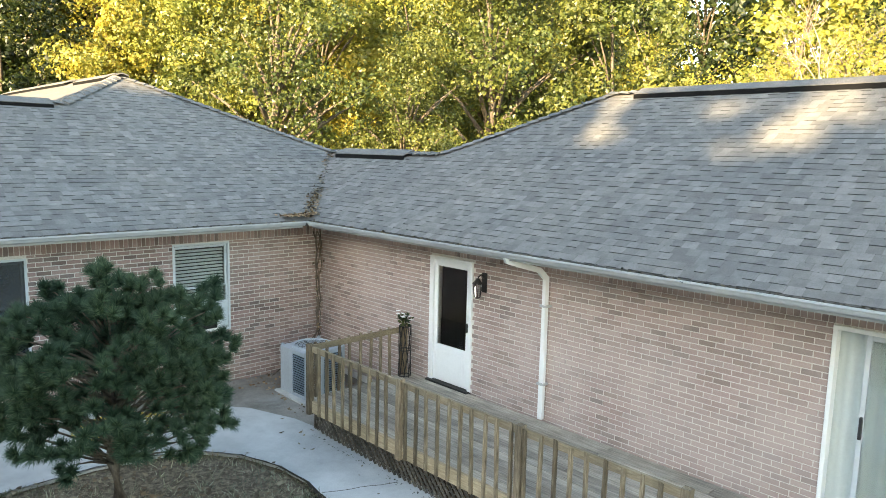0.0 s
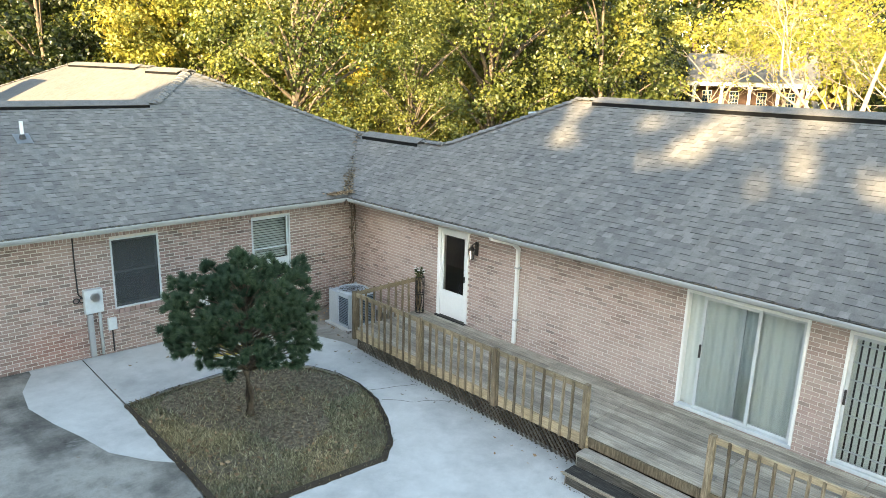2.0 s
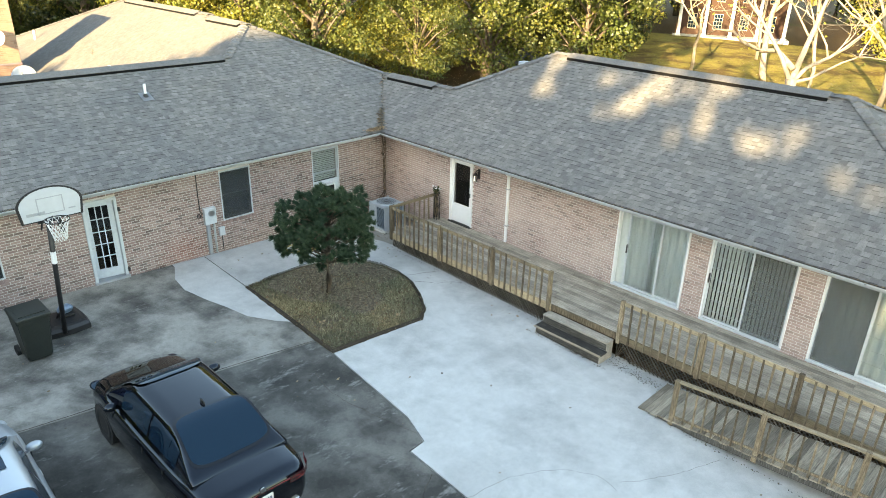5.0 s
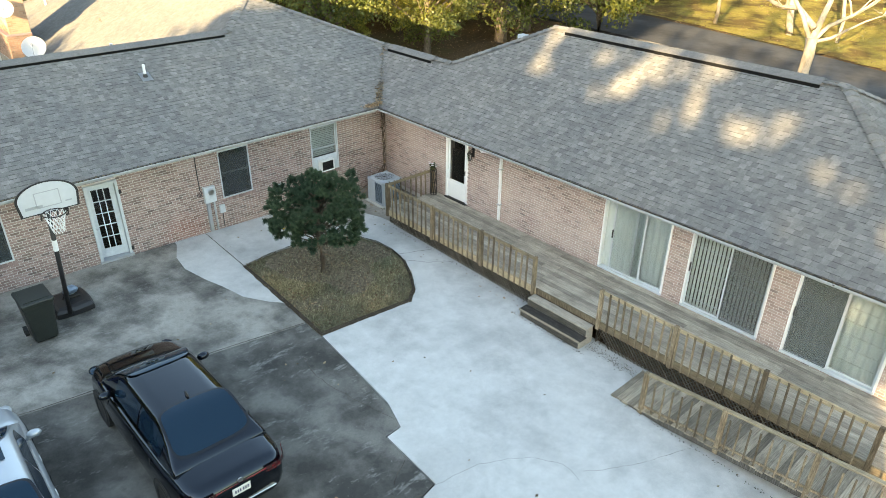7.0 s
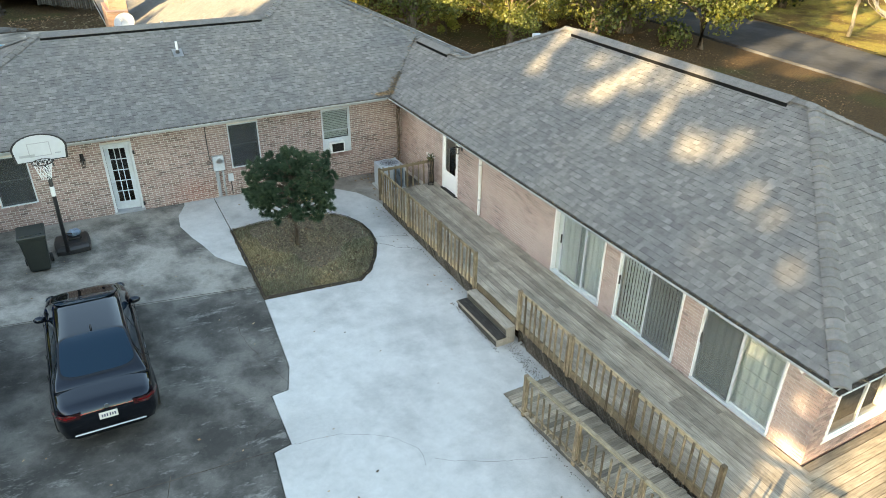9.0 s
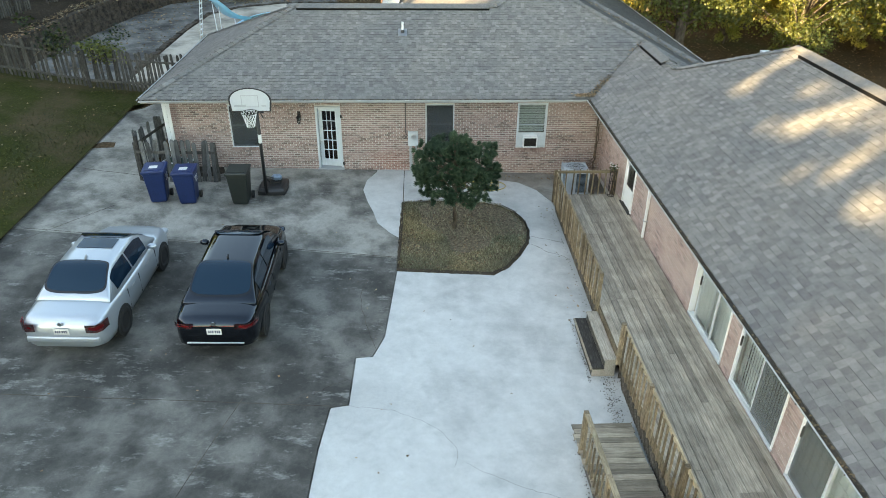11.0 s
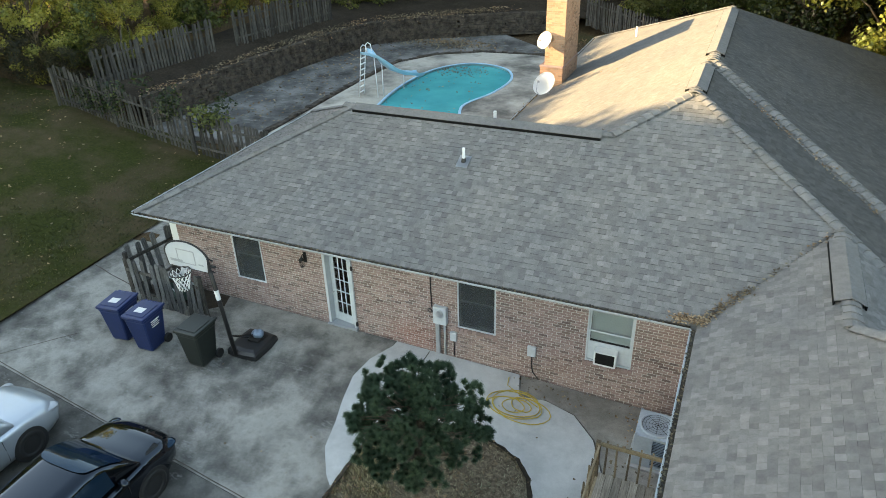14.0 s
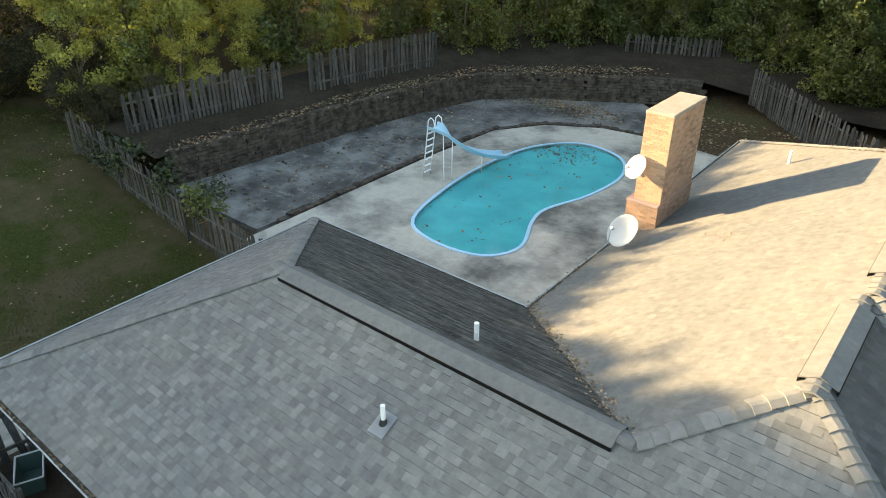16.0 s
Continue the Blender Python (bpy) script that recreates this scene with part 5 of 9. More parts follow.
def vent_pipe(x, y, z, h, r, label, flash=True):
    ob = thing("vent_pipe", (x, y, z), label, "vent pipe", "vent pipes")
    bm = bmesh.new()
    rod(bm, (0, 0, -0.05), (0, 0, h), r, sides=12)
    part("pipe", bm, WHITE, ob, smooth=False)
    if flash:
        c = bmesh.new()
        rod(c, (0, 0, 0.0), (0, 0, 0.10), r * 2.0, r * 1.15, 12)
        part("collar", c, BLACK, ob, "black rubber collar")
        f = bmesh.new()
        vs = [f.verts.new((a, b, SB * b + 0.028)) for a, b in ((-0.15, -0.2), (0.15, -0.2), (0.15, 0.16), (-0.15, 0.16))]
        f.faces.new(vs)
        bmesh.ops.solidify(f, geom=f.faces[:], thickness=0.006)
        part("flashing", f, GREY, ob, "grey metal flashing")


vent_pipe(0.78, 13.42, EAVE + SB * 2.99, 0.36, 0.038, "white plastic vent pipe with black collar on the roof")
vent_pipe(0.75, 15.75, EAVE + SB * 3.4, 0.36, 0.045, "white plastic vent pipe behind the ridge", False)
vent_pipe(2.3, 28.6, EAVE + SB * 2.6, 0.4, 0.045, "plastic vent pipe on the sunlit slope", False)

# ---- wooden deck ----
def plank_pieces(parent, mat, spans, rng, name="plank"):
    """Planks as single pieces; spans are (x0, x1, y0, y1, z top)."""
    made = {}
    for x0, x1, y0, y1, z in spans:
        key = (round(x1 - x0, 2), round(y1 - y0, 2))
        if key not in made:
            bm = bmesh.new()
            box(bm, (-key[0] / 2, -key[1] / 2, -0.03), (key[0] / 2, key[1] / 2, 0.0))
            made[key] = finish(bm)
            made[key].materials.append(mat)
        ob = new(name, made[key])
        ob.location = ((x0 + x1) / 2, (y0 + y1) / 2, z + rng.uniform(-0.003, 0.003))
        ob.rotation_euler = (rng.uniform(-0.002, 0.002), rng.uniform(-0.004, 0.004), rng.uniform(-0.0015, 0.0015))
        ob.parent = parent


DECK_Z = -0.03
rng = random.Random(11)
deck = part("deck", bmbox((5.53, -6.4, -0.20), (7.44, 8.42, -0.075)), BARK, None, "weathered grey-brown wooden deck along the wall", kind="structure", category="deck")
spans = []
for i in range(13):
    x = 5.50 + i * 0.1508
    cuts = [8.5, rng.choice([5.9, 4.5, 6.6]), rng.choice([2.7, 2.65, 3.1]), rng.choice([-0.9, -0.2, 0.6]), rng.choice([-3.1, -2.6, -3.8]), max(x - 12.95, -7.4)]
    for a, b in zip(cuts, cuts[1:]):
        spans.append((x + 0.004, x + 0.1468, b + 0.003, a - 0.003, DECK_Z))
plank_pieces(deck, DECKWOOD, spans, rng)
deck2 = part("side_deck", bmbox((7.5, -9.6, -0.20), (15.2, -5.45, -0.075)), BARK, None, "weathered wooden deck on the sunny side of the house", kind="structure", category="deck")
spans = []
for i in range(28):
    y = -5.45 - i * 0.1508
    x0 = max(7.5 + (y + 5.4), 3.3)
    cuts = [x0, x0 + 2.4 + rng.uniform(0, 1.5), 11.6 + rng.uniform(-0.8, 0.8), 15.2]
    for a, b in zip(cuts, cuts[1:]):
        spans.append((a + 0.003, b - 0.003, y - 0.1468, y - 0.004, DECK_Z))
plank_pieces(deck2, DECKWOOD_X, spans, rng)
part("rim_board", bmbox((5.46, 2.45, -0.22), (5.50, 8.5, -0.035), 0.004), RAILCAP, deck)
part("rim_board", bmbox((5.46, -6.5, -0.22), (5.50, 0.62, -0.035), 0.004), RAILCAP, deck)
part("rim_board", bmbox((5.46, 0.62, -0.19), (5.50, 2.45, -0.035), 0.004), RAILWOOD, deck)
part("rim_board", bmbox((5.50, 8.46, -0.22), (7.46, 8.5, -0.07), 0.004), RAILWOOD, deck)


def lattice(y0, y1):
    """Crossing diagonal laths under the deck edge, each a piece of its own."""
    ob = thing("lattice", (5.53, y0, -0.66), "weathered diagonal wooden lattice under the deck", "lattice", "deck lattices")
    shared = {}
    y = y0
    while y < y1:
        for s in (1, -1):
            a = Vector((0.005 + 0.011 * s, y - y0, 0.43))
            b = Vector((0.005 + 0.011 * s, min(max(y + s * 0.40, y0), y1) - y0, -0.02))
            key = round((b - a).length, 2)
            if key not in shared:
                bm = bmesh.new()
                bmesh.ops.create_cube(bm, size=1, matrix=Matrix.Diagonal((0.008, 0.036, key, 1)))
                shared[key] = finish(bm)
                shared[key].materials.append(LATTICE)
            k = new("lath", shared[key])
            k.parent = ob
            k.matrix_local = Matrix.Translation((a + b) / 2) @ (b - a).to_track_quat("Z", "X").to_matrix().to_4x4()
        y += 0.10


lattice(2.5, 8.45)
lattice(-6.3, 0.6)


def baluster_mesh(h, w=0.036):
    bm = bmesh.new()
    v = box(bm, (-w / 2, -w / 2, 0), (w / 2, w / 2, h))
    for q in v:
        if q.co.z > h - 0.01 and q.co.x > 0:
            q.co.z -= 0.03
    me = finish(bm)
    me.materials.append(RAILWOOD)
    return me


BALUSTER = baluster_mesh(1.02)
BALUSTER_R = baluster_mesh(0.80, 0.03)


def railing(p, q, posts, label, top=0.80, base=0.0, inner=(1, 0), group="deck railings", slim=False, zslope=0.0, z0=0.0):
    """A wooden railing from p to q in plan; posts are fractions along it. inner points to the deck."""
    p, q = Vector((*p, 0)), Vector((*q, 0))
    d = q - p
    L = d.length
    ang = math.degrees(math.atan2(d.y, d.x))
    ob = thing("deck_railing", (p.x, p.y, z0), label, "railing", group, turn=ang)
    side = 1 if Vector((-d.y, d.x, 0)).dot(Vector((*inner, 0))) > 0 else -1
    t = math.atan(zslope)
    tilt = Matrix.Rotation(-t, 4, "Y")
    def rail(name, z, hh, ww, mat, off):
        bm = bmesh.new()
        m = Matrix.Translation((L / 2, off * side, z + zslope * L / 2)) @ tilt @ Matrix.Diagonal((L / math.cos(t), ww, hh, 1))
        v = bmesh.ops.create_cube(bm, size=1, matrix=m)["verts"]
        bmesh.ops.bevel(bm, geom=list({e for a in v for e in a.link_edges}), offset=0.004, segments=1, affect="EDGES")
        part(name, bm, mat, ob)
    if slim:
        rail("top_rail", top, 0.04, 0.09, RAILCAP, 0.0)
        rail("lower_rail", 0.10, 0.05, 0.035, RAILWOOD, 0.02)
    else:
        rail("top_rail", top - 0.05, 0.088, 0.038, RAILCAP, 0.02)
    rng = random.Random(str(p))
    n = int(L / (0.19 if slim else 0.19))
    for i in range(n):
        s = (i + 0.5) / n * L
        if any(abs(s - f * L) < 0.07 for f in posts):
            continue
        b = new("baluster", BALUSTER_R if slim else BALUSTER)
        b.parent = ob
        b.matrix_local = pose(s, -0.018 * side, (0.0 if slim else -0.205) + zslope * s + rng.uniform(-0.008, 0.008), rng.uniform(-1.2, 1.2), rng.uniform(-1.0, 1.0), 90 if side > 0 else -90)
    for f in posts:
        bm = bmesh.new()
        s = f * L
        zz = zslope * s
        box(bm, (s - 0.044, -0.05 * side - 0.0, -0.24 + zz if not slim else -0.12 + zz), (s + 0.044, 0.038 * side, top + 0.03 + zz), 0.005)
        part("post", bm, RAILWOOD, ob)
    return ob


railing((5.46, 2.50), (5.46, 8.45), (0.006, 0.32, 0.65, 0.994), "weathered wooden deck railing with square balusters")
railing((5.46, -5.33), (5.46, 0.58), (0.006, 0.35, 0.675, 0.994), "weathered wooden deck railing beside the ramp")
railing((5.50, 8.47), (7.36, 8.47), (0.985,), "wooden end railing beside the air conditioner", inner=(0, -1))


def steps():
    at = (4.93, 1.55, -0.66)
    ob = thing("deck_steps", at, "two wooden deck steps with a worn dark lower tread", "steps")
    part("upper_tread", bmbox((5.20, 0.66, -0.255), (5.47, 2.48, -0.215), 0.006), DECKWOOD, ob, at=at)
    part("lower_tread", bmbox((4.96, 0.64, -0.465), (5.215, 2.50, -0.425), 0.006), DARKSTEP, ob, "dark worn tread", at=at)
    part("nosing", bmbox((4.915, 0.64, -0.47), (4.955, 2.50, -0.425), 0.008), DECKWOOD_X, ob, "pale worn front edge", at=at)
    part("riser", bmbox((5.215, 0.68, -0.425), (5.235, 2.46, -0.255)), DARKSTEP, ob, at=at)
    part("riser", bmbox((4.955, 0.68, -0.66), (4.97, 2.46, -0.465)), DARKSTEP, ob, at=at)
    for y in (0.66, 2.44):
        bm = bmesh.new()
        box(bm, (4.96, y, -0.67), (5.46, y + 0.04, -0.465))
        box(bm, (5.22, y, -0.465), (5.46, y + 0.04, -0.257))
        part("stringer", bm, DECKWOOD, ob, at=at)


steps()


def wood_ramp():
    at = (4.2, -0.8, -0.7)
    ob = thing("wooden_ramp", at, "grey weathered wooden ramp rising beside the deck", "ramp")
    sl = 0.095
    rng = random.Random(5)
    n = 44
    pm = bmesh.new()
    box(pm, (-0.60, -0.068, -0.032), (0.60, 0.068, 0.0))
    me = finish(pm)
    me.materials.append(DECKWOOD_X)
    for i in range(n):
        y = -0.85 - i * 0.143
        z = -0.655 + sl * (-0.8 - y)
        if z > -0.05:
            break
        b = new("plank", me)
        b.parent = ob
        b.location = (4.83 + rng.uniform(-0.02, 0.02) - at[0], y - at[1], z - at[2] + rng.uniform(-0.004, 0.004))
        b.rotation_euler = (-math.atan(sl), 0, rng.uniform(-0.012, 0.012))
    for x in (4.28, 5.36):
        bm = bmesh.new()
        L = 6.6
        m = Matrix.Translation((x, -0.8 - L / 2, -0.755 + sl * L / 2)) @ Matrix.Rotation(-math.atan(sl), 4, "X") @ Matrix.Diagonal((0.04, L, 0.14, 1))
        bmesh.ops.create_cube(bm, size=1, matrix=m)
        part("joist", bm, FENCEWOOD, ob, at=at)
    railing((4.28, -1.45), (4.28, -7.4), (0.008, 0.285, 0.56, 0.84), "slim weathered handrail along the ramp", top=0.93, inner=(1, 0), group="ramp railings", slim=True, zslope=sl, z0=-0.62)


wood_ramp()


# ---- chimney and dishes ----
def brick_box(bm, x0, x1, y0, y1, z0, z1, rng):
    """Courses of bricks round a square stack."""
    z, k = z0, 0
    while z < z1 - 0.03:
        for (a, b, fixed, axis) in ((x0, x1, y0, 0), (x0, x1, y1, 0), (y0, y1, x0, 1), (y0, y1, x1, 1)):
            s = a - (0.1 if k % 2 else 0)
            while s < b:
                u, v = max(s + 0.005, a), min(s + 0.198, b)
                if v - u > 0.03:
                    if axis == 0:
                        box(bm, (u, fixed - 0.006, z + 0.005), (v, fixed + 0.006, z + 0.063))
                    else:
                        box(bm, (fixed - 0.006, u, z + 0.005), (fixed + 0.006, v, z + 0.063))
                s += 0.203
        z += 0.0677
        k += 1


def chimney():
    at = (0.08, 25.1, 0.0)
    ob = thing("chimney", at, "tall tan brick chimney lit by the sun", "chimney")
    x0, x1, y0, y1 = -0.26, 0.46, 24.05, 26.1
    core = bmesh.new()
    box(core, (x0, y0, 0.0), (x1, y1, 5.72))
    box(core, (x0 - 0.14, y0 - 0.10, 0.0), (x1, y1 + 0.10, 3.35))
    part("shaft", core, CAPTAN, ob, at=at)
    rng = random.Random(3)
    b = bmesh.new()
    brick_box(b, x0, x1, y0, y1, 3.40, 5.70, rng)
    brick_box(b, x0 - 0.14, x1, y0 - 0.10, y1 + 0.10, 2.4, 3.34, rng)
    part("bricks", b, BRICK_TAN, ob, "tan brick facing", at=at, kind="stuff")
    part("cap", bmbox((x0 - 0.015, y0 - 0.015, 5.70), (x1 + 0.015, y1 + 0.015, 5.79), 0.02), CAPTAN, ob, "tan mortar cap", at=at)
    part("shoulder", bmbox((x0 - 0.16, y0 - 0.12, 3.33), (x1 + 0.01, y1 + 0.12, 3.40), 0.015), BRICK, ob, at=at)


chimney()


def dish(at, aim, r, label, mast):
    ob = thing("satellite_dish", at, label, "satellite dish", "satellite dishes")
    m = Vector(aim).to_track_quat("Z", "Y").to_matrix().to_4x4()
    bm = bmesh.new()
    rings = []
    for i in range(6):
        rr = r * i / 5
        rings.append([bm.verts.new(m @ Vector((rr * 0.92 * math.cos(a), rr * math.sin(a), 0.22 * (rr / r) ** 2 * r))) for a in [math.tau * k / 24 for k in range(24)]] if i else [bm.verts.new(m @ Vector((0, 0, 0)))])
    for k in range(24):
        bm.faces.new((rings[0][0], rings[1][k], rings[1][(k + 1) % 24]))
    for u, v in zip(rings[1:], rings[2:]):
        for k in range(24):
            bm.faces.new((u[k], v[k], v[(k + 1) % 24], u[(k + 1) % 24]))
    bmesh.ops.solidify(bm, geom=bm.faces[:], thickness=0.012)
    part("reflector", bm, WHITE, ob, "white oval reflector", smooth=True)
    a = bmesh.new()
    tip = m @ Vector((0, -r * 0.25, r * 1.15))
    tube(a, [m @ Vector((0, -r, 0.2 * r)), m @ Vector((0, -r * 0.95, r * 0.7)), tip], 0.014, 6)
    part("feed_arm", a, GREY, ob)
    f = bmesh.new()
    rod(f, tip, tip - (m.to_3x3() @ Vector((0, 0.0, 0.12))), 0.035, 0.03)
    part("feed_horn", f, GREY, ob)
    p = bmesh.new()
    tube(p, [m @ Vector((0, 0, -0.02)), m @ Vector((0, 0, -0.12)), Vector(mast)], 0.022, 8)
    part("mast", p, GREY, ob)


dish((-0.22, 23.88, 4.32), (-0.35, -0.80, 0.50), 0.33, "white satellite dish fixed to the chimney", (0.1, 0.2, -0.35))
dish((0.15, 22.75, 3.05), (-0.25, -0.72, 0.65), 0.45, "white satellite dish standing on the roof edge", (0.15, 0.1, -0.42))


def flood_lamp():
    at = (6.98, -5.3, 2.29)
    ob = thing("flood_lamp", at, "small white twin flood lamp under the eave corner", "lamp")
    b = bmesh.new()
    rod(b, (0, 0, 0.0), (0, 0, -0.03), 0.055, 0.05, 16)
    part("base", b, WHITE, ob)
    for s in (-1, 1):
        l = bmesh.new()
        tube(l, [(0, 0, -0.02), (-0.03, 0.03 * s, -0.06)], 0.014, 6)
        rod(l, (-0.03, 0.03 * s, -0.06), (-0.10, 0.10 * s, -0.13), 0.025, 0.05, 12)
        part("lamp_head", l, WHITE, ob, smooth=False)


flood_lamp()


def roof_box():
    at = (11.05, 8.35, 4.27)
    ob = thing("roof_vent", at, "small grey box vent at the ridge end", "roof vent")
    part("hood", bmbox((-0.13, -0.13, -0.08), (0.13, 0.13, 0.17), 0.02), UNITGREY, ob)
    part("flange", bmbox((-0.22, -0.24, -0.10), (0.22, 0.24, -0.03), 0.006), GREY, ob)


roof_box()

# ---- court: air conditioner, hose, pine ----
def condenser():
    x, y, s, h = 6.38, 9.75, 0.78, 0.86
    z = court(x, y)
    ob = thing("air_conditioner_unit", (x, y, z), "pale grey outdoor air conditioner with louvred sides and round top", "air conditioner")
    part("base", bmbox((-0.47, -0.47, -0.04), (0.47, 0.47, 0.04), 0.01), SLAB, ob, "concrete pad")
    part("core", bmbox((-s / 2 + 0.03, -s / 2 + 0.03, 0.05), (s / 2 - 0.03, s / 2 - 0.03, h - 0.14)), VENT, ob, "dark coil behind the louvres")
    for a in (-1, 1):
        for b in (-1, 1):
            part("corner_post", bmbox((a * s / 2 - 0.05 * (a > 0), b * s / 2 - 0.05 * (b > 0), 0.04), (a * s / 2 + 0.05 * (a < 0), b * s / 2 + 0.05 * (b < 0), h), 0.01), UNITGREY, ob)
    part("base_rail", bmbox((-s / 2, -s / 2, 0.04), (s / 2, s / 2, 0.09), 0.008), UNITGREY, ob)
    part("top_rail", bmbox((-s / 2, -s / 2, h - 0.10), (s / 2, s / 2, h - 0.03), 0.008), UNITGREY, ob)
    # half of each side is a plain panel
    part("panel", bmbox((-s / 2 + 0.0, -s / 2 - 0.004, 0.06), (-s / 2 + 0.36, -s / 2 + 0.02, h - 0.04), 0.004), UNITGREY, ob)
    part("panel", bmbox((-s / 2 - 0.004, 0.02, 0.06), (-s / 2 + 0.02, s / 2, h - 0.04), 0.004), UNITGREY, ob)
    lou = bmbox((-s / 2 + 0.05, -0.008, -0.011), (s / 2 - 0.05, 0.008, 0.011))
    me = finish(lou)
    me.materials.append(LOUVRE)
    for i in range(17):
        for r in range(4):
            l = new("louvre", me)
            l.parent = ob
            l.matrix_local = pose(0, 0, 0, 0, 0, 90 * r) @ pose(0, -s / 2 + 0.015, 0.12 + i * 0.04, 35, 0, 0)
    ring = bmesh.new()
    tube(ring, [(0.33 * math.cos(a), 0.33 * math.sin(a), h - 0.02) for a in [math.tau * k / 24 for k in range(25)]], 0.03, 8)
    part("fan_ring", ring, UNITGREY, ob, smooth=True)
    fan = bmesh.new()
    rod(fan, (0, 0, h - 0.12), (0, 0, h - 0.06), 0.07, sides=12)
    for k in range(4):
        m = Matrix.Rotation(math.tau * k / 4, 4, "Z") @ Matrix.Translation((0.19, 0, h - 0.10)) @ Matrix.Rotation(0.4, 4, "X") @ Matrix.Diagonal((0.26, 0.15, 0.006, 1))
        bmesh.ops.create_cube(fan, size=1, matrix=m)
    part("fan", fan, DARK, ob, "dark fan under the guard")
    gr = bmesh.new()
    for q in range(1, 6):
        tube(gr, [(0.06 * q * math.cos(a), 0.06 * q * math.sin(a), h - 0.015) for a in [math.tau * k / 20 for k in range(21)]], 0.004, 4)
    for k in range(8):
        a = math.tau * k / 8
        rod(gr, (0, 0, h - 0.012), (0.33 * math.cos(a), 0.33 * math.sin(a), h - 0.012), 0.004, sides=4)
    part("fan_guard", gr, DARK, ob)
    cor = bmesh.new()
    for a in (-1, 1):
        for b in (-1, 1):
            cx = [cor.verts.new((a * (s / 2 - 0.01), b * (s / 2 - 0.01), h - 0.03))]
            for k in range(5):
                t = math.tau / 4 * k / 4
                cx.append(cor.verts.new((a * 0.33 * math.cos(t), b * 0.33 * math.sin(t), h - 0.02)))
            for k in range(1, 5):
                cor.faces.new((cx[0], cx[k], cx[k + 1]))
    part("top_plate", cor, UNITGREY, ob)


condenser()


def hose():
    rng = random.Random(8)
    x0, y0 = 3.35, 10.1
    ob = thing("garden_hose", (x0, y0, court(x0, y0)), "yellow garden hose coiled loosely on the slab", "hose")
    pts = [(-0.45, 0.75, 0.05), (-0.4, 0.5, 0.02)]
    a = 0.0
    for i in range(120):
        a += 0.29
        r = 0.36 + 0.18 * math.sin(i * 0.11) + 0.05 * math.sin(i * 0.37)
        x = 0.10 * math.sin(i * 0.09) + r * 1.3 * math.cos(a)
        y = 0.06 * math.cos(i * 0.13) - 0.08 + r * 0.85 * math.sin(a)
        pts.append((x, y, 0.018 - 0.0278 * x + 0.0246 * y + 0.008 * (i % 7) / 2))
    bm = bmesh.new()
    tube(bm, pts, 0.0125, 6)
    part("hose", bm, YELLOW, ob, smooth=True)


hose()


def pine():
    rng = random.Random(19)
    x, y = 2.30, 7.20
    z = court(x, y) - 0.05
    ob = thing("pine_tree", (x, y, z), "small rounded dark green pine in the planting bed", "tree")
    bm = bmesh.new()
    pts = [(0, 0, -0.1), (0.03, 0.02, 0.4), (-0.03, 0.0, 0.9), (0.05, 0.04, 1.5), (0.0, 0.0, 2.3), (0.02, 0, 2.7)]
    tube(bm, pts, [0.12, 0.085, 0.075, 0.06, 0.035, 0.012], 9)
    tufts = []
    # boughs end in rounded pads with dark hollows between them
    for i in range(178):
        u = -0.53 + 1.53 * (((i * 37) % 178 + rng.random()) / 178)
        a = i * 2.399 + rng.uniform(-0.25, 0.25)
        flat = math.sqrt(max(0.0, 1 - min(1, abs(u)) ** 3.4))
        rr = rng.choice((1.0, 0.96, 0.88, 0.66, 0.4, 0.2) if u > 0.4 else (1.0, 0.96, 0.9, 0.75, 0.6))
        sx = 1.13 * (1 + 0.09 * math.sin(3 * a + 1) + 0.07 * math.sin(5 * a))
        c = Vector((math.cos(a) * flat * sx * rr, math.sin(a) * flat * sx * rr, 1.76 + u * 1.03 * (0.7 + 0.3 * rr) + rng.uniform(-0.06, 0.06)))
        pad = rng.uniform(0.13, 0.21)
        for _ in range(9):
            p = c + Vector((rng.gauss(0, 1), rng.gauss(0, 1), rng.gauss(0, 0.6))).normalized() * pad * rng.uniform(0.4, 1.0)
            if all((p - o).length > 0.096 for o in tufts):
                tufts.append(p)
        s = Vector((0, 0, max(0.85, c.z - 0.5)))
        tube(bm, [s, s.lerp(c, 0.6) + Vector((0, 0, 0.03)), c], [0.016, 0.010, 0.005], 5)
    part("trunk", bm, BARK, ob, smooth=True)
    verts, faces = [], []
    for c in tufts:
        out = (c - Vector((0, 0, 1.4))).normalized()
        up = (out + Vector((0, 0, 0.75))).normalized()
        q = up.to_track_quat("Z", "Y").to_matrix()
        R = rng.uniform(0.095, 0.135)
        for k in range(280):
            th = rng.uniform(0, math.tau)
            ph = rng.uniform(0.03, 1.5)
            d = q @ Vector((math.sin(ph) * math.cos(th), math.sin(ph) * math.sin(th), math.cos(ph)))
            b = c - up * rng.uniform(0.0, 0.05)
            t = b + d * R * rng.uniform(0.8, 1.1)
            w = d.cross(Vector((rng.uniform(-1, 1), rng.uniform(-1, 1), rng.uniform(-1, 1)))).normalized() * 0.005
            n = len(verts)
            verts += [b - w, b + w, t]
            faces.append((n, n + 1, n + 2))
    part("needles", raw(verts, faces), NEEDLE, ob, "tufted dark green needles")


pine()


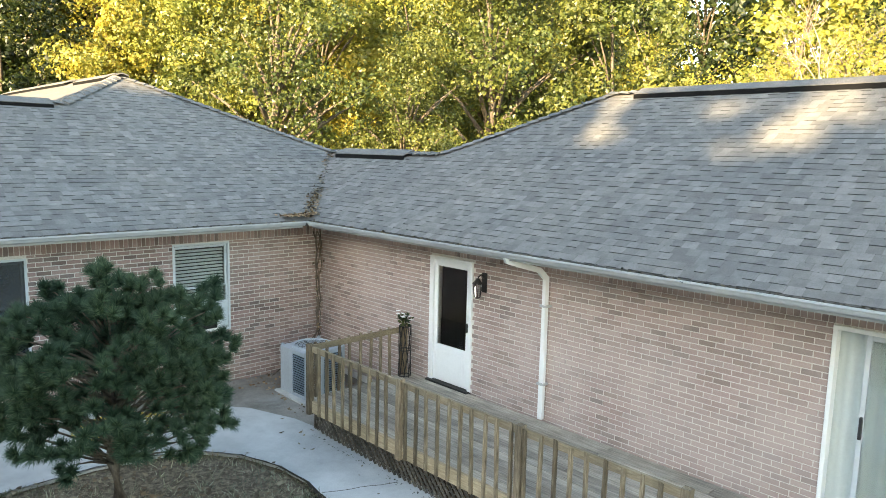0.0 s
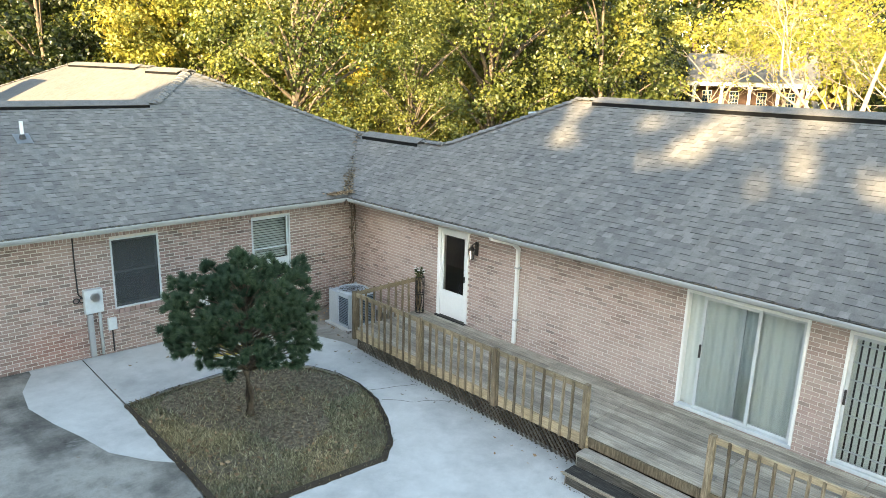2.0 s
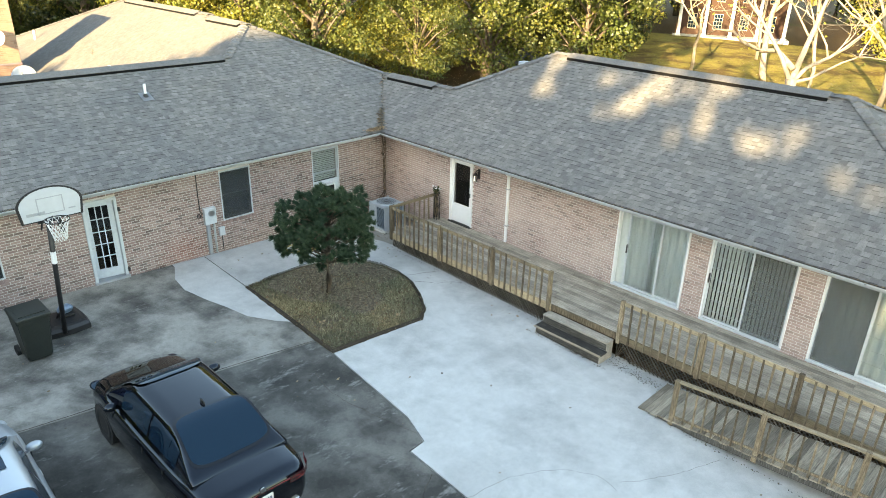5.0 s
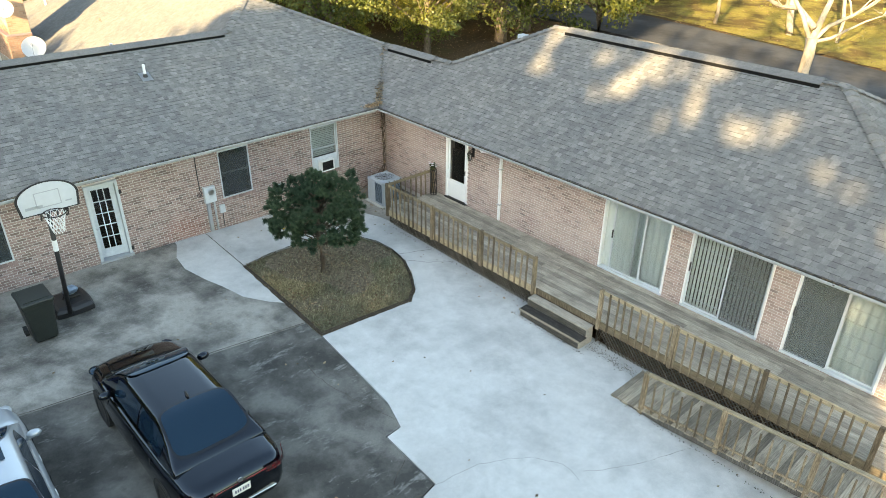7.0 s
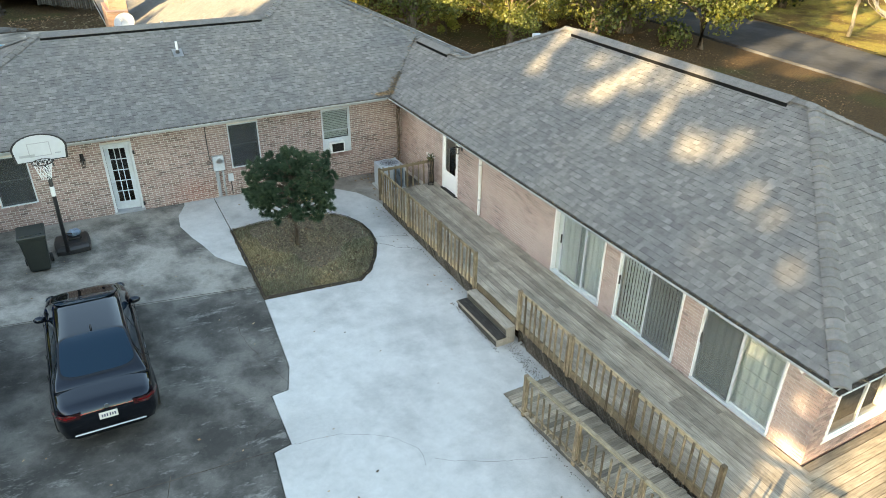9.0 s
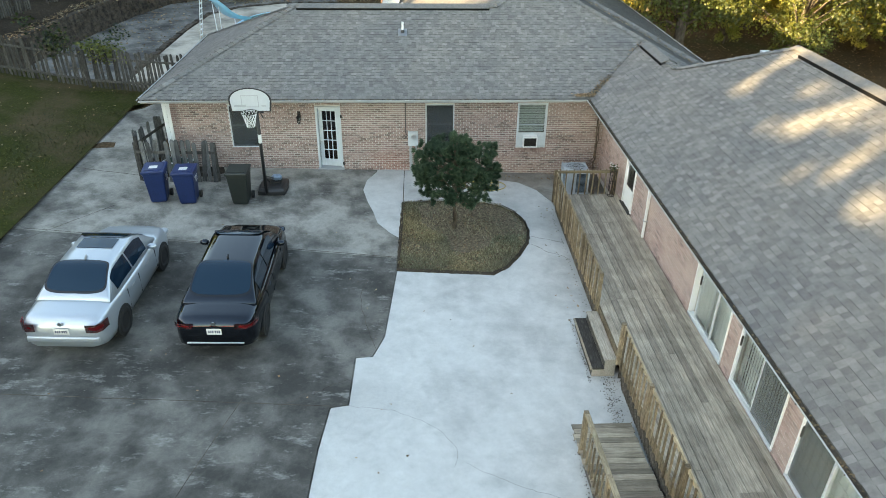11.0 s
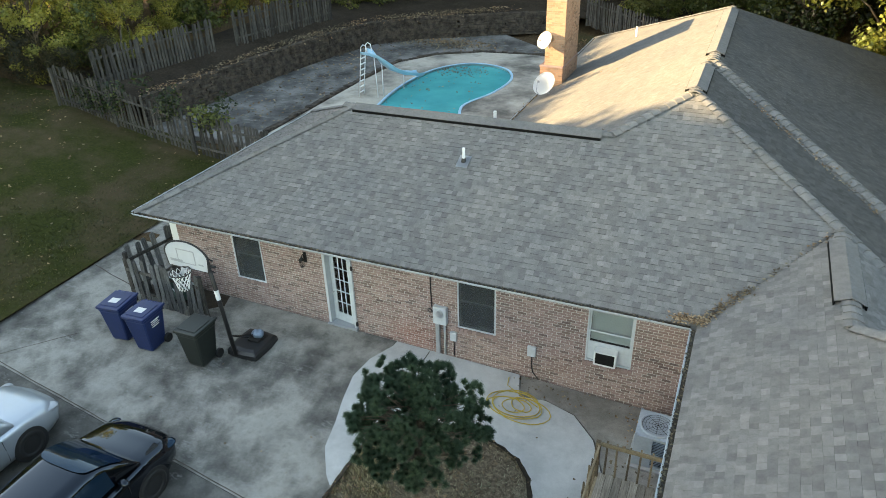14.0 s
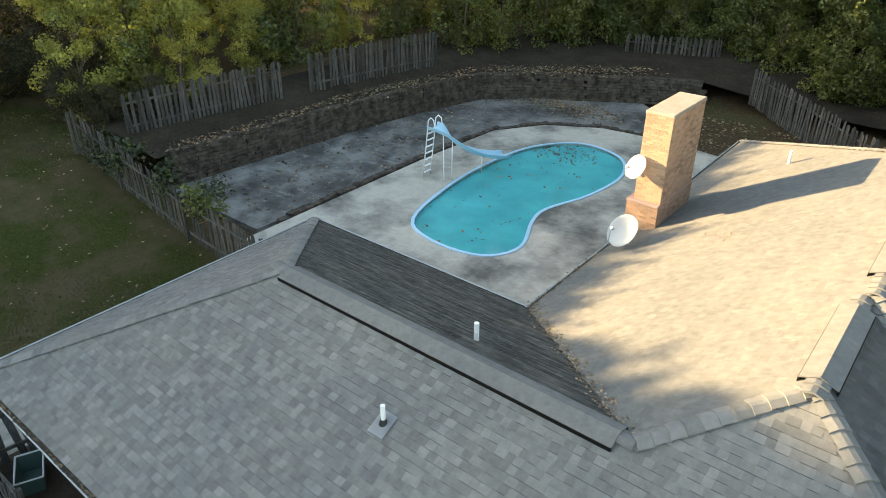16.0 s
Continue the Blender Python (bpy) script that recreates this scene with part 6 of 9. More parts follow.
def blades(name, parent_at, label, poly, count, mat, height, width, top, seed, category, bare=None):
    """Short grass blades inside an outline."""
    rng = random.Random(seed)
    xs, ys = [p[0] for p in poly], [p[1] for p in poly]
    verts, faces = [], []
    made = 0
    while made < count:
        x, y = rng.uniform(min(xs), max(xs)), rng.uniform(min(ys), max(ys))
        if not in_poly(x, y, poly):
            continue
        if noise.noise((x * 0.9, y * 0.9, 3.0)) < rng.uniform(-0.7, 0.35):
            continue
        if bare and math.hypot(x - bare[0], y - bare[1]) < bare[2] * (1 + 0.5 * noise.noise((x, y, 9.0))) and rng.random() < 0.86:
            continue
        made += 1
        b = Vector((x, y, top(x, y) - 0.01))
        h = height * rng.uniform(0.4, 1.3)
        l = Vector((rng.gauss(0, 0.8), rng.gauss(0, 0.8), 1)).normalized() * h
        w = Vector((rng.uniform(-1, 1), rng.uniform(-1, 1), 0)).normalized() * width
        n = len(verts)
        verts += [b - w, b + w, b + l]
        faces.append((n, n + 1, n + 2))
    part(name, raw(verts, faces), mat, None, label, kind="stuff", category=category)


blades("bed_grass", None, "dry tan and green grass in the planting bed", BED, 26000, STRAW, 0.11, 0.008, lambda x, y: court(x, y) - 0.03, 3, "grass", (3.0, 7.7, 1.75))
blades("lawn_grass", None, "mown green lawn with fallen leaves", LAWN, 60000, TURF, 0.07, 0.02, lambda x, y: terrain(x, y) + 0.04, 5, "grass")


def scatter(name, label, spots, size, mat, seed, category="leaves"):
    """Fallen leaves: spots are (x, y, z, spread, count)."""
    rng = random.Random(seed)
    verts, faces = [], []
    for fn, count in spots:
        for _ in range(count):
            p = Vector(fn(rng))
            q = Euler((rng.uniform(-0.5, 0.5), rng.uniform(-0.5, 0.5), rng.uniform(0, 6.3))).to_matrix()
            s = size * rng.uniform(0.6, 1.5)
            n = len(verts)
            for a, b, c in ((-0.5, 0, 0.12), (0, -0.34, 0), (0.5, 0, 0.15), (0, 0.34, 0.02)):
                verts.append(p + q @ Vector((a * s, b * s, c * s)))
            faces.append((n, n + 1, n + 2, n + 3))
    part(name, raw(verts, faces), mat, None, label, kind="stuff", category=category)


def on_court(x0, x1, y0, y1):
    return lambda r: (lambda x, y: (x, y, court(x, y) + 0.014))(r.uniform(x0, x1), r.uniform(y0, y1))


def along(p, q, spread, lift):
    p, q = Vector(p), Vector(q)
    def f(r):
        t = r.random()
        return p.lerp(q, t) + Vector((r.gauss(0, spread), r.gauss(0, spread), lift + abs(r.gauss(0, 0.012))))
    return f


def bed_spot(r):
    while True:
        x, y = r.uniform(0.7, 4.4), r.uniform(4.7, 8.8)
        if in_poly(x, y, BED):
            return (x, y, court(x, y) + 0.01 + 0.03 * r.random())


def lawn_spot(r):
    while True:
        x, y = r.uniform(-30, -10.6), r.uniform(0, 19)
        if in_poly(x, y, LAWN):
            return (x, y, terrain(x, y) + 0.10)


scatter("court_leaves", "brown leaves scattered over the concrete", [(on_court(-0.2, 5.4, -4, 4.6), 14), (on_court(0.8, 5.4, 9.0, 10.4), 10), (on_court(5.6, 7.4, 8.7, 11.0), 150), (on_court(4.7, 5.45, 2.6, 9), 26), (on_court(-9, -0.3, -4, 11), 36), (on_court(3.0, 7.4, 10.5, 11.05), 90), (bed_spot, 260)], 0.06, DRYLEAF, 12)
def bed_top(r):
    x, y, z = bed_spot(r)
    return (x, y, court(x, y) + 0.07 + 0.03 * r.random())


scatter("bed_leaves", "pale straw and curled leaves on the planting bed", [(bed_top, 420)], 0.065, DRYLEAF, 19)


def soil_rim():
    """Uneven dark soil edge along the planting bed."""
    rng = random.Random(29)
    pts = []
    for (xa, ya), (xb, yb) in zip(BED, BED[1:] + BED[:1]):
        n = max(1, int(math.hypot(xb - xa, yb - ya) / 0.12))
        pts += [(xa + (xb - xa) * i / n, ya + (yb - ya) * i / n) for i in range(n)]
    cx, cy = sum(p[0] for p in pts) / len(pts), sum(p[1] for p in pts) / len(pts)
    verts, faces = [], []
    for x, y in pts:
        d = math.hypot(x - cx, y - cy)
        ux, uy = (x - cx) / d, (y - cy) / d
        out, inn = rng.uniform(0.004, 0.045), 0.07
        for k, h in ((out, 0.0065), (0.0, 0.022), (-inn, 0.05)):
            verts.append(Vector((x + ux * k, y + uy * k, court(x, y) + h)))
    m = len(pts)
    for i in range(m):
        j = (i + 1) % m
        for k in (0, 1):
            faces.append((3 * i + k, 3 * j + k, 3 * j + k + 1, 3 * i + k + 1))
    part("bed_edge", raw(verts, faces), SOIL, None, "dark crumbly soil edge round the planting bed", kind="structure", category="edge")


soil_rim()
scatter("roof_leaves", "dry leaves piled in the roof valleys and gutters", [
    (along((6.74, 10.43, EAVE + 0.02), (7.6, 11.4, EAVE + 0.47), 0.07, 0.03), 260),
    (along((6.3, 10.5, EAVE + 0.03), (6.95, 10.55, EAVE + 0.05), 0.09, 0.05), 260),
    (along((7.6, 11.4, EAVE + 0.47), (9.0, 13.0, EAVE + 1.2), 0.05, 0.03), 60),
    (along((-0.3, 19.2, EAVE + 0.02), (4.0, 14.85, EAVE + 2.0), 0.10, 0.03), 420),
    (along((-0.3, 19.3, EAVE + 0.0), (-0.3, 24.0, EAVE + 0.0), 0.05, 0.01), 200),
    (along((11.6, 13.25, EAVE + 0.03), (7.0, 17.9, EAVE + 2.15), 0.09, 0.04), 520),
    (along((12.0, 13.3, EAVE), (12.0, 32.0, EAVE), 0.06, 0.01), 400),
    (along((2.5, 22.5, EAVE + SB * 2.8), (2.7, 22.8, EAVE + SB * 3.0), 0.15, 0.03), 14)], 0.06, DRYLEAF, 13)
scatter("gutter_leaves", "dark rotting leaves filling the gutters", [
    (along((-7.3, 10.39, EAVE - 0.03), (6.6, 10.39, EAVE - 0.03), 0.022, 0.010), 800),
    (along((6.70, -5.8, EAVE - 0.03), (6.70, 10.3, EAVE - 0.03), 0.022, 0.010), 950),
    (along((6.7, -5.98, EAVE - 0.03), (15.8, -5.98, EAVE - 0.03), 0.022, 0.010), 420)], 0.055, DARKLEAF, 23)
scatter("deck_debris", "dark leaf debris along the foot of the deck", [
    (along((5.36, 2.6, court(5.4, 5) + 0.0), (5.36, 8.6, court(5.4, 8.6) + 0.0), 0.022, 0.010), 110),
    (along((5.2, -0.9, court(5.2, -0.2)), (5.3, 0.7, court(5.3, 0.7)), 0.10, 0.010), 300),
    (along((4.9, 0.45, court(4.9, 0.4)), (4.9, 2.7, court(4.9, 2.6)), 0.022, 0.010), 120),
    (along((4.22, -6.5, court(4.2, -6.5)), (4.22, -1.0, court(4.2, -1.0)), 0.03, 0.010), 200)], 0.028, DARKLEAF, 47)
scatter("lawn_leaves", "pale fallen leaves on the lawn", [(lawn_spot, 900)], 0.10, DRYLEAF, 14)


def joint_line(pts, width, label, lift=0.0045):
    """A narrow dark joint or crack in the paving."""
    verts, faces = [], []
    for i, (x, y) in enumerate(pts):
        a, b = Vector(pts[max(0, i - 1)]), Vector(pts[min(len(pts) - 1, i + 1)])
        d = (b - a).normalized()
        n = Vector((-d.y, d.x)) * width / 2
        for s in (1, -1):
            px, py = x + n.x * s, y + n.y * s
            verts.append((px, py, court(px, py) + lift))
    for i in range(len(pts) - 1):
        faces.append((2 * i, 2 * i + 1, 2 * i + 3, 2 * i + 2))
    me = raw(verts, faces)
    if me.polygons[0].normal.z < 0:
        me.flip_normals()
    part("paving_joint", me, STONE, None, label, kind="structure", category="joint")


def wander(p, q, n, amp, seed):
    rng = random.Random(seed)
    p, q = Vector(p), Vector(q)
    nn = Vector((-(q - p).y, (q - p).x)).normalized()
    w = 0.0
    out = []
    for i in range(n + 1):
        w = w * 0.7 + rng.gauss(0, amp)
        out.append(tuple(p.lerp(q, i / n) + nn * w * math.sin(math.pi * i / n) ** 0.5))
    return out


joint_line(wander((-9.9, 6.75), (0.60, 5.45), 30, 0.008, 1), 0.022, "dark joint across the driveway", 0.003)
joint_line(wander((-10.0, 0.22), (-0.58, -0.26), 30, 0.006, 2), 0.02, "dark joint across the driveway", 0.003)
joint_line(wander((-7.9, 8.2), (-10.1, 5.6), 12, 0.01, 3), 0.02, "dark joint near the lawn", 0.003)
joint_line(wander((-10.1, 10.8), (-7.9, 10.3), 8, 0.01, 13), 0.03, "dark joint beside the picket fence", 0.003)
joint_line(wander((-2.41, -0.05), (-4.6, -8), 20, 0.01, 4), 0.014, "straight joint in the driveway", 0.003)
joint_line(wander((0.75, 6.6), (0.79, 11.0), 10, 0.002, 5), 0.022, "joint between walkway and patio", 0.0065)
joint_line(wander((4.5, 6.7), (5.42, 6.35), 8, 0.01, 6), 0.014, "fine joint in the pale slab", 0.0065)
joint_line(wander((4.45, 6.25), (5.42, 5.4), 10, 0.05, 7), 0.012, "crack in the pale slab", 0.0065)


def crack(pts, width, seed, label, lift):
    """A fine crack through pts, ragged in the small."""
    out = []
    for k, (p, q) in enumerate(zip(pts, pts[1:])):
        out += wander(p, q, 7, 0.010, seed + k)[:-1]
    joint_line(out + [pts[-1]], width, label, lift)


crack([(-0.31, -0.25), (0.14, -0.29), (0.64, -0.37), (1.26, -0.66), (1.68, -1.02), (1.91, -1.39), (1.84, -1.82)], 0.0045, 80, "fine crack wandering over the pale slab", 0.0065)
crack([(2.08, -1.75), (2.45, -1.99), (2.93, -2.25), (3.44, -2.44), (4.05, -2.67)], 0.0045, 90, "fine crack near the ramp", 0.0065)
crack([(-0.1, 4.36), (-0.24, 3.63), (-0.17, 3.01), (-0.02, 2.4), (0.26, 1.47)], 0.009, 100, "curved crack in the dark driveway", 0.003)
joint_line(wander((-0.3, 0.55), (-1.6, -0.25), 14, 0.05, 15), 0.010, "crack in the dark driveway", 0.003)


# ---- cars ----
def loft(sections, cap=True):
    bm = bmesh.new()
    rings = [[bm.verts.new(p) for p in s] for s in sections]
    n = len(rings[0])
    for u, v in zip(rings, rings[1:]):
        for k in range(n):
            bm.faces.new((u[k], u[(k + 1) % n], v[(k + 1) % n], v[k]))
    if cap:
        bm.faces.new(rings[0][::-1])
        bm.faces.new(rings[-1])
    return bm


def interp(table, y):
    for (a, p), (b, q) in zip(table, table[1:]):
        if a <= y <= b:
            t = (y - a) / (b - a)
            t = t * t * (3 - 2 * t) * 0.4 + t * 0.6
            return p + (q - p) * t
    return table[0][1] if y < table[0][0] else table[-1][1]


def patch(c00, c10, c11, c01, mat_thick=0.006, n=6, bulge=0.0):
    """A slightly bowed glass panel between four corners."""
    c00, c10, c11, c01 = (Vector(c) for c in (c00, c10, c11, c01))
    nrm = (c10 - c00).cross(c01 - c00).normalized()
    bm = bmesh.new()
    g = [[bm.verts.new(c00.lerp(c10, i / n).lerp(c01.lerp(c11, i / n), j / n) + nrm * bulge * (1 - (2 * i / n - 1) ** 2) * (1 - 0.6 * (2 * j / n - 1) ** 2)) for i in range(n + 1)] for j in range(n + 1)]
    for j in range(n):
        for i in range(n):
            bm.faces.new((g[j][i], g[j][i + 1], g[j + 1][i + 1], g[j + 1][i]))
    bmesh.ops.solidify(bm, geom=bm.faces[:], thickness=mat_thick)
    return bm


def make_car(name, at, turn, label, paint, P):
    car = thing(name, at, label, "car", "parked cars")
    car.matrix_world = pose(at[0], at[1], at[2], 1.41, 1.59, turn) @ Matrix.Diagonal((1.02, P.get("stretch", 1.0), 1.02, 1))
    L2 = P["L"] / 2
    ys = [-L2 + P["L"] * i / 46 for i in range(47)]
    secs = []
    for y in ys:
        w, zt, zb = interp(P["width"], y), interp(P["top"], y), interp(P["low"], y)
        sh = interp(P["shoulder"], y)
        half = [(0.0, zb), (w * 0.80, zb), (w * 0.95, zb + 0.06), (w * 0.995, zb + 0.20), (w * 1.0, zb + (zt - zb) * 0.52), (w * 0.985, zb + (zt - zb) * 0.74), (w * 0.955, zt - sh * 0.9), (w * 0.90, zt - sh * 0.35), (w * 0.78, zt - sh * 0.1), (w * 0.5, zt + 0.012), (0.0, zt + 0.018)]
        ring = [(x, y, z) for x, z in half] + [(-x, y, z) for x, z in half[-2:0:-1]]
        secs.append(ring)
    part("body", loft(secs), paint, car, smooth=True)
    # cabin
    y0, y1, y2, y3 = P["cabin"]
    zr, wb, wr = P["roof"], P["belt_w"], P["roof_w"]
    csec = []
    N = 28
    for i in range(N + 1):
        y = y0 + (y3 - y0) * i / N
        if y < y1:
            t = (y - y0) / (y1 - y0)
            h = math.sin(t * math.pi / 2) ** P.get("rear_pow", 0.95)
        elif y > y2:
            t = (y3 - y) / (y3 - y2)
            h = math.sin(t * math.pi / 2) ** 0.95
        else:
            h = 1.0
        crown = 0.015 * (1 - ((y - (y1 + y2) / 2) / (y2 - y1)) ** 2)
        zb = interp(P["top"], y) - 0.04
        zt = zb + 0.05 + (zr + crown - zb - 0.05) * max(h, 0.02)
        e = (zt - zb) / (zr - zb)
        wt = wb + (wr - wb) * min(1, e)
        half = [(wb, zb), (wb - (wb - wt) * 0.5, zb + (zt - zb) * 0.5), (wt + 0.02, zt - 0.07 * e), (wt - 0.04, zt - 0.018 * e), (wt * 0.6, zt + 0.008 * e), (0.0, zt + 0.014 * e)]
        csec.append([(x, y, z) for x, z in half] + [(-x, y, z) for x, z in half[-2::-1]])
    part("cabin", loft(csec), paint, car, "painted roof and pillars", smooth=True)

    def cab(y, side, f):
        """A point of the cabin's side: f from the belt (0) to the roof edge (1)."""
        i = min(N - 1, max(0, int((y - y0) / (y3 - y0) * N)))
        t = (y - y0) / (y3 - y0) * N - i
        def at_f(sec):
            a, b, c = Vector(sec[0]), Vector(sec[1]), Vector(sec[2])
            return a.lerp(b, f * 2) if f < 0.5 else b.lerp(c, f * 2 - 1)
        p = at_f(csec[i]).lerp(at_f(csec[i + 1]), t)
        p.x *= side
        p.x += 0.006 * side
        return p

    def over(y, x, up=0.006):
        i = min(N - 1, max(0, int((y - y0) / (y3 - y0) * N)))
        t = (y - y0) / (y3 - y0) * N - i
        z = max(csec[i][5][2] + (csec[i + 1][5][2] - csec[i][5][2]) * t, 0)
        return Vector((x, y, z + up - 0.02 * abs(x)))

    def glass_strip(name, ya, yb, wa, wbb, lab, lift=0.016, mat=CARGLASS):
        bm = bmesh.new()
        n, m = 18, 8
        g = []
        for j in range(n + 1):
            u = 0.5 - 0.5 * math.cos(math.pi * j / n)
            round_off = (1 - 0.985 * abs(2 * u - 1) ** 7) ** 0.30
            g.append([bm.verts.new(over(ya + (yb - ya) * u, (-1 + 2 * i / m) * (wa + (wbb - wa) * u) * round_off, lift)) for i in range(m + 1)])
        for j in range(n):
            for i in range(m):
                bm.faces.new((g[j][i], g[j][i + 1], g[j + 1][i + 1], g[j + 1][i]))
        part(name, bm, mat, car, lab, smooth=True)

    glass_strip("rear_window_seal", y0 + 0.11, y1 + 0.05, wb - 0.11, wr - 0.01, "black border of the rear window", 0.011, FRIT)
    glass_strip("rear_window", y0 + 0.15, y1 + 0.01, wb - 0.15, wr - 0.05, "dark rear window with a sky-blue reflection tint")
    glass_strip("windscreen", y2 - 0.02, y3 - 0.10, wr - 0.05, wb - 0.13, "dark windscreen")
    for side in (1, -1):
        for a, b in P["side_windows"]:
            bm = bmesh.new()
            n = 7
            rows = []
            for i in range(n + 1):
                y = a + (b - a) * i / n
                lo, hi = cab(y, side, 0.16), cab(y, side, 0.93)
                rows.append((bm.verts.new(lo), bm.verts.new(lo.lerp(hi, 0.5) + Vector((0.008 * side, 0, 0))), bm.verts.new(hi)))
            for u, v in zip(rows, rows[1:]):
                bm.faces.new((u[0], v[0], v[1], u[1]))
                bm.faces.new((u[1], v[1], v[2], u[2]))
            part("side_window", bm, CARGLASS, car, "dark side window", smooth=True)
        # mirror
        mi = bmesh.new()
        ym = y3 - 0.52
        base = cab(ym, side, 0.12)
        bmesh.ops.create_uvsphere(mi, u_segments=12, v_segments=8, radius=1, matrix=Matrix.Translation((base.x + 0.13 * side, ym + 0.02, base.z + 0.05)) @ Matrix.Diagonal((0.12, 0.075, 0.075, 1)))
        rod(mi, base, (base.x + 0.10 * side, ym, base.z + 0.03), 0.025)
        part("wing_mirror", mi, paint, car, smooth=True)
        for yh in P["handles"]:
            w = interp(P["width"], yh)
            zt = interp(P["top"], yh)
            part("door_handle", bmbox((side * (w * 0.965) - 0.012, yh - 0.09, zt - 0.20), (side * (w * 0.965) + 0.022, yh + 0.09, zt - 0.165), 0.01), STEEL if P["bright"] else paint, car)
        for yd in P["seams"]:
            w = interp(P["width"], yd)
            part("door_seam", bmbox((side * w * 0.985 - 0.004, yd - 0.004, 0.34), (side * w * 0.985 + 0.012, yd + 0.004, interp(P["top"], yd) - 0.09)), RUBBER, car)
        # lamps
        yb = -L2
        tl = bmesh.new()
        z = P["tail_z"]
        w0 = interp(P["width"], yb)
        pts = [(P["tail_w"], yb - 0.015), (0.5 * (P["tail_w"] + w0), yb - 0.015), (w0 + 0.012, yb - 0.008), (interp(P["width"], yb + 0.09) + 0.012, yb + 0.09), (interp(P["width"], yb + 0.30) + 0.012, yb + 0.30)]
        pts = [(side * x, y) for x, y in pts]
        rows = [[tl.verts.new((x + 0.012 * side, y - 0.012, zz)) for x, y in pts] for zz in (z, z + P["tail_h"] * 0.55, z + P["tail_h"])]
        for r0, r1 in zip(rows, rows[1:]):
            for k in range(4):
                tl.faces.new((r0[k], r0[k + 1], r1[k + 1], r1[k]))
        bmesh.ops.solidify(tl, geom=tl.faces[:], thickness=0.02)
        part("tail_lamp", tl, REDGLASS, car, "red tail lamp", smooth=True)
        hl = bmesh.new()
        yy = L2 - 0.30
        w = interp(P["width"], yy)
        bmesh.ops.create_uvsphere(hl, u_segments=12, v_segments=8, radius=1, matrix=Matrix.Translation((side * w * 0.83, yy, interp(P["top"], yy) - 0.13)) @ Matrix.Rotation(-0.5 * side, 4, "Z") @ Matrix.Diagonal((0.15, 0.20, 0.06, 1)))
        part("headlamp", hl, GREY if P["bright"] else CARGLASS, car, "clear headlamp" if P["bright"] else "dark headlamp", smooth=True)
        # wheels
        for yw in P["wheels"]:
            w = interp(P["width"], yw)
            arch = bmesh.new()
            rod(arch, (side * (w - 0.20), yw, 0.33), (side * (w + 0.004), yw, 0.33), 0.375, sides=28)
            part("wheel_arch", arch, RUBBER, car, "dark wheel arch")
            wheel = bmesh.new()
            prof = [(0.19, -0.10), (0.28, -0.108), (0.315, -0.09), (0.325, -0.05), (0.325, 0.05), (0.315, 0.09), (0.28, 0.108), (0.19, 0.10)]
            rings = []
            for k in range(28):
                a = math.tau * k / 28
                rings.append([wheel.verts.new((side * (w - 0.09) + d, yw + r * math.cos(a), 0.325 + r * math.sin(a))) for r, d in prof])
            for k in range(28):
                u, v = rings[k], rings[(k + 1) % 28]
                for j in range(len(prof)):
                    wheel.faces.new((u[j], u[(j + 1) % len(prof)], v[(j + 1) % len(prof)], v[j]))
            tyre = part("tyre", wheel, RUBBER, car, "black tyre", smooth=True)
            rim = bmesh.new()
            rod(rim, (side * (w - 0.10), yw, 0.325), (side * (w - 0.02), yw, 0.325), 0.07, 0.05, 16)
            for k in range(P["spokes"]):
                a = math.tau * k / P["spokes"]
                m = Matrix.Translation((side * (w - 0.03), yw + 0.115 * math.cos(a), 0.325 + 0.115 * math.sin(a))) @ Matrix.Rotation(a, 4, "X") @ Matrix.Diagonal((0.025, 0.17, 0.05, 1))
                bmesh.ops.create_cube(rim, size=1, matrix=m)
            tube(rim, [(side * (w - 0.025), yw + 0.20 * math.cos(a), 0.325 + 0.20 * math.sin(a)) for a in [math.tau * k / 24 for k in range(25)]], 0.016, 6)
            part("rim", rim, STEEL if P["bright"] else GREY, tyre, "alloy rim")
    yb = -L2
    zp = P["plate_z"]
    pl = part("number_plate", bmbox((-0.155, yb + P["plate_in"] - 0.022, zp), (0.155, yb + P["plate_in"] - 0.008, zp + 0.15), 0.006), PLATE, car, "white number plate with plain dark bars")
    ink = bmesh.new()
    for k in range(6):
        xx = -0.115 + k * 0.04 + (0.012 if k > 2 else 0)
        box(ink, (xx, yb + P["plate_in"] - 0.026, zp + 0.045), (xx + 0.024, yb + P["plate_in"] - 0.021, zp + 0.105))
    part("plate_bars", ink, INK, pl)
    bp = bmesh.new()
    zb = interp(P["low"], yb + 0.06)
    box(bp, (-P["bump_w"], yb + P["bump_in"], P["bump_z"]), (P["bump_w"], yb + P["bump_in"] + 0.2, P["bump_z"] + P["bump_h"]), 0.03)
    # on the black sedan a steel band draws the light reflected under its plate
    part("rear_bumper_trim", bp, STEEL if not P["bright"] else paint, car, smooth=True)
    bd = bmesh.new()
    rod(bd, (0, yb + P["badge_in"], P["badge_z"]), (0, yb + P["badge_in"] - 0.015, P["badge_z"]), 0.045, sides=16)
    part("badge", bd, STEEL, car, "small round chrome badge")
    if P.get("strip"):
        part("light_strip", bmbox((-0.62, yb + P["tail_in"] - 0.03, P["tail_z"] + 0.03), (0.62, yb + P["tail_in"] + 0.05, P["tail_z"] + 0.065), 0.01), REDGLASS, car, "thin red strip between the tail lamps")
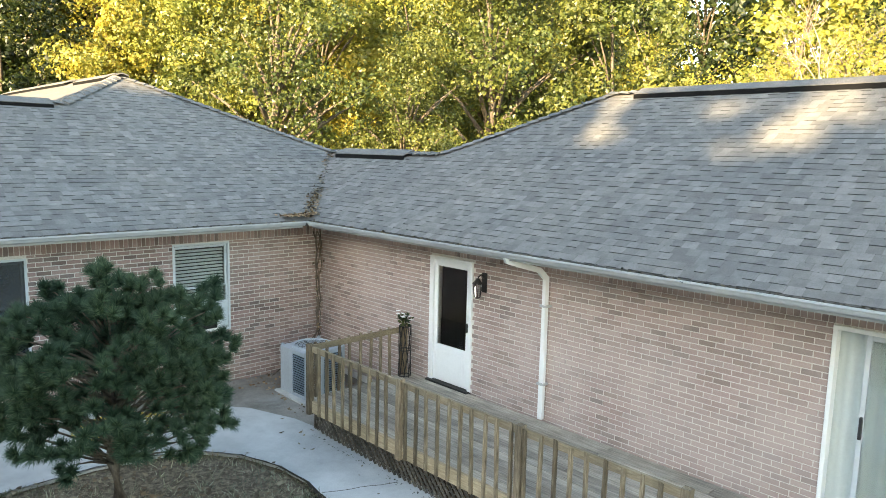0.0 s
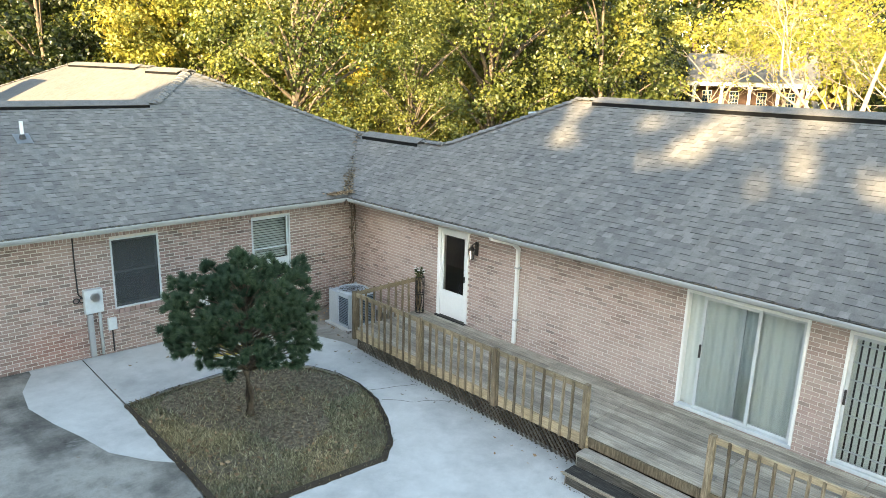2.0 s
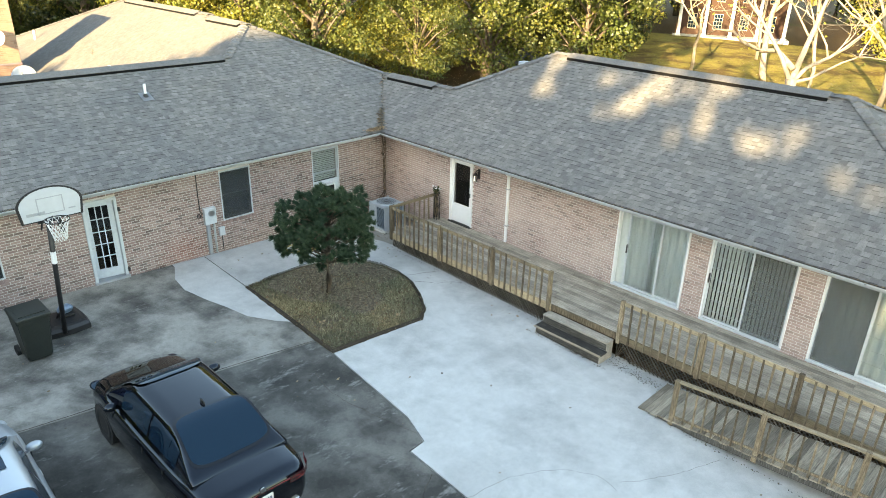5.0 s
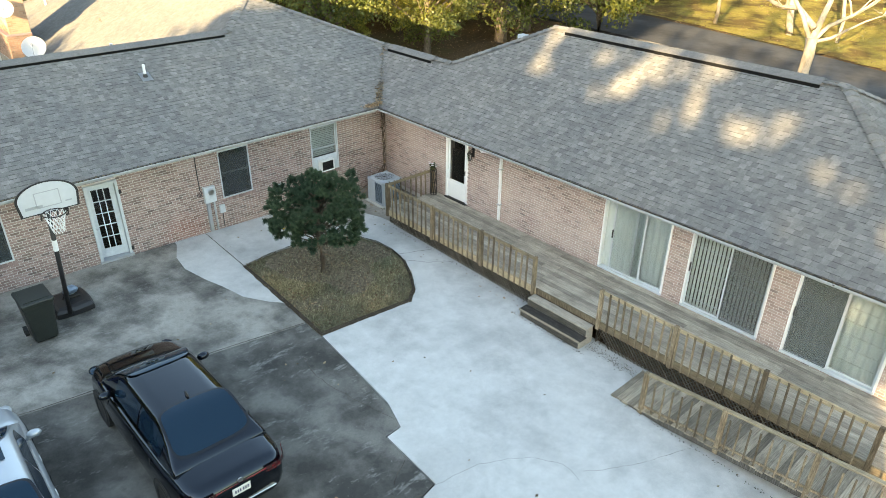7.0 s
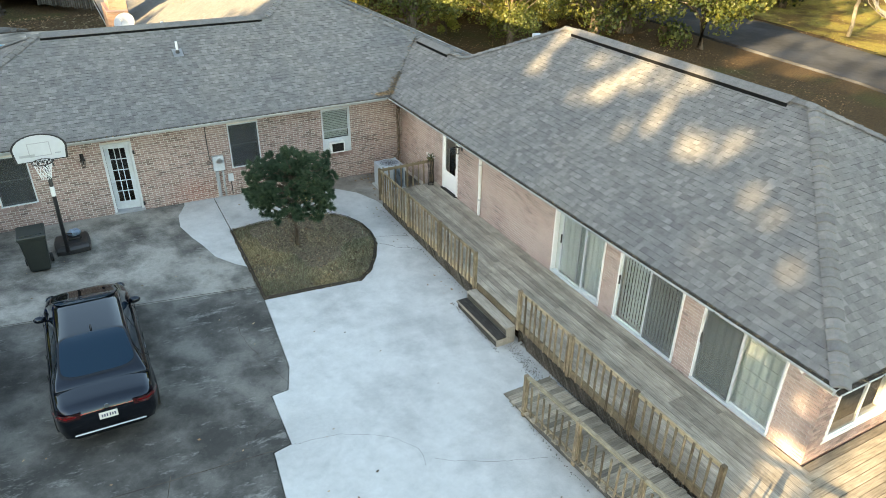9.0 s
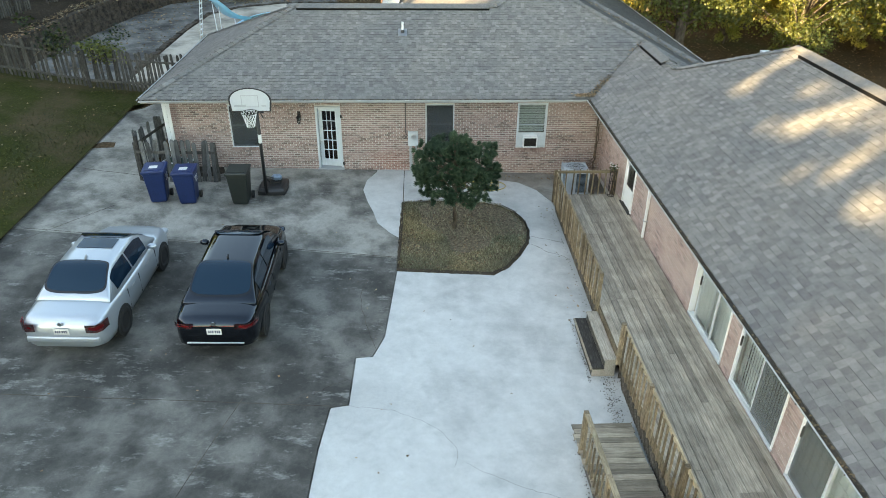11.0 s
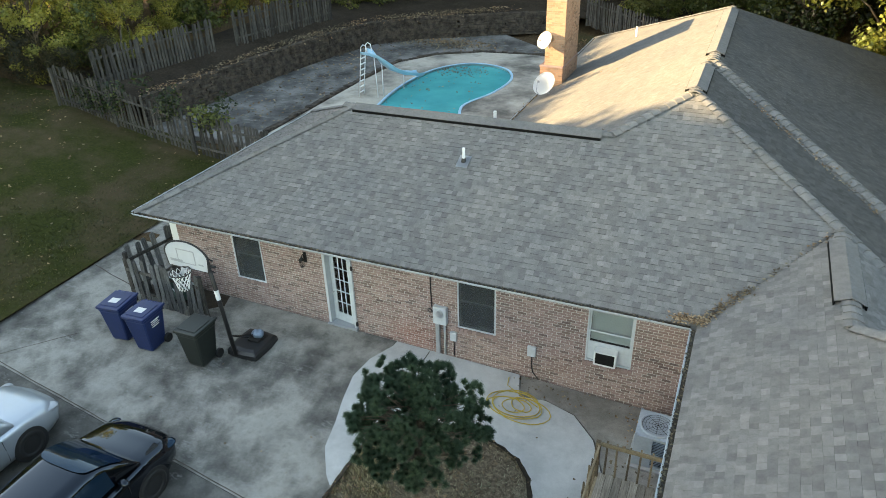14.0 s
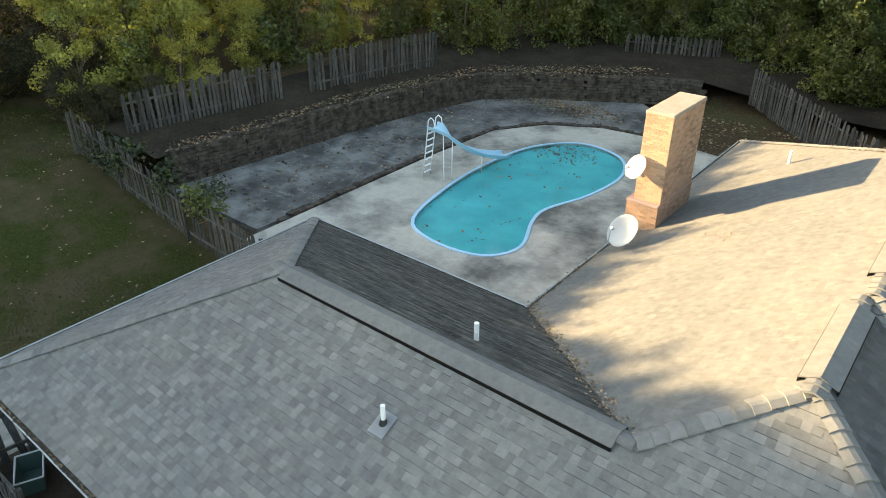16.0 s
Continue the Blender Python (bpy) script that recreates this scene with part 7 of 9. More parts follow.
    if P.get("sunroof"):
        a, b = P["sunroof"]
        bm = bmesh.new()
        g = [[bm.verts.new(over(yy, xx, 0.010)) for xx in (-0.40, -0.2, 0, 0.2, 0.40)] for yy in (a, (a + b) / 2, b)]
        for u, v in zip(g, g[1:]):
            for k in range(4):
                bm.faces.new((u[k], u[k + 1], v[k + 1], v[k]))
        part("sunroof", bm, CARGLASS, car, "dark glass sunroof")
    fin = bmesh.new()
    p = over(y1 + 0.12, 0, 0.0)
    m = Matrix.Translation(p + Vector((0, 0, 0.03))) @ Matrix.Diagonal((0.022, 0.08, 0.05, 1))
    bmesh.ops.create_uvsphere(fin, u_segments=10, v_segments=6, radius=1, matrix=m)
    part("aerial_fin", fin, BLACK if not P["bright"] else GREY, car, smooth=True)
    return car


SEDAN = dict(L=4.62, width=[(-2.31, 0.66), (-2.22, 0.78), (-2.0, 0.86), (-1.4, 0.90), (1.3, 0.90), (1.8, 0.87), (2.1, 0.77), (2.31, 0.55)],
             top=[(-2.31, 0.86), (-2.26, 0.97), (-2.18, 1.015), (-1.7, 1.03), (-1.0, 0.97), (0.0, 0.94), (1.0, 0.95), (1.3, 0.95), (1.9, 0.84), (2.15, 0.74), (2.31, 0.58)],
             low=[(-2.31, 0.36), (-2.15, 0.26), (-1.6, 0.20), (1.7, 0.19), (2.15, 0.22), (2.31, 0.3)], shoulder=[(-2.31, 0.10), (-1.5, 0.13), (0, 0.10), (1.5, 0.13), (2.31, 0.2)],
             cabin=(-1.72, -0.72, 0.42, 1.30), roof=1.44, belt_w=0.80, roof_w=0.60, side_windows=[(-1.18, -0.28), (-0.22, 0.72)], handles=(-0.62, 0.38), seams=(-0.95, -0.25, 0.88), wheels=(-1.38, 1.35),
             tail_z=0.82, tail_h=0.13, tail_in=0.03, tail_w=0.42, plate_z=0.66, plate_in=0.015, bump_w=0.60, bump_in=-0.012, bump_z=0.42, bump_h=0.035, badge_in=0.02, badge_z=0.92, spokes=5, bright=False, strip=True, stretch=1.04)
SALOON = dict(L=4.68, width=[(-2.34, 0.70), (-2.25, 0.80), (-2.0, 0.86), (-1.4, 0.88), (1.3, 0.88), (1.8, 0.85), (2.1, 0.76), (2.34, 0.52)],
              top=[(-2.34, 0.72), (-2.27, 0.93), (-2.15, 1.0), (-1.7, 1.01), (-1.0, 0.96), (0.0, 0.93), (1.0, 0.94), (1.3, 0.94), (1.9, 0.84), (2.15, 0.74), (2.34, 0.56)],
              low=[(-2.34, 0.34), (-2.15, 0.25), (-1.6, 0.20), (1.7, 0.19), (2.15, 0.22), (2.34, 0.3)], shoulder=[(-2.34, 0.1), (-1.5, 0.11), (0, 0.10), (1.5, 0.12), (2.34, 0.2)],
              cabin=(-1.62, -0.78, 0.28, 1.22), roof=1.46, belt_w=0.79, roof_w=0.58, side_windows=[(-1.15, -0.26), (-0.20, 0.66)], handles=(-0.58, 0.36), seams=(-0.92, -0.23, 0.86), wheels=(-1.36, 1.34),
              tail_z=0.72, tail_h=0.20, tail_in=0.02, tail_w=0.50, plate_z=0.66, plate_in=0.005, bump_w=0.74, bump_in=-0.03, bump_z=0.45, bump_h=0.14, badge_in=0.02, badge_z=0.90, spokes=7, bright=True, sunroof=(-0.22, 0.22))
make_car("sedan", (-3.20, 3.59, court(-3.2, 3.5)), 0.5, "black four-door sedan parked on the driveway", BLACKPAINT, SEDAN)
make_car("sedan", (-6.30, 3.50, court(-6.3, 3.5)), -1.0, "silver four-door sedan with a dark sunroof", SILVERPAINT, SALOON)


# ---- bins, hoop and short fence ----
def wheelie_bin(at, turn, mat, label, sticker):
    ob = thing("wheelie_bin", at, label, "bin", "wheelie bins", turn=turn)
    ob.scale = (1.0, 1.0, 1.04)
    b = bmesh.new()
    secs = []
    for z, w, d in ((0.03, 0.22, 0.24), (0.08, 0.24, 0.26), (0.5, 0.27, 0.31), (0.88, 0.30, 0.35), (0.93, 0.315, 0.365), (0.97, 0.315, 0.365)):
        r = 0.05
        ring = []
        for sx, sy in ((1, 1), (-1, 1), (-1, -1), (1, -1)):
            for k in range(3):
                a = math.atan2(sy, sx) + (k - 1) * 0.6
                ring.append((sx * (w - r) + r * math.cos(a), sy * (d - r) + r * math.sin(a), z))
        secs.append(ring)
    part("body", loft(secs), mat, ob)
    l = bmesh.new()
    v = box(l, (-0.33, -0.40, 0.97), (0.33, 0.38, 1.05), 0.025)
    bmesh.ops.create_cube(l, size=1, matrix=Matrix.Translation((0, -0.02, 1.055)) @ Matrix.Diagonal((0.5, 0.56, 0.02, 1)))
    part("lid", l, mat, ob)
    h = bmesh.new()
    rod(h, (-0.27, 0.43, 1.0), (0.27, 0.43, 1.0), 0.018)
    for x in (-0.27, 0.27):
        box(h, (x - 0.02, 0.34, 0.97), (x + 0.02, 0.45, 1.02), 0.006)
    part("handle", h, mat, ob)
    for x in (-0.29, 0.29):
        w = bmesh.new()
        rod(w, (x - 0.035, 0.28, 0.11), (x + 0.035, 0.28, 0.11), 0.115, sides=20)
        part("wheel", w, RUBBER, ob, "black wheel")
    bar = bmesh.new()
    box(bar, (-0.09, -0.318, 0.62), (0.09, -0.305, 0.64))
    box(bar, (-0.09, -0.285, 0.34), (0.09, -0.268, 0.355))
    part("grab_bar", bar, STEEL, ob)
    if sticker:
        part("lid_label", bmbox((-0.13, -0.16, 1.064), (0.11, 0.04, 1.068)), PLATE, ob, "white label on the lid")
        s = bmesh.new()
        for i in range(4):
            box(s, (0.296 + 0.006 * i, -0.14, 0.80 - i * 0.045), (0.308 + 0.0 * i, 0.14 - 0.04 * (i % 2), 0.825 - i * 0.045))
        part("side_bars", s, PLATE, ob, "white lettering shown as bars")


wheelie_bin((-6.66, 8.62, court(-6.66, 8.62)), 8, BLUEBIN, "dark blue wheelie bin with a white lid label", True)
wheelie_bin((-5.76, 8.55, court(-5.76, 8.55)), 4, BLUEBIN, "dark blue wheelie bin with white lettering on its side", True)
wheelie_bin((-4.18, 8.58, court(-4.18, 8.58)), 1, DARKBIN, "black wheelie bin beside the basketball hoop", False)


def hoop():
    x, y = -3.56, 9.45
    z = court(x, y)
    ob = thing("basketball_hoop", (x, y, z), "portable basketball hoop with white fan backboard", "basketball hoop")
    base = bmesh.new()
    secs = []
    for zz, s in ((0.0, 1.12), (0.12, 1.12), (0.19, 1.0), (0.215, 0.78)):
        ring = []
        for k in range(24):
            a = math.tau * k / 24
            cx, cy = math.cos(a), math.sin(a)
            f = 1 / max(abs(cx), abs(cy)) ** 0.75
            ring.append((0.20 + 0.56 * s * cx * f * 0.72, 0.02 + 0.62 * s * cy * f * 0.72, zz))
        secs.append(ring)
    part("base", loft(secs), BLACK, ob, "black plastic water base")
    ball = bmesh.new()
    box(ball, (0.12, -0.05, 0.20), (0.44, 0.22, 0.27), 0.02)
    part("tray", ball, DARK, ob)
    bag = bmesh.new()
    bmesh.ops.create_icosphere(bag, subdivisions=3, radius=1, matrix=Matrix.Translation((0.30, 0.16, 0.34)) @ Matrix.Diagonal((0.17, 0.13, 0.10, 1)))
    for v in bag.verts:
        v.co += Vector((noise.noise(v.co * 14), noise.noise(v.co * 14 + Vector((5, 0, 0))), noise.noise(v.co * 14 + Vector((0, 5, 0))))) * 0.03
    part("plastic_bag", bag, BAG, ob, "crumpled blue and white bag", smooth=True)
    top = Vector((0.15, -0.80, 2.92))
    pole = bmesh.new()
    p0 = Vector((0.06, -0.47, 0.08))
    tube(pole, [p0, p0.lerp(top, 0.55), top], 0.05, 10)
    part("pole", pole, BLACK, ob, "black steel pole", smooth=True)
    st = bmesh.new()
    c = p0.lerp(top, 0.62)
    tube(st, [c, c + (top - p0).normalized() * 0.28], 0.054, 10)
    part("pole_sticker", st, WHITE, ob, "white sticker on the pole")
    br = bmesh.new()
    for s in (-0.12, 0.12):
        rod(br, p0.lerp(top, 0.22), (0.20 + s, 0.25 + s, 0.17), 0.014)
    part("brace", br, DARK, ob)
    arms = bmesh.new()
    bc = Vector((0.12, -1.30, 3.32))
    for s in (-0.16, 0.16):
        rod(arms, top + Vector((s, 0, -0.25)), bc + Vector((s, 0.04, -0.18)), 0.018)
        rod(arms, top + Vector((s, 0, 0.05)), bc + Vector((s, 0.04, 0.12)), 0.018)
    rod(arms, top + Vector((-0.2, 0, -0.1)), top + Vector((0.2, 0, -0.1)), 0.03)
    part("bracket", arms, BLACK, ob)
    # fan shaped backboard
    out = [(-0.56, -0.30), (0.56, -0.30)] + [(0.60 * math.cos(a) * 1.0, 0.02 + 0.36 * math.sin(a)) for a in [math.pi * k / 16 for k in range(17)]]
    def plate(scale, y0, y1):
        bm = bmesh.new()
        f = [bm.verts.new(bc + Vector((px * scale, y0, pz * scale))) for px, pz in out]
        g = [bm.verts.new(bc + Vector((px * scale, y1, pz * scale))) for px, pz in out]
        bm.faces.new(f)
        bm.faces.new(g[::-1])
        for i in range(len(f)):
            j = (i + 1) % len(f)
            bm.faces.new((f[i], g[i], g[j], f[j]))
        return bm
    bb = part("backboard", plate(0.92, -0.02, 0.015), BOARD, ob, "white fan-shaped backboard")
    part("edge_trim", plate(1.0, -0.012, 0.008), BLACK, bb, "black rim of the backboard")
    sq = bmesh.new()
    for a, b in (((-0.24, -0.17), (-0.22, 0.17)), ((0.22, -0.17), (0.24, 0.17)), ((-0.24, 0.15), (0.24, 0.17)), ((-0.24, -0.17), (0.24, -0.15))):
        box(sq, (bc.x + a[0], bc.y - 0.024, bc.z + a[1]), (bc.x + b[0], bc.y - 0.019, bc.z + b[1]))
    part("target_square", sq, GREY, bb, "grey painted square")
    mk = bmesh.new()
    box(mk, (bc.x - 0.45, bc.y - 0.024, bc.z - 0.16), (bc.x - 0.12, bc.y - 0.0195, bc.z - 0.10))
    part("printed_bar", mk, GREY, bb, "grey printed bar")
    mk = bmesh.new()
    box(mk, (bc.x + 0.31, bc.y - 0.024, bc.z - 0.15), (bc.x + 0.44, bc.y - 0.0195, bc.z - 0.12))
    part("printed_bar", mk, GREY, bb, "grey printed bar")
    rc = bc + Vector((0, -0.26, -0.24))
    ring = bmesh.new()
    tube(ring, [rc + Vector((0.225 * math.cos(a), 0.225 * math.sin(a), 0)) for a in [math.tau * k / 24 for k in range(25)]], 0.011, 6)
    rod(ring, rc + Vector((0, 0.225, 0)), bc + Vector((0, 0.0, -0.26)), 0.02)
    part("rim", ring, DARK, ob, "dark steel rim")
    net = bmesh.new()
    for k in range(12):
        for s in (1, -1):
            pts = []
            for i in range(6):
                t = i / 5
                a = math.tau * k / 12 + s * t * 1.3
                r = 0.22 - 0.11 * t ** 0.7
                pts.append(rc + Vector((r * math.cos(a), r * math.sin(a), -0.42 * t)))
            tube(net, pts, 0.006, 4)
    part("net", net, WHITE, ob, "white rope net")


hoop()


def picket_run(name, pts, base, label, group, height=1.75, pitch=0.16, width=0.13, lean=0.6, seed=1, mat=None):
    """A run of dog-eared pickets through plan points; base gives the ground height."""
    rng = random.Random(seed)
    ob = thing(name, (*pts[0], base(*pts[0])), label, "fence", group)
    bm = bmesh.new()
    h = height
    w = width
    pr = [(-w / 2, 0), (w / 2, 0), (w / 2, h - 0.06), (w / 4, h), (-w / 4, h), (-w / 2, h - 0.06)]
    f = [bm.verts.new((x, -0.009, z)) for x, z in pr]
    g = [bm.verts.new((x, 0.009, z)) for x, z in pr]
    bm.faces.new(f)
    bm.faces.new(g[::-1])
    for i in range(6):
        bm.faces.new((f[i], g[i], g[(i + 1) % 6], f[(i + 1) % 6]))
    me = finish(bm)
    me.materials.append(mat or FENCEWOOD)
    o = Vector((*pts[0], base(*pts[0])))
    for a, b in zip(pts, pts[1:]):
        a, b = Vector(a), Vector(b)
        d = b - a
        ang = math.degrees(math.atan2(d.y, d.x))
        n = max(1, int(d.length / pitch))
        for i in range(n):
            p = a + d * ((i + 0.5) / n)
            if rng.random() < 0.03:
                continue
            k = new("picket", me)
            k.parent = ob
            k.matrix_local = Matrix.Translation(Vector((p.x, p.y, base(p.x, p.y) + rng.uniform(-0.06, 0.05))) - o) @ pose(0, 0, 0, rng.gauss(0, lean), rng.gauss(0, lean * 1.6), ang + rng.gauss(0, 1.5))
        for z in (0.35, height - 0.4):
            r = bmesh.new()
            p, q = Vector((a.x, a.y, base(*a) + z)), Vector((b.x, b.y, base(*b) + z))
            nn = Vector((-d.y, d.x, 0)).normalized() * 0.035
            m = Matrix.Translation((p + q) / 2 + nn - o) @ (q - p).to_track_quat("Z", "X").to_matrix().to_4x4() @ Matrix.Diagonal((0.085, 0.038, (q - p).length, 1))
            bmesh.ops.create_cube(r, size=1, matrix=m)
            part("rail", r, FENCEWOOD, ob)
        for t in (0.0, 1.0):
            c = a + d * t
            pb = bmesh.new()
            nn = Vector((-d.y, d.x)).normalized() * 0.10
            box(pb, (c.x + nn.x - 0.045 - o.x, c.y + nn.y - 0.045 - o.y, base(c.x, c.y) - 0.1 - o.z), (c.x + nn.x + 0.045 - o.x, c.y + nn.y + 0.045 - o.y, base(c.x, c.y) + height - 0.1 - o.z))
            part("post", pb, FENCEWOOD, ob)
    return ob


picket_run("picket_fence", [(-7.65, 9.85), (-6.4, 9.86), (-5.2, 9.88)], court, "grey weathered picket screen behind the bins", "screen fences", 1.40, 0.165, 0.13, 1.6, 31, SCREENWOOD)
picket_run("picket_fence", [(-7.3, 11.75), (-7.68, 9.95)], court, "leaning grey pickets beside the brick corner", "screen fences", 1.6, 0.17, 0.145, 1.6, 32, SCREENWOOD)


picket_run("picket_fence", [(-8.0, 18.1), (-12.3, 18.1), (-16.2, 18.15), (-19.3, 18.2)], terrain, "long grey weathered picket fence beside the lawn", "yard fences", 1.7, 0.165, 0.105, 1.4, 33)
up_bank = lambda x, y: 1.85
picket_run("picket_fence", [(-19.2, 20.2), (-18.9, 24.0), (-18.6, 27.2)], up_bank, "grey picket fence on the bank above the yard", "yard fences", 1.65, 0.19, 0.125, 1.6, 34)
picket_run("picket_fence", [(-18.35, 28.7), (-17.8, 32.5), (-17.1, 36.2)], up_bank, "grey picket fence on the bank above the yard", "yard fences", 1.75, 0.19, 0.125, 1.2, 35)
picket_run("picket_fence", [(-10.8, 45.4), (-6.2, 47.4)], lambda x, y: 1.0, "grey picket fence in front of the wood", "yard fences", 1.8, 0.19, 0.125, 1.4, 36)
picket_run("picket_fence", [(-3.2, 43.7), (-0.3, 40.4), (4.2, 35.2)], lambda x, y: 0.75, "grey picket fence behind the roof", "yard fences", 1.75, 0.19, 0.125, 1.4, 37)


def green_tub():
    x, y = -6.6, 10.55
    ob = thing("storage_tub", (x, y, court(x, y)), "dark green tub with a pale rim behind the picket screen", "tub", turn=-24)
    b = bmesh.new()
    outer = [(-0.42, -0.26), (0.42, -0.26), (0.42, 0.26), (-0.42, 0.26)]
    rings = []
    for s, z in ((0.82, 0.0), (1.0, 0.42), (0.95, 0.42), (0.78, 0.04)):
        rings.append([b.verts.new((px * s, py * s, z)) for px, py in outer])
    for u, v in zip(rings, rings[1:]):
        for k in range(4):
            b.faces.new((u[k], u[(k + 1) % 4], v[(k + 1) % 4], v[k]))
    b.faces.new(rings[0][::-1])
    b.faces.new(rings[3])
    part("tub", b, GREENTUB, ob)
    r = bmesh.new()
    tube(r, [(px, py, 0.43) for px, py in outer + outer[:1]], 0.022, 6)
    part("rim", r, OLDWHITE, ob, "pale rim")


green_tub()


# white painted corner board of the house, built from two boards
def side_gate():
    at = (-6.95, 11.13, court(-6.95, 11.1))
    ob = thing("side_gate", at, "narrow white painted corner board at the brick corner", "gate")
    for k in range(2):
        part("board", bmbox((-0.063 + 0.127 * k, -0.012, 0.05), (0.057 + 0.127 * k, 0.012, 2.25), 0.004), WHITE, ob)
    for z in (0.4, 1.8):
        part("crossbar", bmbox((-0.063, 0.012, z), (0.185, 0.04, z + 0.09), 0.004), WHITE, ob)


side_gate()
dirt = [(-7.75, 10.2), (-6.6, 10.22), (-5.5, 10.3), (-5.15, 10.6), (-5.3, 11.02), (-7.7, 11.02)]
part("dirt_patch", slab_mesh(dirt, lambda x, y: court(x, y) + 0.012, 0.02), SOIL, None, "dark damp dirt behind the picket screen", kind="structure", category="ground")


# ---- pool yard ----
def pool():
    at = (-6.5, 28.5, POOL_Z)
    ob = thing("swimming_pool", at, "kidney-shaped swimming pool with turquoise water", "pool")
    bm = bmesh.new()
    top = [bm.verts.new((x, y, POOL_Z + 0.01)) for x, y in POOL]
    low = [bm.verts.new((x, y, POOL_Z - 1.4)) for x, y in POOL]
    n = len(POOL)
    for i in range(n):
        bm.faces.new((top[i], low[i], low[(i + 1) % n], top[(i + 1) % n]))
    bm.faces.new(low)
    part("basin", bm, POOLTILE, ob, "pale blue pool wall", at=at)
    cop = bmesh.new()
    ring = [[], [], [], []]
    for i, (x, y) in enumerate(POOL):
        a, b = Vector(POOL[i - 1]), Vector(POOL[(i + 1) % n])
        d = (b - a).normalized()
        nn = Vector((-d.y, d.x))
        for k, (off, z) in enumerate(((-0.03, 0.0), (-0.03, 0.03), (0.09, 0.03), (0.09, 0.0))):
            s = 1 if POOL_CW else -1
            ring[k].append(cop.verts.new((x + nn.x * off * s, y + nn.y * off * s, POOL_Z + z)))
    for i in range(n):
        j = (i + 1) % n
        for k in range(4):
            cop.faces.new((ring[k][i], ring[k][j], ring[(k + 1) % 4][j], ring[(k + 1) % 4][i]))
    part("coping", cop, SLIDEBLUE, ob, "pale blue rounded pool edge", smooth=False, at=at)
    w = bmesh.new()
    w.faces.new([w.verts.new((x, y, POOL_Z - 0.10)) for x, y in POOL])
    part("water", w, WATER, ob, "still turquoise water with floating leaves", at=at)


area2 = sum(POOL[i - 1][0] * POOL[i][1] - POOL[i][0] * POOL[i - 1][1] for i in range(len(POOL)))
POOL_CW = area2 < 0
pool()


def pool_spot(r):
    while True:
        x, y = r.uniform(-9, -4), r.uniform(23, 34.3)
        if r.random() < 0.65:
            x, y = r.gauss(-7.6, 0.8), r.gauss(33.2, 0.6)
        if in_poly(x, y, POOL):
            return (x, y, POOL_Z - 0.09)


scatter("pool_leaves", "brown leaves floating on the pool", [(pool_spot, 260)], 0.11, DRYLEAF, 17)
scatter("yard_leaves", "brown leaves drifted over the yard", [(lambda r: (r.gauss(-10.5, 1.6), r.gauss(38.6, 0.7), 0.25), 900), (lambda r: (r.uniform(-16.5, -12), r.uniform(21, 38), 0.24), 500), (lambda r: (r.uniform(-5, 2), r.uniform(36.5, 42), 0.22), 900)], 0.13, DRYLEAF, 18)


def slide():
    at = (-9.85, 27.2, POOL_Z)
    ob = thing("pool_slide", at, "pale blue pool slide with a white ladder", "pool slide")
    H = 2.02
    lad = bmesh.new()
    for s in (-0.22, 0.22):
        tube(lad, [(-0.30 + 0.0, s, 0), (-0.05, s, H - 0.1), (0.0, s, H + 0.35), (0.12, s, H + 0.47), (0.26, s, H + 0.40), (0.32, s, H + 0.1)], 0.022, 8)
    part("ladder_rail", lad, WHITE, ob, smooth=True)
    for i in range(7):
        z = 0.2 + i * 0.27
        x = -0.30 + 0.25 * z / (H - 0.1)
        part("rung", bmbox((x - 0.04, -0.22, z - 0.015), (x + 0.04, 0.22, z + 0.015), 0.006), WHITE, ob)
    # chute: a curved trough
    path = [(0.0, 0.0, H), (0.35, 0.0, H - 0.02), (0.62, 0.12, H - 0.18), (0.80, 0.42, H - 0.55), (0.98, 0.95, H - 0.98), (1.2, 1.6, H - 1.30), (1.48, 2.35, H - 1.52), (1.62, 2.7, H - 1.56)]
    pts = [Vector(p) for p in path]
    bm = bmesh.new()
    rows = []
    for i, p in enumerate(pts):
        d = pts[min(i + 1, len(pts) - 1)] - pts[max(i - 1, 0)]
        side = Vector((d.y, -d.x, 0)).normalized()
        rows.append([bm.verts.new(p + side * a + Vector((0, 0, h))) for a, h in ((-0.34, 0.17), (-0.31, 0.16), (-0.25, 0.03), (0, 0.0), (0.25, 0.03), (0.31, 0.16), (0.34, 0.17))])
    for u, v in zip(rows, rows[1:]):
        for k in range(6):
            bm.faces.new((u[k], u[k + 1], v[k + 1], v[k]))
    bmesh.ops.subdivide_edges(bm, edges=bm.edges[:], cuts=1, use_grid_fill=True, smooth=0.6)
    bmesh.ops.solidify(bm, geom=bm.faces[:], thickness=0.02)
    part("chute", bm, SLIDEBLUE, ob, "pale blue moulded chute", smooth=True)
    for a, b in (((0.75, 0.25, 0), (0.75, 0.3, H - 0.45)), ((1.18, 1.6, 0), (1.2, 1.6, H - 1.30)), ((0.62, -0.05, 0), (0.5, 0.05, H - 0.15))):
        l = bmesh.new()
        rod(l, a, b, 0.022)
        part("leg", l, WHITE, ob, smooth=True)


slide()


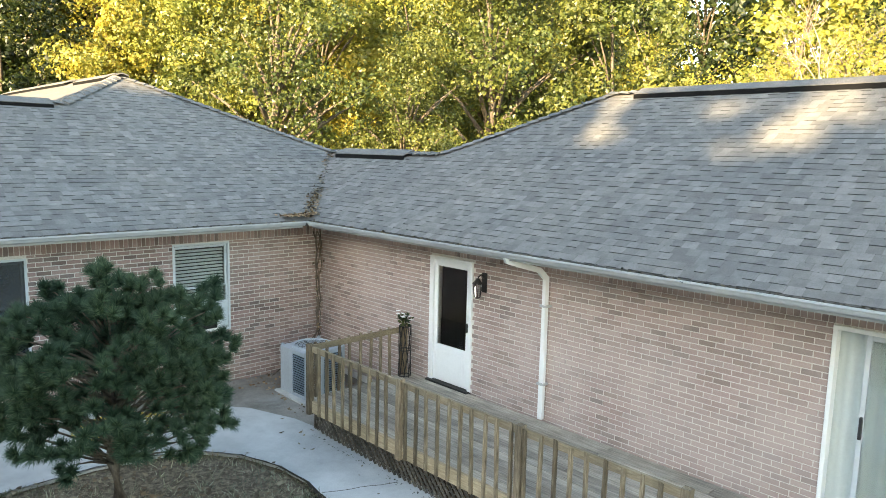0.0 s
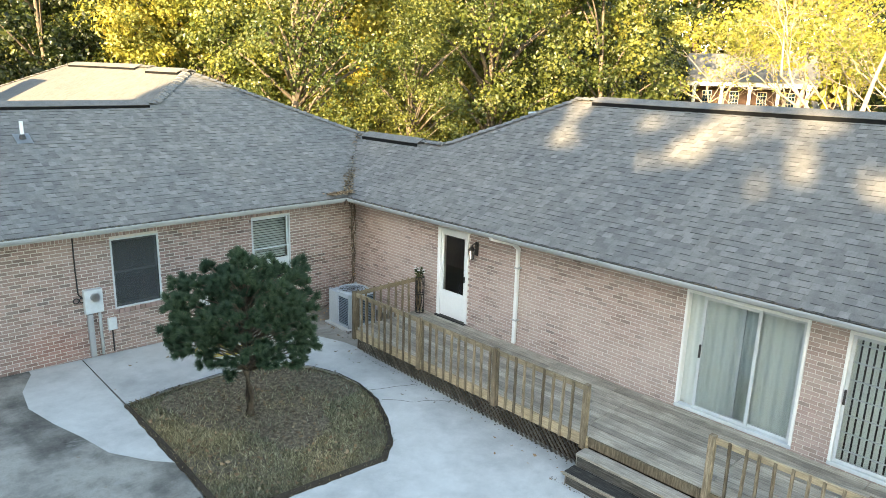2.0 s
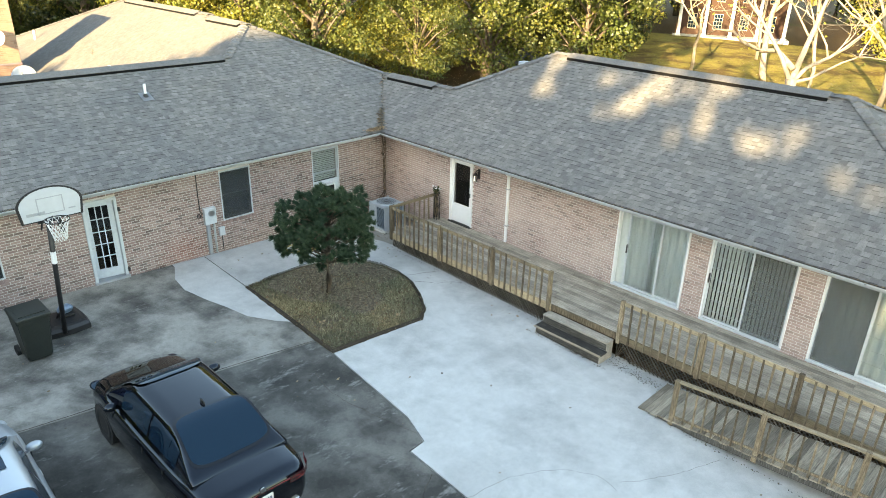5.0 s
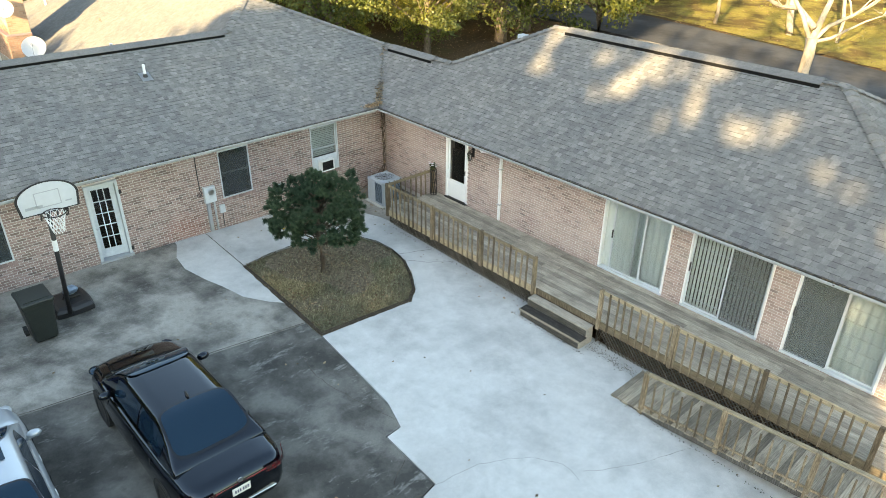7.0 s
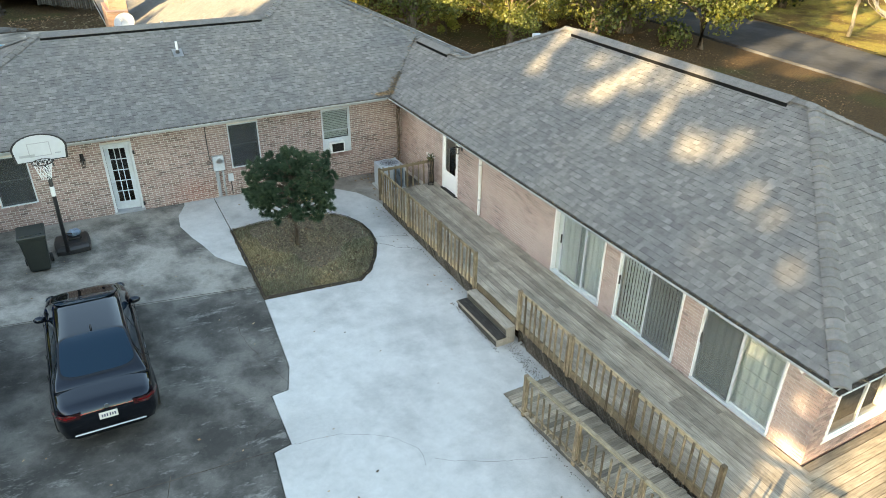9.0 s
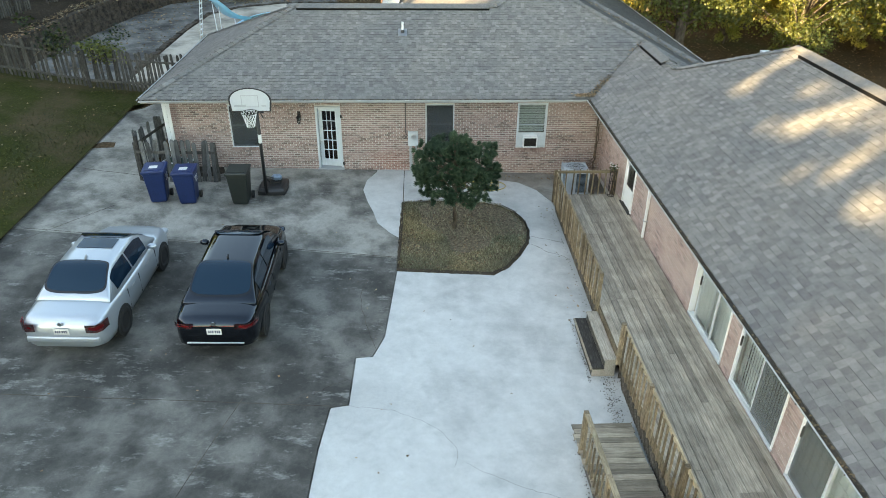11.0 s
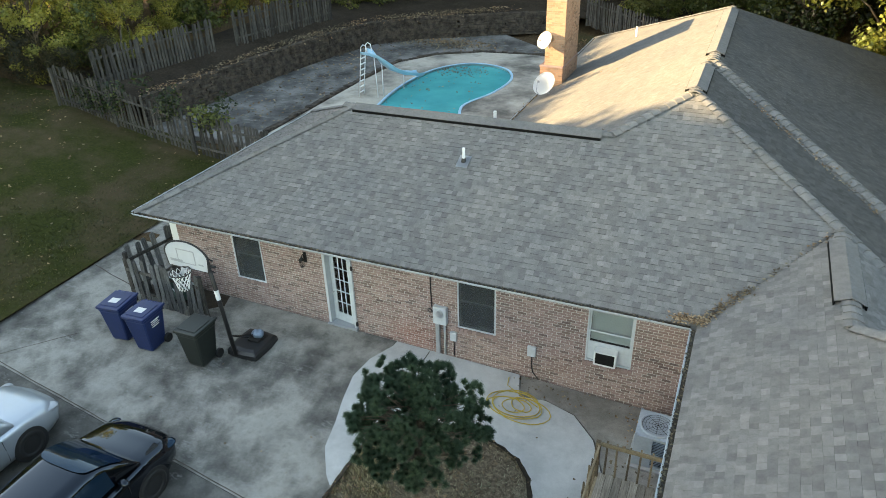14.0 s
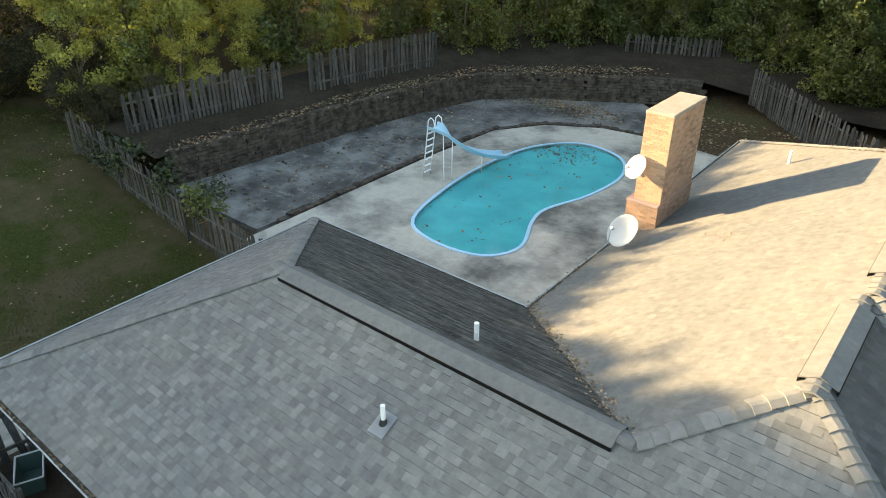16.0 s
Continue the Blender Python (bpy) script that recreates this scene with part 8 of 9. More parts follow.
def stone_row(name, pts, base, label, courses, size, seed, depth=0.3, rise=0.0):
    """A dry row or low wall of uneven stones."""
    rng = random.Random(seed)
    ob = thing(name, (*pts[0], base), label, "stone wall", "stone walls")
    variants = []
    for k in range(6):
        bm = bmesh.new()
        box(bm, (-0.5, -0.5, 0), (0.5, 0.5, 1), 0.12)
        for v in bm.verts:
            v.co += Vector((rng.uniform(-1, 1), rng.uniform(-1, 1), rng.uniform(-1, 1))) * 0.05
        me = finish(bm)
        me.materials.append(STONE)
        variants.append(me)
    o = Vector((*pts[0], base))
    for c in range(courses):
        for a, b in zip(pts, pts[1:]):
            a, b = Vector(a), Vector(b)
            d = b - a
            ang = math.degrees(math.atan2(d.y, d.x))
            s = rng.uniform(0, size * 0.5)
            nn = Vector((-d.y, d.x)).normalized()
            while s < d.length:
                w = size * rng.uniform(0.7, 1.4)
                p = a + d * ((s + w / 2) / d.length) + nn * (rng.uniform(-0.03, 0.03) + 0.03 * c)
                k = new("stone", rng.choice(variants))
                k.parent = ob
                hh = (rise or size * 0.55) * 1.02 if courses > 1 else size * rng.uniform(0.35, 0.6)
                k.matrix_local = Matrix.Translation(Vector((p.x, p.y, base + c * (rise or size * 0.55))) - o) @ pose(0, 0, 0, rng.uniform(-3, 3), rng.uniform(-3, 3), ang + rng.uniform(-8, 8) / courses) @ Matrix.Diagonal((w * 0.96, depth * rng.uniform(0.8, 1.1), hh, 1))
                s += w
    return ob


stone_row("stone_edging", [(-11.55, 20.8), (-11.65, 26.5), (-11.6, 31.0), (-11.35, 33.4), (-10.0, 35.6), (-7.6, 36.9), (-4.6, 37.25), (-3.6, 37.0)], 0.22, "row of rough stones edging the pool deck", 1, 0.34, 41)
stone_row("retaining_wall", [(-17.2, 20.4), (-16.9, 24.5), (-16.5, 29.0), (-15.9, 33.5), (-14.9, 37.2), (-12.8, 39.2), (-10.6, 40.4), (-8.0, 42.0), (-5.5, 43.2)], 0.2, "dark low retaining wall of stacked stone", 9, 0.5, 42, 0.35, 0.145)


def bank():
    """Earth behind the retaining wall."""
    inner = [(-17.35, 20.0), (-17.1, 24.5), (-16.7, 29.0), (-16.1, 33.6), (-15.1, 37.3), (-13.0, 39.4), (-10.7, 40.6), (-8.1, 42.3), (-5.6, 43.5), (0, 43.6), (10, 43)]
    outer = [(-22, 19.6), (-22, 24.5), (-22, 29), (-22, 36), (-21, 44), (-18, 50), (-12, 54), (-6, 56), (0, 56), (6, 56), (14, 56)]
    verts, faces = [], []
    n = 8
    for i, (a, b) in enumerate(zip(inner, outer)):
        end = 0.55 if i >= 9 else 1.0
        for k in range(n + 1):
            t = k / n
            x, y = a[0] + (b[0] - a[0]) * t, a[1] + (b[1] - a[1]) * t
            verts.append((x, y, end * (1.42 + 0.5 * min(1, t * 2.5)) + 0.12 * noise.noise((x * 0.5, y * 0.5, 2))))
    for i in range(len(inner) - 1):
        for k in range(n):
            u = i * (n + 1) + k
            faces.append((u, u + 1, u + n + 2, u + n + 1))
    me = raw(verts, faces, True)
    if me.polygons[0].normal.z < 0:
        me.flip_normals()
    part("bank", me, BANKSOIL, None, "brown leaf-covered bank behind the yard", kind="structure", category="bank")


bank()


scatter("bank_leaves", "brown leaves lying on the bank", [
    (along((-17.8, 21.0, 1.52), (-17.3, 29.0, 1.52), 0.45, 0.05), 700),
    (along((-17.2, 29.0, 1.54), (-15.6, 37.2, 1.54), 0.45, 0.05), 700),
    (along((-15.0, 38.0, 1.54), (-8.5, 43.0, 1.54), 0.6, 0.05), 900)], 0.12, DRYLEAF, 61)


def ivy(name, at, spread, count, mat, label, size=0.13):
    rng = random.Random(str(at))
    ob = thing(name, at, label, "bush")
    cs = [((rng.gauss(0, spread[0]), rng.gauss(0, spread[1]), abs(rng.gauss(0, spread[2]))), 0.45) for _ in range(count)]
    st = bmesh.new()
    for c, r in cs[::3]:
        tube(st, [(c[0] * 0.6, c[1] * 0.6, -0.2), (c[0] * 0.8, c[1] * 0.8, c[2] * 0.5), c], 0.012, 4)
    part("stems", st, BARK, ob)
    v, f = leaf_faces(rng, cs, 60, size)
    part("leaves", raw(v, f), mat, ob)


ivy("ivy_bush", (-15.6, 18.25, terrain(-15.6, 18.25) + 1.0), (2.0, 0.25, 0.45), 26, LEAF_DARK, "dark vine growing over the picket fence")
ivy("ivy_bush", (-11.8, 18.3, terrain(-11.8, 18.3) + 1.3), (0.5, 0.2, 0.25), 10, LEAF_GREEN, "bright green vine on top of the fence")


# ---- beyond the street ----
def neighbour():
    x, y = 68.5, 27.5
    z = terrain(x, y)
    ob = thing("neighbour_house", (x, y, z), "two-storey brick house with tall white columns", "house", turn=-62)
    ob.scale = (0.68, 0.68, 0.92)
    part("wall", bmbox((-8, 0, -0.5), (8, 9, 6.4)), HOUSEBRICK, ob, "brown brick wall darkened for porch shade")
    r = bmesh.new()
    vs = [r.verts.new(v) for v in ((-9, -3, 6.6), (9, -3, 6.6), (9, 10, 6.6), (-9, 10, 6.6), (-9, 3.5, 9.6), (9, 3.5, 9.6))]
    for f in ((0, 1, 5, 4), (2, 3, 4, 5), (0, 4, 3), (1, 2, 5), (0, 3, 2, 1)):
        r.faces.new([vs[i] for i in f])
    part("roof", r, SHINGLE, ob, "grey shingle roof")
    part("portico_beam", bmbox((-8.6, -2.6, 6.1), (8.6, 0, 6.6), 0.02), WHITE, ob)
    part("porch_floor", bmbox((-8.4, -2.6, -0.3), (8.4, 0, 0.25), 0.02), SLAB, ob)
    for i in range(5):
        c = bmesh.new()
        xx = -7.6 + i * 3.8
        rod(c, (xx, -2.2, 0.25), (xx, -2.2, 6.1), 0.27, 0.23, 16)
        box(c, (xx - 0.35, -2.55, 0.25), (xx + 0.35, -1.85, 0.45))
        box(c, (xx - 0.33, -2.53, 5.9), (xx + 0.33, -1.87, 6.1))
        part("column", c, WHITE, ob, "white column")
    for i in range(4):
        for zz in (0.9, 3.9):
            xx = -5.7 + i * 3.8
            w = part("window", bmesh_frame_y(-0.03, xx - 0.65, xx + 0.65, zz, zz + 1.7, 0.07, 0.1), BEIGE, ob)
            part("pane", bmbox((xx - 0.57, -0.03, zz + 0.08), (xx + 0.57, -0.01, zz + 1.62)), CARGLASS, w)
            m = bmesh.new()
            for k in (1, 2):
                box(m, (xx - 0.57 + 0.38 * k - 0.02, -0.05, zz + 0.08), (xx - 0.57 + 0.38 * k + 0.02, -0.03, zz + 1.62))
            for k in range(1, 4):
                box(m, (xx - 0.57, -0.05, zz + 0.08 + 0.385 * k - 0.02), (xx + 0.57, -0.03, zz + 0.08 + 0.385 * k + 0.02))
            part("muntins", m, BEIGE, w)


neighbour()


def bare_tree(at, height, r, seed, label, depth=4, name="bare_tree", leaves=9):
    rng = random.Random(seed)
    ob = thing(name, at, label, "tree")
    bm = bmesh.new()
    ends = []
    def grow(p, d, length, rad, k):
        pts = [p]
        q = p.copy()
        dd = d.copy()
        for _ in range(4):
            dd = (dd + Vector((rng.gauss(0, 0.16), rng.gauss(0, 0.16), rng.gauss(0.05, 0.08)))).normalized()
            q = q + dd * length / 4
            pts.append(q.copy())
        tube(bm, pts, [rad * (1 - 0.11 * i) for i in range(5)], 7 if k == 0 else 5)
        if k >= depth:
            ends.append(q)
            return
        for _ in range(3 if k < 2 else 2 + (rng.random() < 0.6)):
            s = pts[rng.choice([2, 3, 4])] if k else pts[rng.choice([2, 3, 4, 4])]
            nd = (dd + Vector((rng.gauss(0, 0.75), rng.gauss(0, 0.75), rng.gauss(0.1, 0.35)))).normalized()
            grow(s, nd, length * rng.uniform(0.55, 0.8), rad * 0.5, k + 1)
        ends.append(q)
    grow(Vector((0, 0, -0.3)), Vector((0, 0, 1)), height * 0.42, r, 0)
    part("trunk", bm, PALEBARK, ob, smooth=True)
    v, f = leaf_faces(rng, [(e, 0.9) for e in ends], leaves, 0.2)
    part("crown", raw(v, f), LEAF_GOLD, ob, "few yellow leaves")


bare_tree((47.2, 14.7, terrain(47.2, 14.7)), 17, 0.27, 51, "pale bare tree beside the street with few yellow leaves", 6, leaves=4)
bare_tree((47.5, 11.5, terrain(47.5, 11.5)), 16, 0.17, 52, "pale leaning bare tree beyond the street", 5, leaves=14)
bare_tree((46, 20, terrain(46, 20)), 12, 0.16, 53, "pale bare tree in the front garden opposite")
bare_tree((57, 19.5, terrain(57, 19.5)), 14, 0.16, 57, "pale bare tree before the brick house", 5, leaves=16)
bare_tree((45.5, 6.3, terrain(45.5, 6.3)), 16, 0.27, 54, "pale bare tree glowing in the low sun", 6, leaves=5)


def street_tree():
    """Bare forked tree at the near edge of the street, with one long low limb."""
    rng = random.Random(66)
    x, y = 30.6, 6.9
    ob = thing("bare_tree", (x, y, terrain(x, y)), "pale bare forked tree with a long low limb beside the street", "tree")
    bm = bmesh.new()
    ends = []

    def twigs(p, d, length, rad, k):
        pts, q, dd = [p], p.copy(), d.normalized()
        for _ in range(4):
            dd = (dd + Vector((rng.gauss(0, 0.2), rng.gauss(0, 0.2), rng.gauss(0.05, 0.14)))).normalized()
            q = q + dd * length / 4
            pts.append(q.copy())
        tube(bm, pts, [rad * (1 - 0.17 * i) for i in range(5)], 6 if k < 2 else 4)
        ends.append(q)
        if k < 4:
            for _ in range(3):
                nd = dd + Vector((rng.gauss(0, 0.7), rng.gauss(0, 0.7), rng.gauss(0.15, 0.4)))
                twigs(pts[rng.choice((2, 3, 4))], nd, length * rng.uniform(0.5, 0.75), rad * 0.48, k + 1)

    fork = Vector((0.25, 0.1, 3.1))
    tube(bm, [Vector((0, 0, -0.3)), Vector((0.0, -0.08, 0.5)), Vector((0.08, 0.03, 1.5)), Vector((0.2, 0.02, 2.4)), fork], [0.36, 0.29, 0.26, 0.27, 0.28], 12)
    for d, length, r in ((Vector((0.3, -0.15, 1.0)), 5.5, 0.18), (Vector((-0.1, 0.35, 1.0)), 5.0, 0.14), (Vector((0.5, -0.7, 0.9)), 4.4, 0.13), (Vector((0.2, -1.0, 0.35)), 3.2, 0.10)):
        twigs(fork + d * 0.06 - Vector((0, 0, 0.2)), d, length, r, 0)
    limb = [fork + Vector((0, 0, 0.5)), Vector((0.9, 1.3, 4.3)), Vector((1.6, 2.4, 4.1)), Vector((2.6, 4.0, 4.35)), Vector((3.2, 4.8, 4.75)), Vector((4.0, 6.2, 4.7)), Vector((4.3, 6.9, 4.3))]
    tube(bm, limb, [0.15, 0.13, 0.11, 0.09, 0.07, 0.045, 0.02], 8)
    for i in (1, 2, 2, 3, 4, 5):
        twigs(limb[i], Vector((rng.gauss(0, 0.5), rng.gauss(0.3, 0.5), rng.uniform(-0.2, 0.9))), 1.5, 0.035, 2)
    part("trunk", bm, PALEBARK, ob, smooth=True)
    v, f = leaf_faces(rng, [(e, 0.7) for e in ends[::3]], 2, 0.16)
    part("crown", raw(v, f), LEAF_GOLD, ob, "few yellow leaves")


street_tree()

scatter("verge_leaves", "golden fallen leaves on the verge across the street", [(lambda r: (lambda x, y: (x, y, terrain(x, y) + 0.10 * noise.noise((x * 0.11, y * 0.11, 0)) + 0.09))(r.uniform(42.5, 60), r.uniform(-2, 40)), 5000)], 0.10, DRYLEAF, 78)
scatter("wood_floor_leaves", "brown fallen leaves under the trees", [(lambda r: (lambda x, y: (x, y, terrain(x, y) + 0.10 * noise.noise((x * 0.11, y * 0.11, 0)) + 0.04))(r.uniform(13, 33), r.uniform(9, 36)), 6000)], 0.085, DRYLEAF, 77)

# ---- trees ----
def leaf_cloud(rng, centres, per, size, spread, flat=0.7):
    """Many small leaf faces scattered round clump centres."""
    verts, faces = [], []
    for c, r in centres:
        for _ in range(int(per * r * r)):
            d = Vector((rng.gauss(0, 1), rng.gauss(0, 1), rng.gauss(0, flat)))
            d = d.normalized() * r * (rng.random() ** 0.45) * spread
            p = Vector(c) + d
            face = d / r + Vector((rng.gauss(0, 0.55), rng.gauss(0, 0.55), 0.35 + rng.gauss(0, 0.55)))
            q = face.to_track_quat("Z", "Y").to_matrix() @ Matrix.Rotation(rng.uniform(0, 6.3), 3, "Z")
            s = size * rng.uniform(0.6, 1.4)
            n = len(verts)
            for a, b in ((-0.5, 0), (0, -0.42), (0.5, 0), (0, 0.42)):
                verts.append(p + q @ Vector((a * s, b * s, 0.12 * s if a else 0)))
            faces.append((n, n + 1, n + 2, n + 3))
    return verts, faces


def make_tree(name, seed, height, crown_r, trunk_r, leaf, bark, label, clumps=46, per=34, size=0.42, crown_from=0.3, category="tree", at=(0, 0, -60), clump=(0.22, 0.42)):
    rng = random.Random(seed)
    tree = thing(name, at, label, category)
    bm = bmesh.new()
    top = height * 0.92
    lean = Vector((rng.uniform(-0.6, 0.6), rng.uniform(-0.6, 0.6), 0))
    pts = [Vector((0, 0, -0.4)) + lean * (k / 7) ** 1.5 + Vector((0, 0, top * k / 7)) + Vector((rng.uniform(-1, 1), rng.uniform(-1, 1), 0)) * 0.12 * (k > 0) for k in range(8)]
    tube(bm, pts, [trunk_r * (1.25 if k == 0 else 1 - 0.13 * k) for k in range(8)], 8)
    centres = []
    for i in range(clumps):
        h = crown_from + (1 - crown_from) * rng.random() ** 0.9
        prof = math.sin(math.pi * min(1, max(0.06, (h - crown_from) / (1.08 - crown_from)) ** 0.8)) ** 0.7
        ang = rng.uniform(0, math.tau)
        rad = crown_r * prof * rng.uniform(0.25, 1.05)
        c = lean * h + Vector((math.cos(ang) * rad, math.sin(ang) * rad, h * height))
        centres.append((c, crown_r * rng.uniform(*clump)))
        if i % 3 == 0:
            z = max(0.15, h - 0.18)
            k = min(6, int(z * 7))
            start = pts[k].lerp(pts[k + 1], z * 7 - k if z * 7 - k < 1 else 1)
            mid = start.lerp(c, 0.55) + Vector((0, 0, 0.4))
            tube(bm, [start, mid, c], [trunk_r * 0.32, trunk_r * 0.2, trunk_r * 0.07], 5)
    part("trunk", bm, bark, tree, smooth=True)
    v, f = leaf_cloud(rng, centres, per / (crown_r * sum(clump) / 2) ** 2, size, 1.0)
    part("crown", raw(v, f), leaf, tree)
    return tree


TREE_KINDS = [
    make_tree("broadleaf_tree", 3, 17, 4.6, 0.30, LEAF_GOLD, BARK, "tall tree with yellow-green autumn leaves", 66, 200, 0.25, 0.06, clump=(0.16, 0.32)),
    make_tree("broadleaf_tree", 5, 14, 4.2, 0.24, LEAF_GOLD, BARK, "tree with golden autumn leaves", 62, 200, 0.24, 0.04, clump=(0.16, 0.32)),
    make_tree("broadleaf_tree", 8, 16, 4.4, 0.28, LEAF_GREEN, BARK, "leafy green tree at the edge of the wood", 66, 200, 0.25, 0.05, clump=(0.16, 0.32)),
    make_tree("broadleaf_tree", 13, 12, 3.8, 0.2, LEAF_GREEN, BARK, "dense green tree behind the fence", 56, 80, 0.31, 0.0),
    make_tree("broadleaf_tree", 21, 19, 4.8, 0.34, LEAF_DARK, BARK, "dark green tree of the wood", 60, 80, 0.42, 0.08),
    make_tree("broadleaf_tree", 34, 10, 3.4, 0.17, LEAF_GOLD, BARK, "small yellow-green tree among the bushes", 52, 190, 0.19, 0.0, clump=(0.15, 0.34)),
    make_tree("broadleaf_tree", 55, 19, 6.0, 0.5, LEAF_GREEN, BARK, "big broad tree with a thick trunk near the street", 100, 170, 0.24, 0.07, clump=(0.16, 0.32)),
    make_tree("broadleaf_tree", 72, 16, 4.6, 0.28, LEAF_GREEN, BARK, "tall dense tree west of the drive", 60, 26, 0.95, 0.05),
    make_tree("broadleaf_tree", 91, 17, 5.0, 0.3, LEAF_GOLD, BARK, "distant tree of the wood with yellow leaves", 60, 45, 0.56, 0.05),
    make_tree("broadleaf_tree", 93, 16, 4.6, 0.3, LEAF_DARK, BARK, "dark evergreen tree of the wood", 66, 200, 0.25, 0.05, clump=(0.16, 0.32)),
    make_tree("undergrowth_bush", 97, 8, 4.4, 0.12, LEAF_BROWN, BARK, "dark dry undergrowth bush beside the lawn", 60, 110, 0.26, 0.0, "bush"),
]
TREE_USED = set()


def plant(kind, x, y, scale=1.0, turn=None, z=None):
    ob = TREE_KINDS[kind]
    m = pose(x, y, terrain(x, y) if z is None else z, 0, 0, (x * 77 + y * 31) % 360 if turn is None else turn) @ Matrix.Scale(scale, 4)
    if kind not in TREE_USED:
        TREE_USED.add(kind)
        ob.matrix_world = m
        return ob
    c = copy_thing(ob, m)
    c.scale = (scale, scale, scale)
    return c


rng = random.Random(4)
# wood beyond the street, full in the sun
for i in range(30):
    a = radians(6 + 54 * i / 29 + rng.uniform(-1, 1))
    d = rng.uniform(46, 62)
    plant(9 if i < 4 or i in (25, 26) else (0, 9, 2, 1, 0, 2, 0, 2, 1, 9)[i % 10], d * math.sin(a) + 6, d * math.cos(a) + 4, rng.uniform(0.95, 1.35))
for i in range(34):
    a = radians(2 + 88 * i / 33 + rng.uniform(-1, 1))
    d = rng.uniform(84, 104)
    plant(rng.choice([8, 8, 8, 4]), d * math.sin(a) + 6, d * math.cos(a) + 4, rng.uniform(1.4, 1.8))
for x, y, k, s in [(60, 8, 1, 0.9), (57, 2, 5, 1.2), (72, 14, 0, 1.0), (64, -4, 1, 1.1), (56, 40, 0, 1.0), (51.5, 30.0, 0, 0.85), (55, 33.5, 1, 0.9)]:
    plant(k, x, y, s)
# bushes under them
for x, y, k in [(19, 29, 0.42), (23, 29.5, 0.46), (26.5, 28.5, 0.40), (30, 30.5, 0.5), (25, 33, 0.55), (33.5, 31, 0.5), (29, 36, 0.55), (22, 37, 0.5)]:
    plant(5, x, y, k)
# trees close behind the house, on the street side
for x, y, k, s in [(15.4, 26.6, 6, 0.66), (12.9, 38.4, 1, 0.82), (16.2, 36.0, 0, 0.7), (20.5, 24.0, 6, 0.48), (22, 33, 0, 0.95), (31.0, 26.0, 6, 0.95), (27, 24.4, 6, 0.8), (32.8, 21.0, 2, 0.9), (26, 38, 1, 1.1), (17, 37, 2, 1.0), (29, 33, 1, 1.05), (9, 42, 9, 0.9), (20, 44, 1, 1.1)]:
    plant(k, x, y, s)
# wood behind the pool and the west fence
for i in range(30):
    x = -30 + 44 * i / 29 + rng.uniform(-1, 1)
    plant(rng.choice([3, 4, 2, 4, 3]), x, 50.5 + rng.uniform(-1, 8) + (1.5 if x > -10 else 0), rng.uniform(0.8, 1.2), z=0.9)
for i in range(24):
    x = -20 + 28 * i / 23
    plant(3, x + rng.uniform(-0.5, 0.5), (49.2 if x < -1 else 46.5) + rng.uniform(-0.8, 1.5), rng.uniform(0.32, 0.5), z=0.9)
for x, y in [(-15.5, 44.2), (-14.0, 45.6), (-12.6, 46.6), (-17.0, 42.0), (-18.2, 40.0), (-11.4, 47.6), (-16.0, 46.5), (-5.0, 48.5), (-3.2, 47.6)]:
    plant(3, x, y, rng.uniform(0.34, 0.5), z=1.2)
for i in range(15):
    y = 20.5 + 27 * i / 14
    plant(rng.choice([3, 5, 5]), -21.6 - rng.uniform(0, 1.5), y + rng.uniform(-0.6, 0.6), rng.uniform(0.36, 0.6), z=1.7)
for i in range(12):
    y = 22 + 30 * i / 11
    plant(rng.choice([5, 5, 8]), -26 - rng.uniform(0, 8), y + rng.uniform(-1, 1), rng.uniform(0.7, 1.1))
# yellow trees behind it, with the low sun through them
for x, y, k, m in [(-33, 23.5, 0.85, 5), (-36, 27.5, 0.9, 1), (-33.5, 31, 0.9, 5), (-38, 21, 0.9, 1), (-40, 33, 1.0, 1), (-31.5, 27.5, 0.7, 5)]:
    plant(m, x, y, k)
# dark undergrowth beyond the lawn
for x, y, k in [(-23.6, 11.6, 0.40), (-23.8, 13.4, 0.34), (-24.4, 15.2, 0.42), (-25.6, 17.0, 0.38), (-26.8, 18.9, 0.45), (-28.2, 20.8, 0.40), (-29.8, 22.6, 0.5), (-25.8, 13.0, 0.5), (-27.4, 15.6, 0.55), (-29.4, 18.2, 0.6),
                (-31, 20.8, 0.6), (-24.6, 9.0, 0.45), (-22.6, 19.6, 0.36), (-24.4, 20.8, 0.42), (-26.4, 22.4, 0.45), (-21.2, 20.4, 0.28), (-20.6, 22.2, 0.30)]:
    plant(10, x, y, 0.68 * k)
for x, y, k in [(-24.2, 14.4, 61), (-25.4, 16.8, 62), (-24.8, 12.2, 63)]:
    bare_tree((x, y, terrain(x, y)), 6.0, 0.07, k, "thin bare sapling among the dark undergrowth", 4, "sapling")
# tall trees west of the drive, which keep the low sun off the court
for i in range(6):
    plant(7, -40 + rng.uniform(-2, 2), -4.6 + 2.1 * i / 5, rng.uniform(1.0, 1.12))
    plant(7, -46 + rng.uniform(-2, 2), -6.8 + 2.3 * i / 5, rng.uniform(0.95, 1.08))
for i in range(3, 8):
    plant(7, -41 + rng.uniform(-1.5, 1.5), -25 + 16 * i / 7, rng.uniform(0.80, 0.87))
for i in range(22):
    low = 0.72 if i < 13 else 1.0
    plant(7, -41 + rng.uniform(-2, 2), -48 + 49 * i / 21, rng.uniform(0.68, 0.78) * low)
    plant(7, -47 + rng.uniform(-2, 2), -50 + 50 * i / 21, rng.uniform(0.64, 0.75) * low)
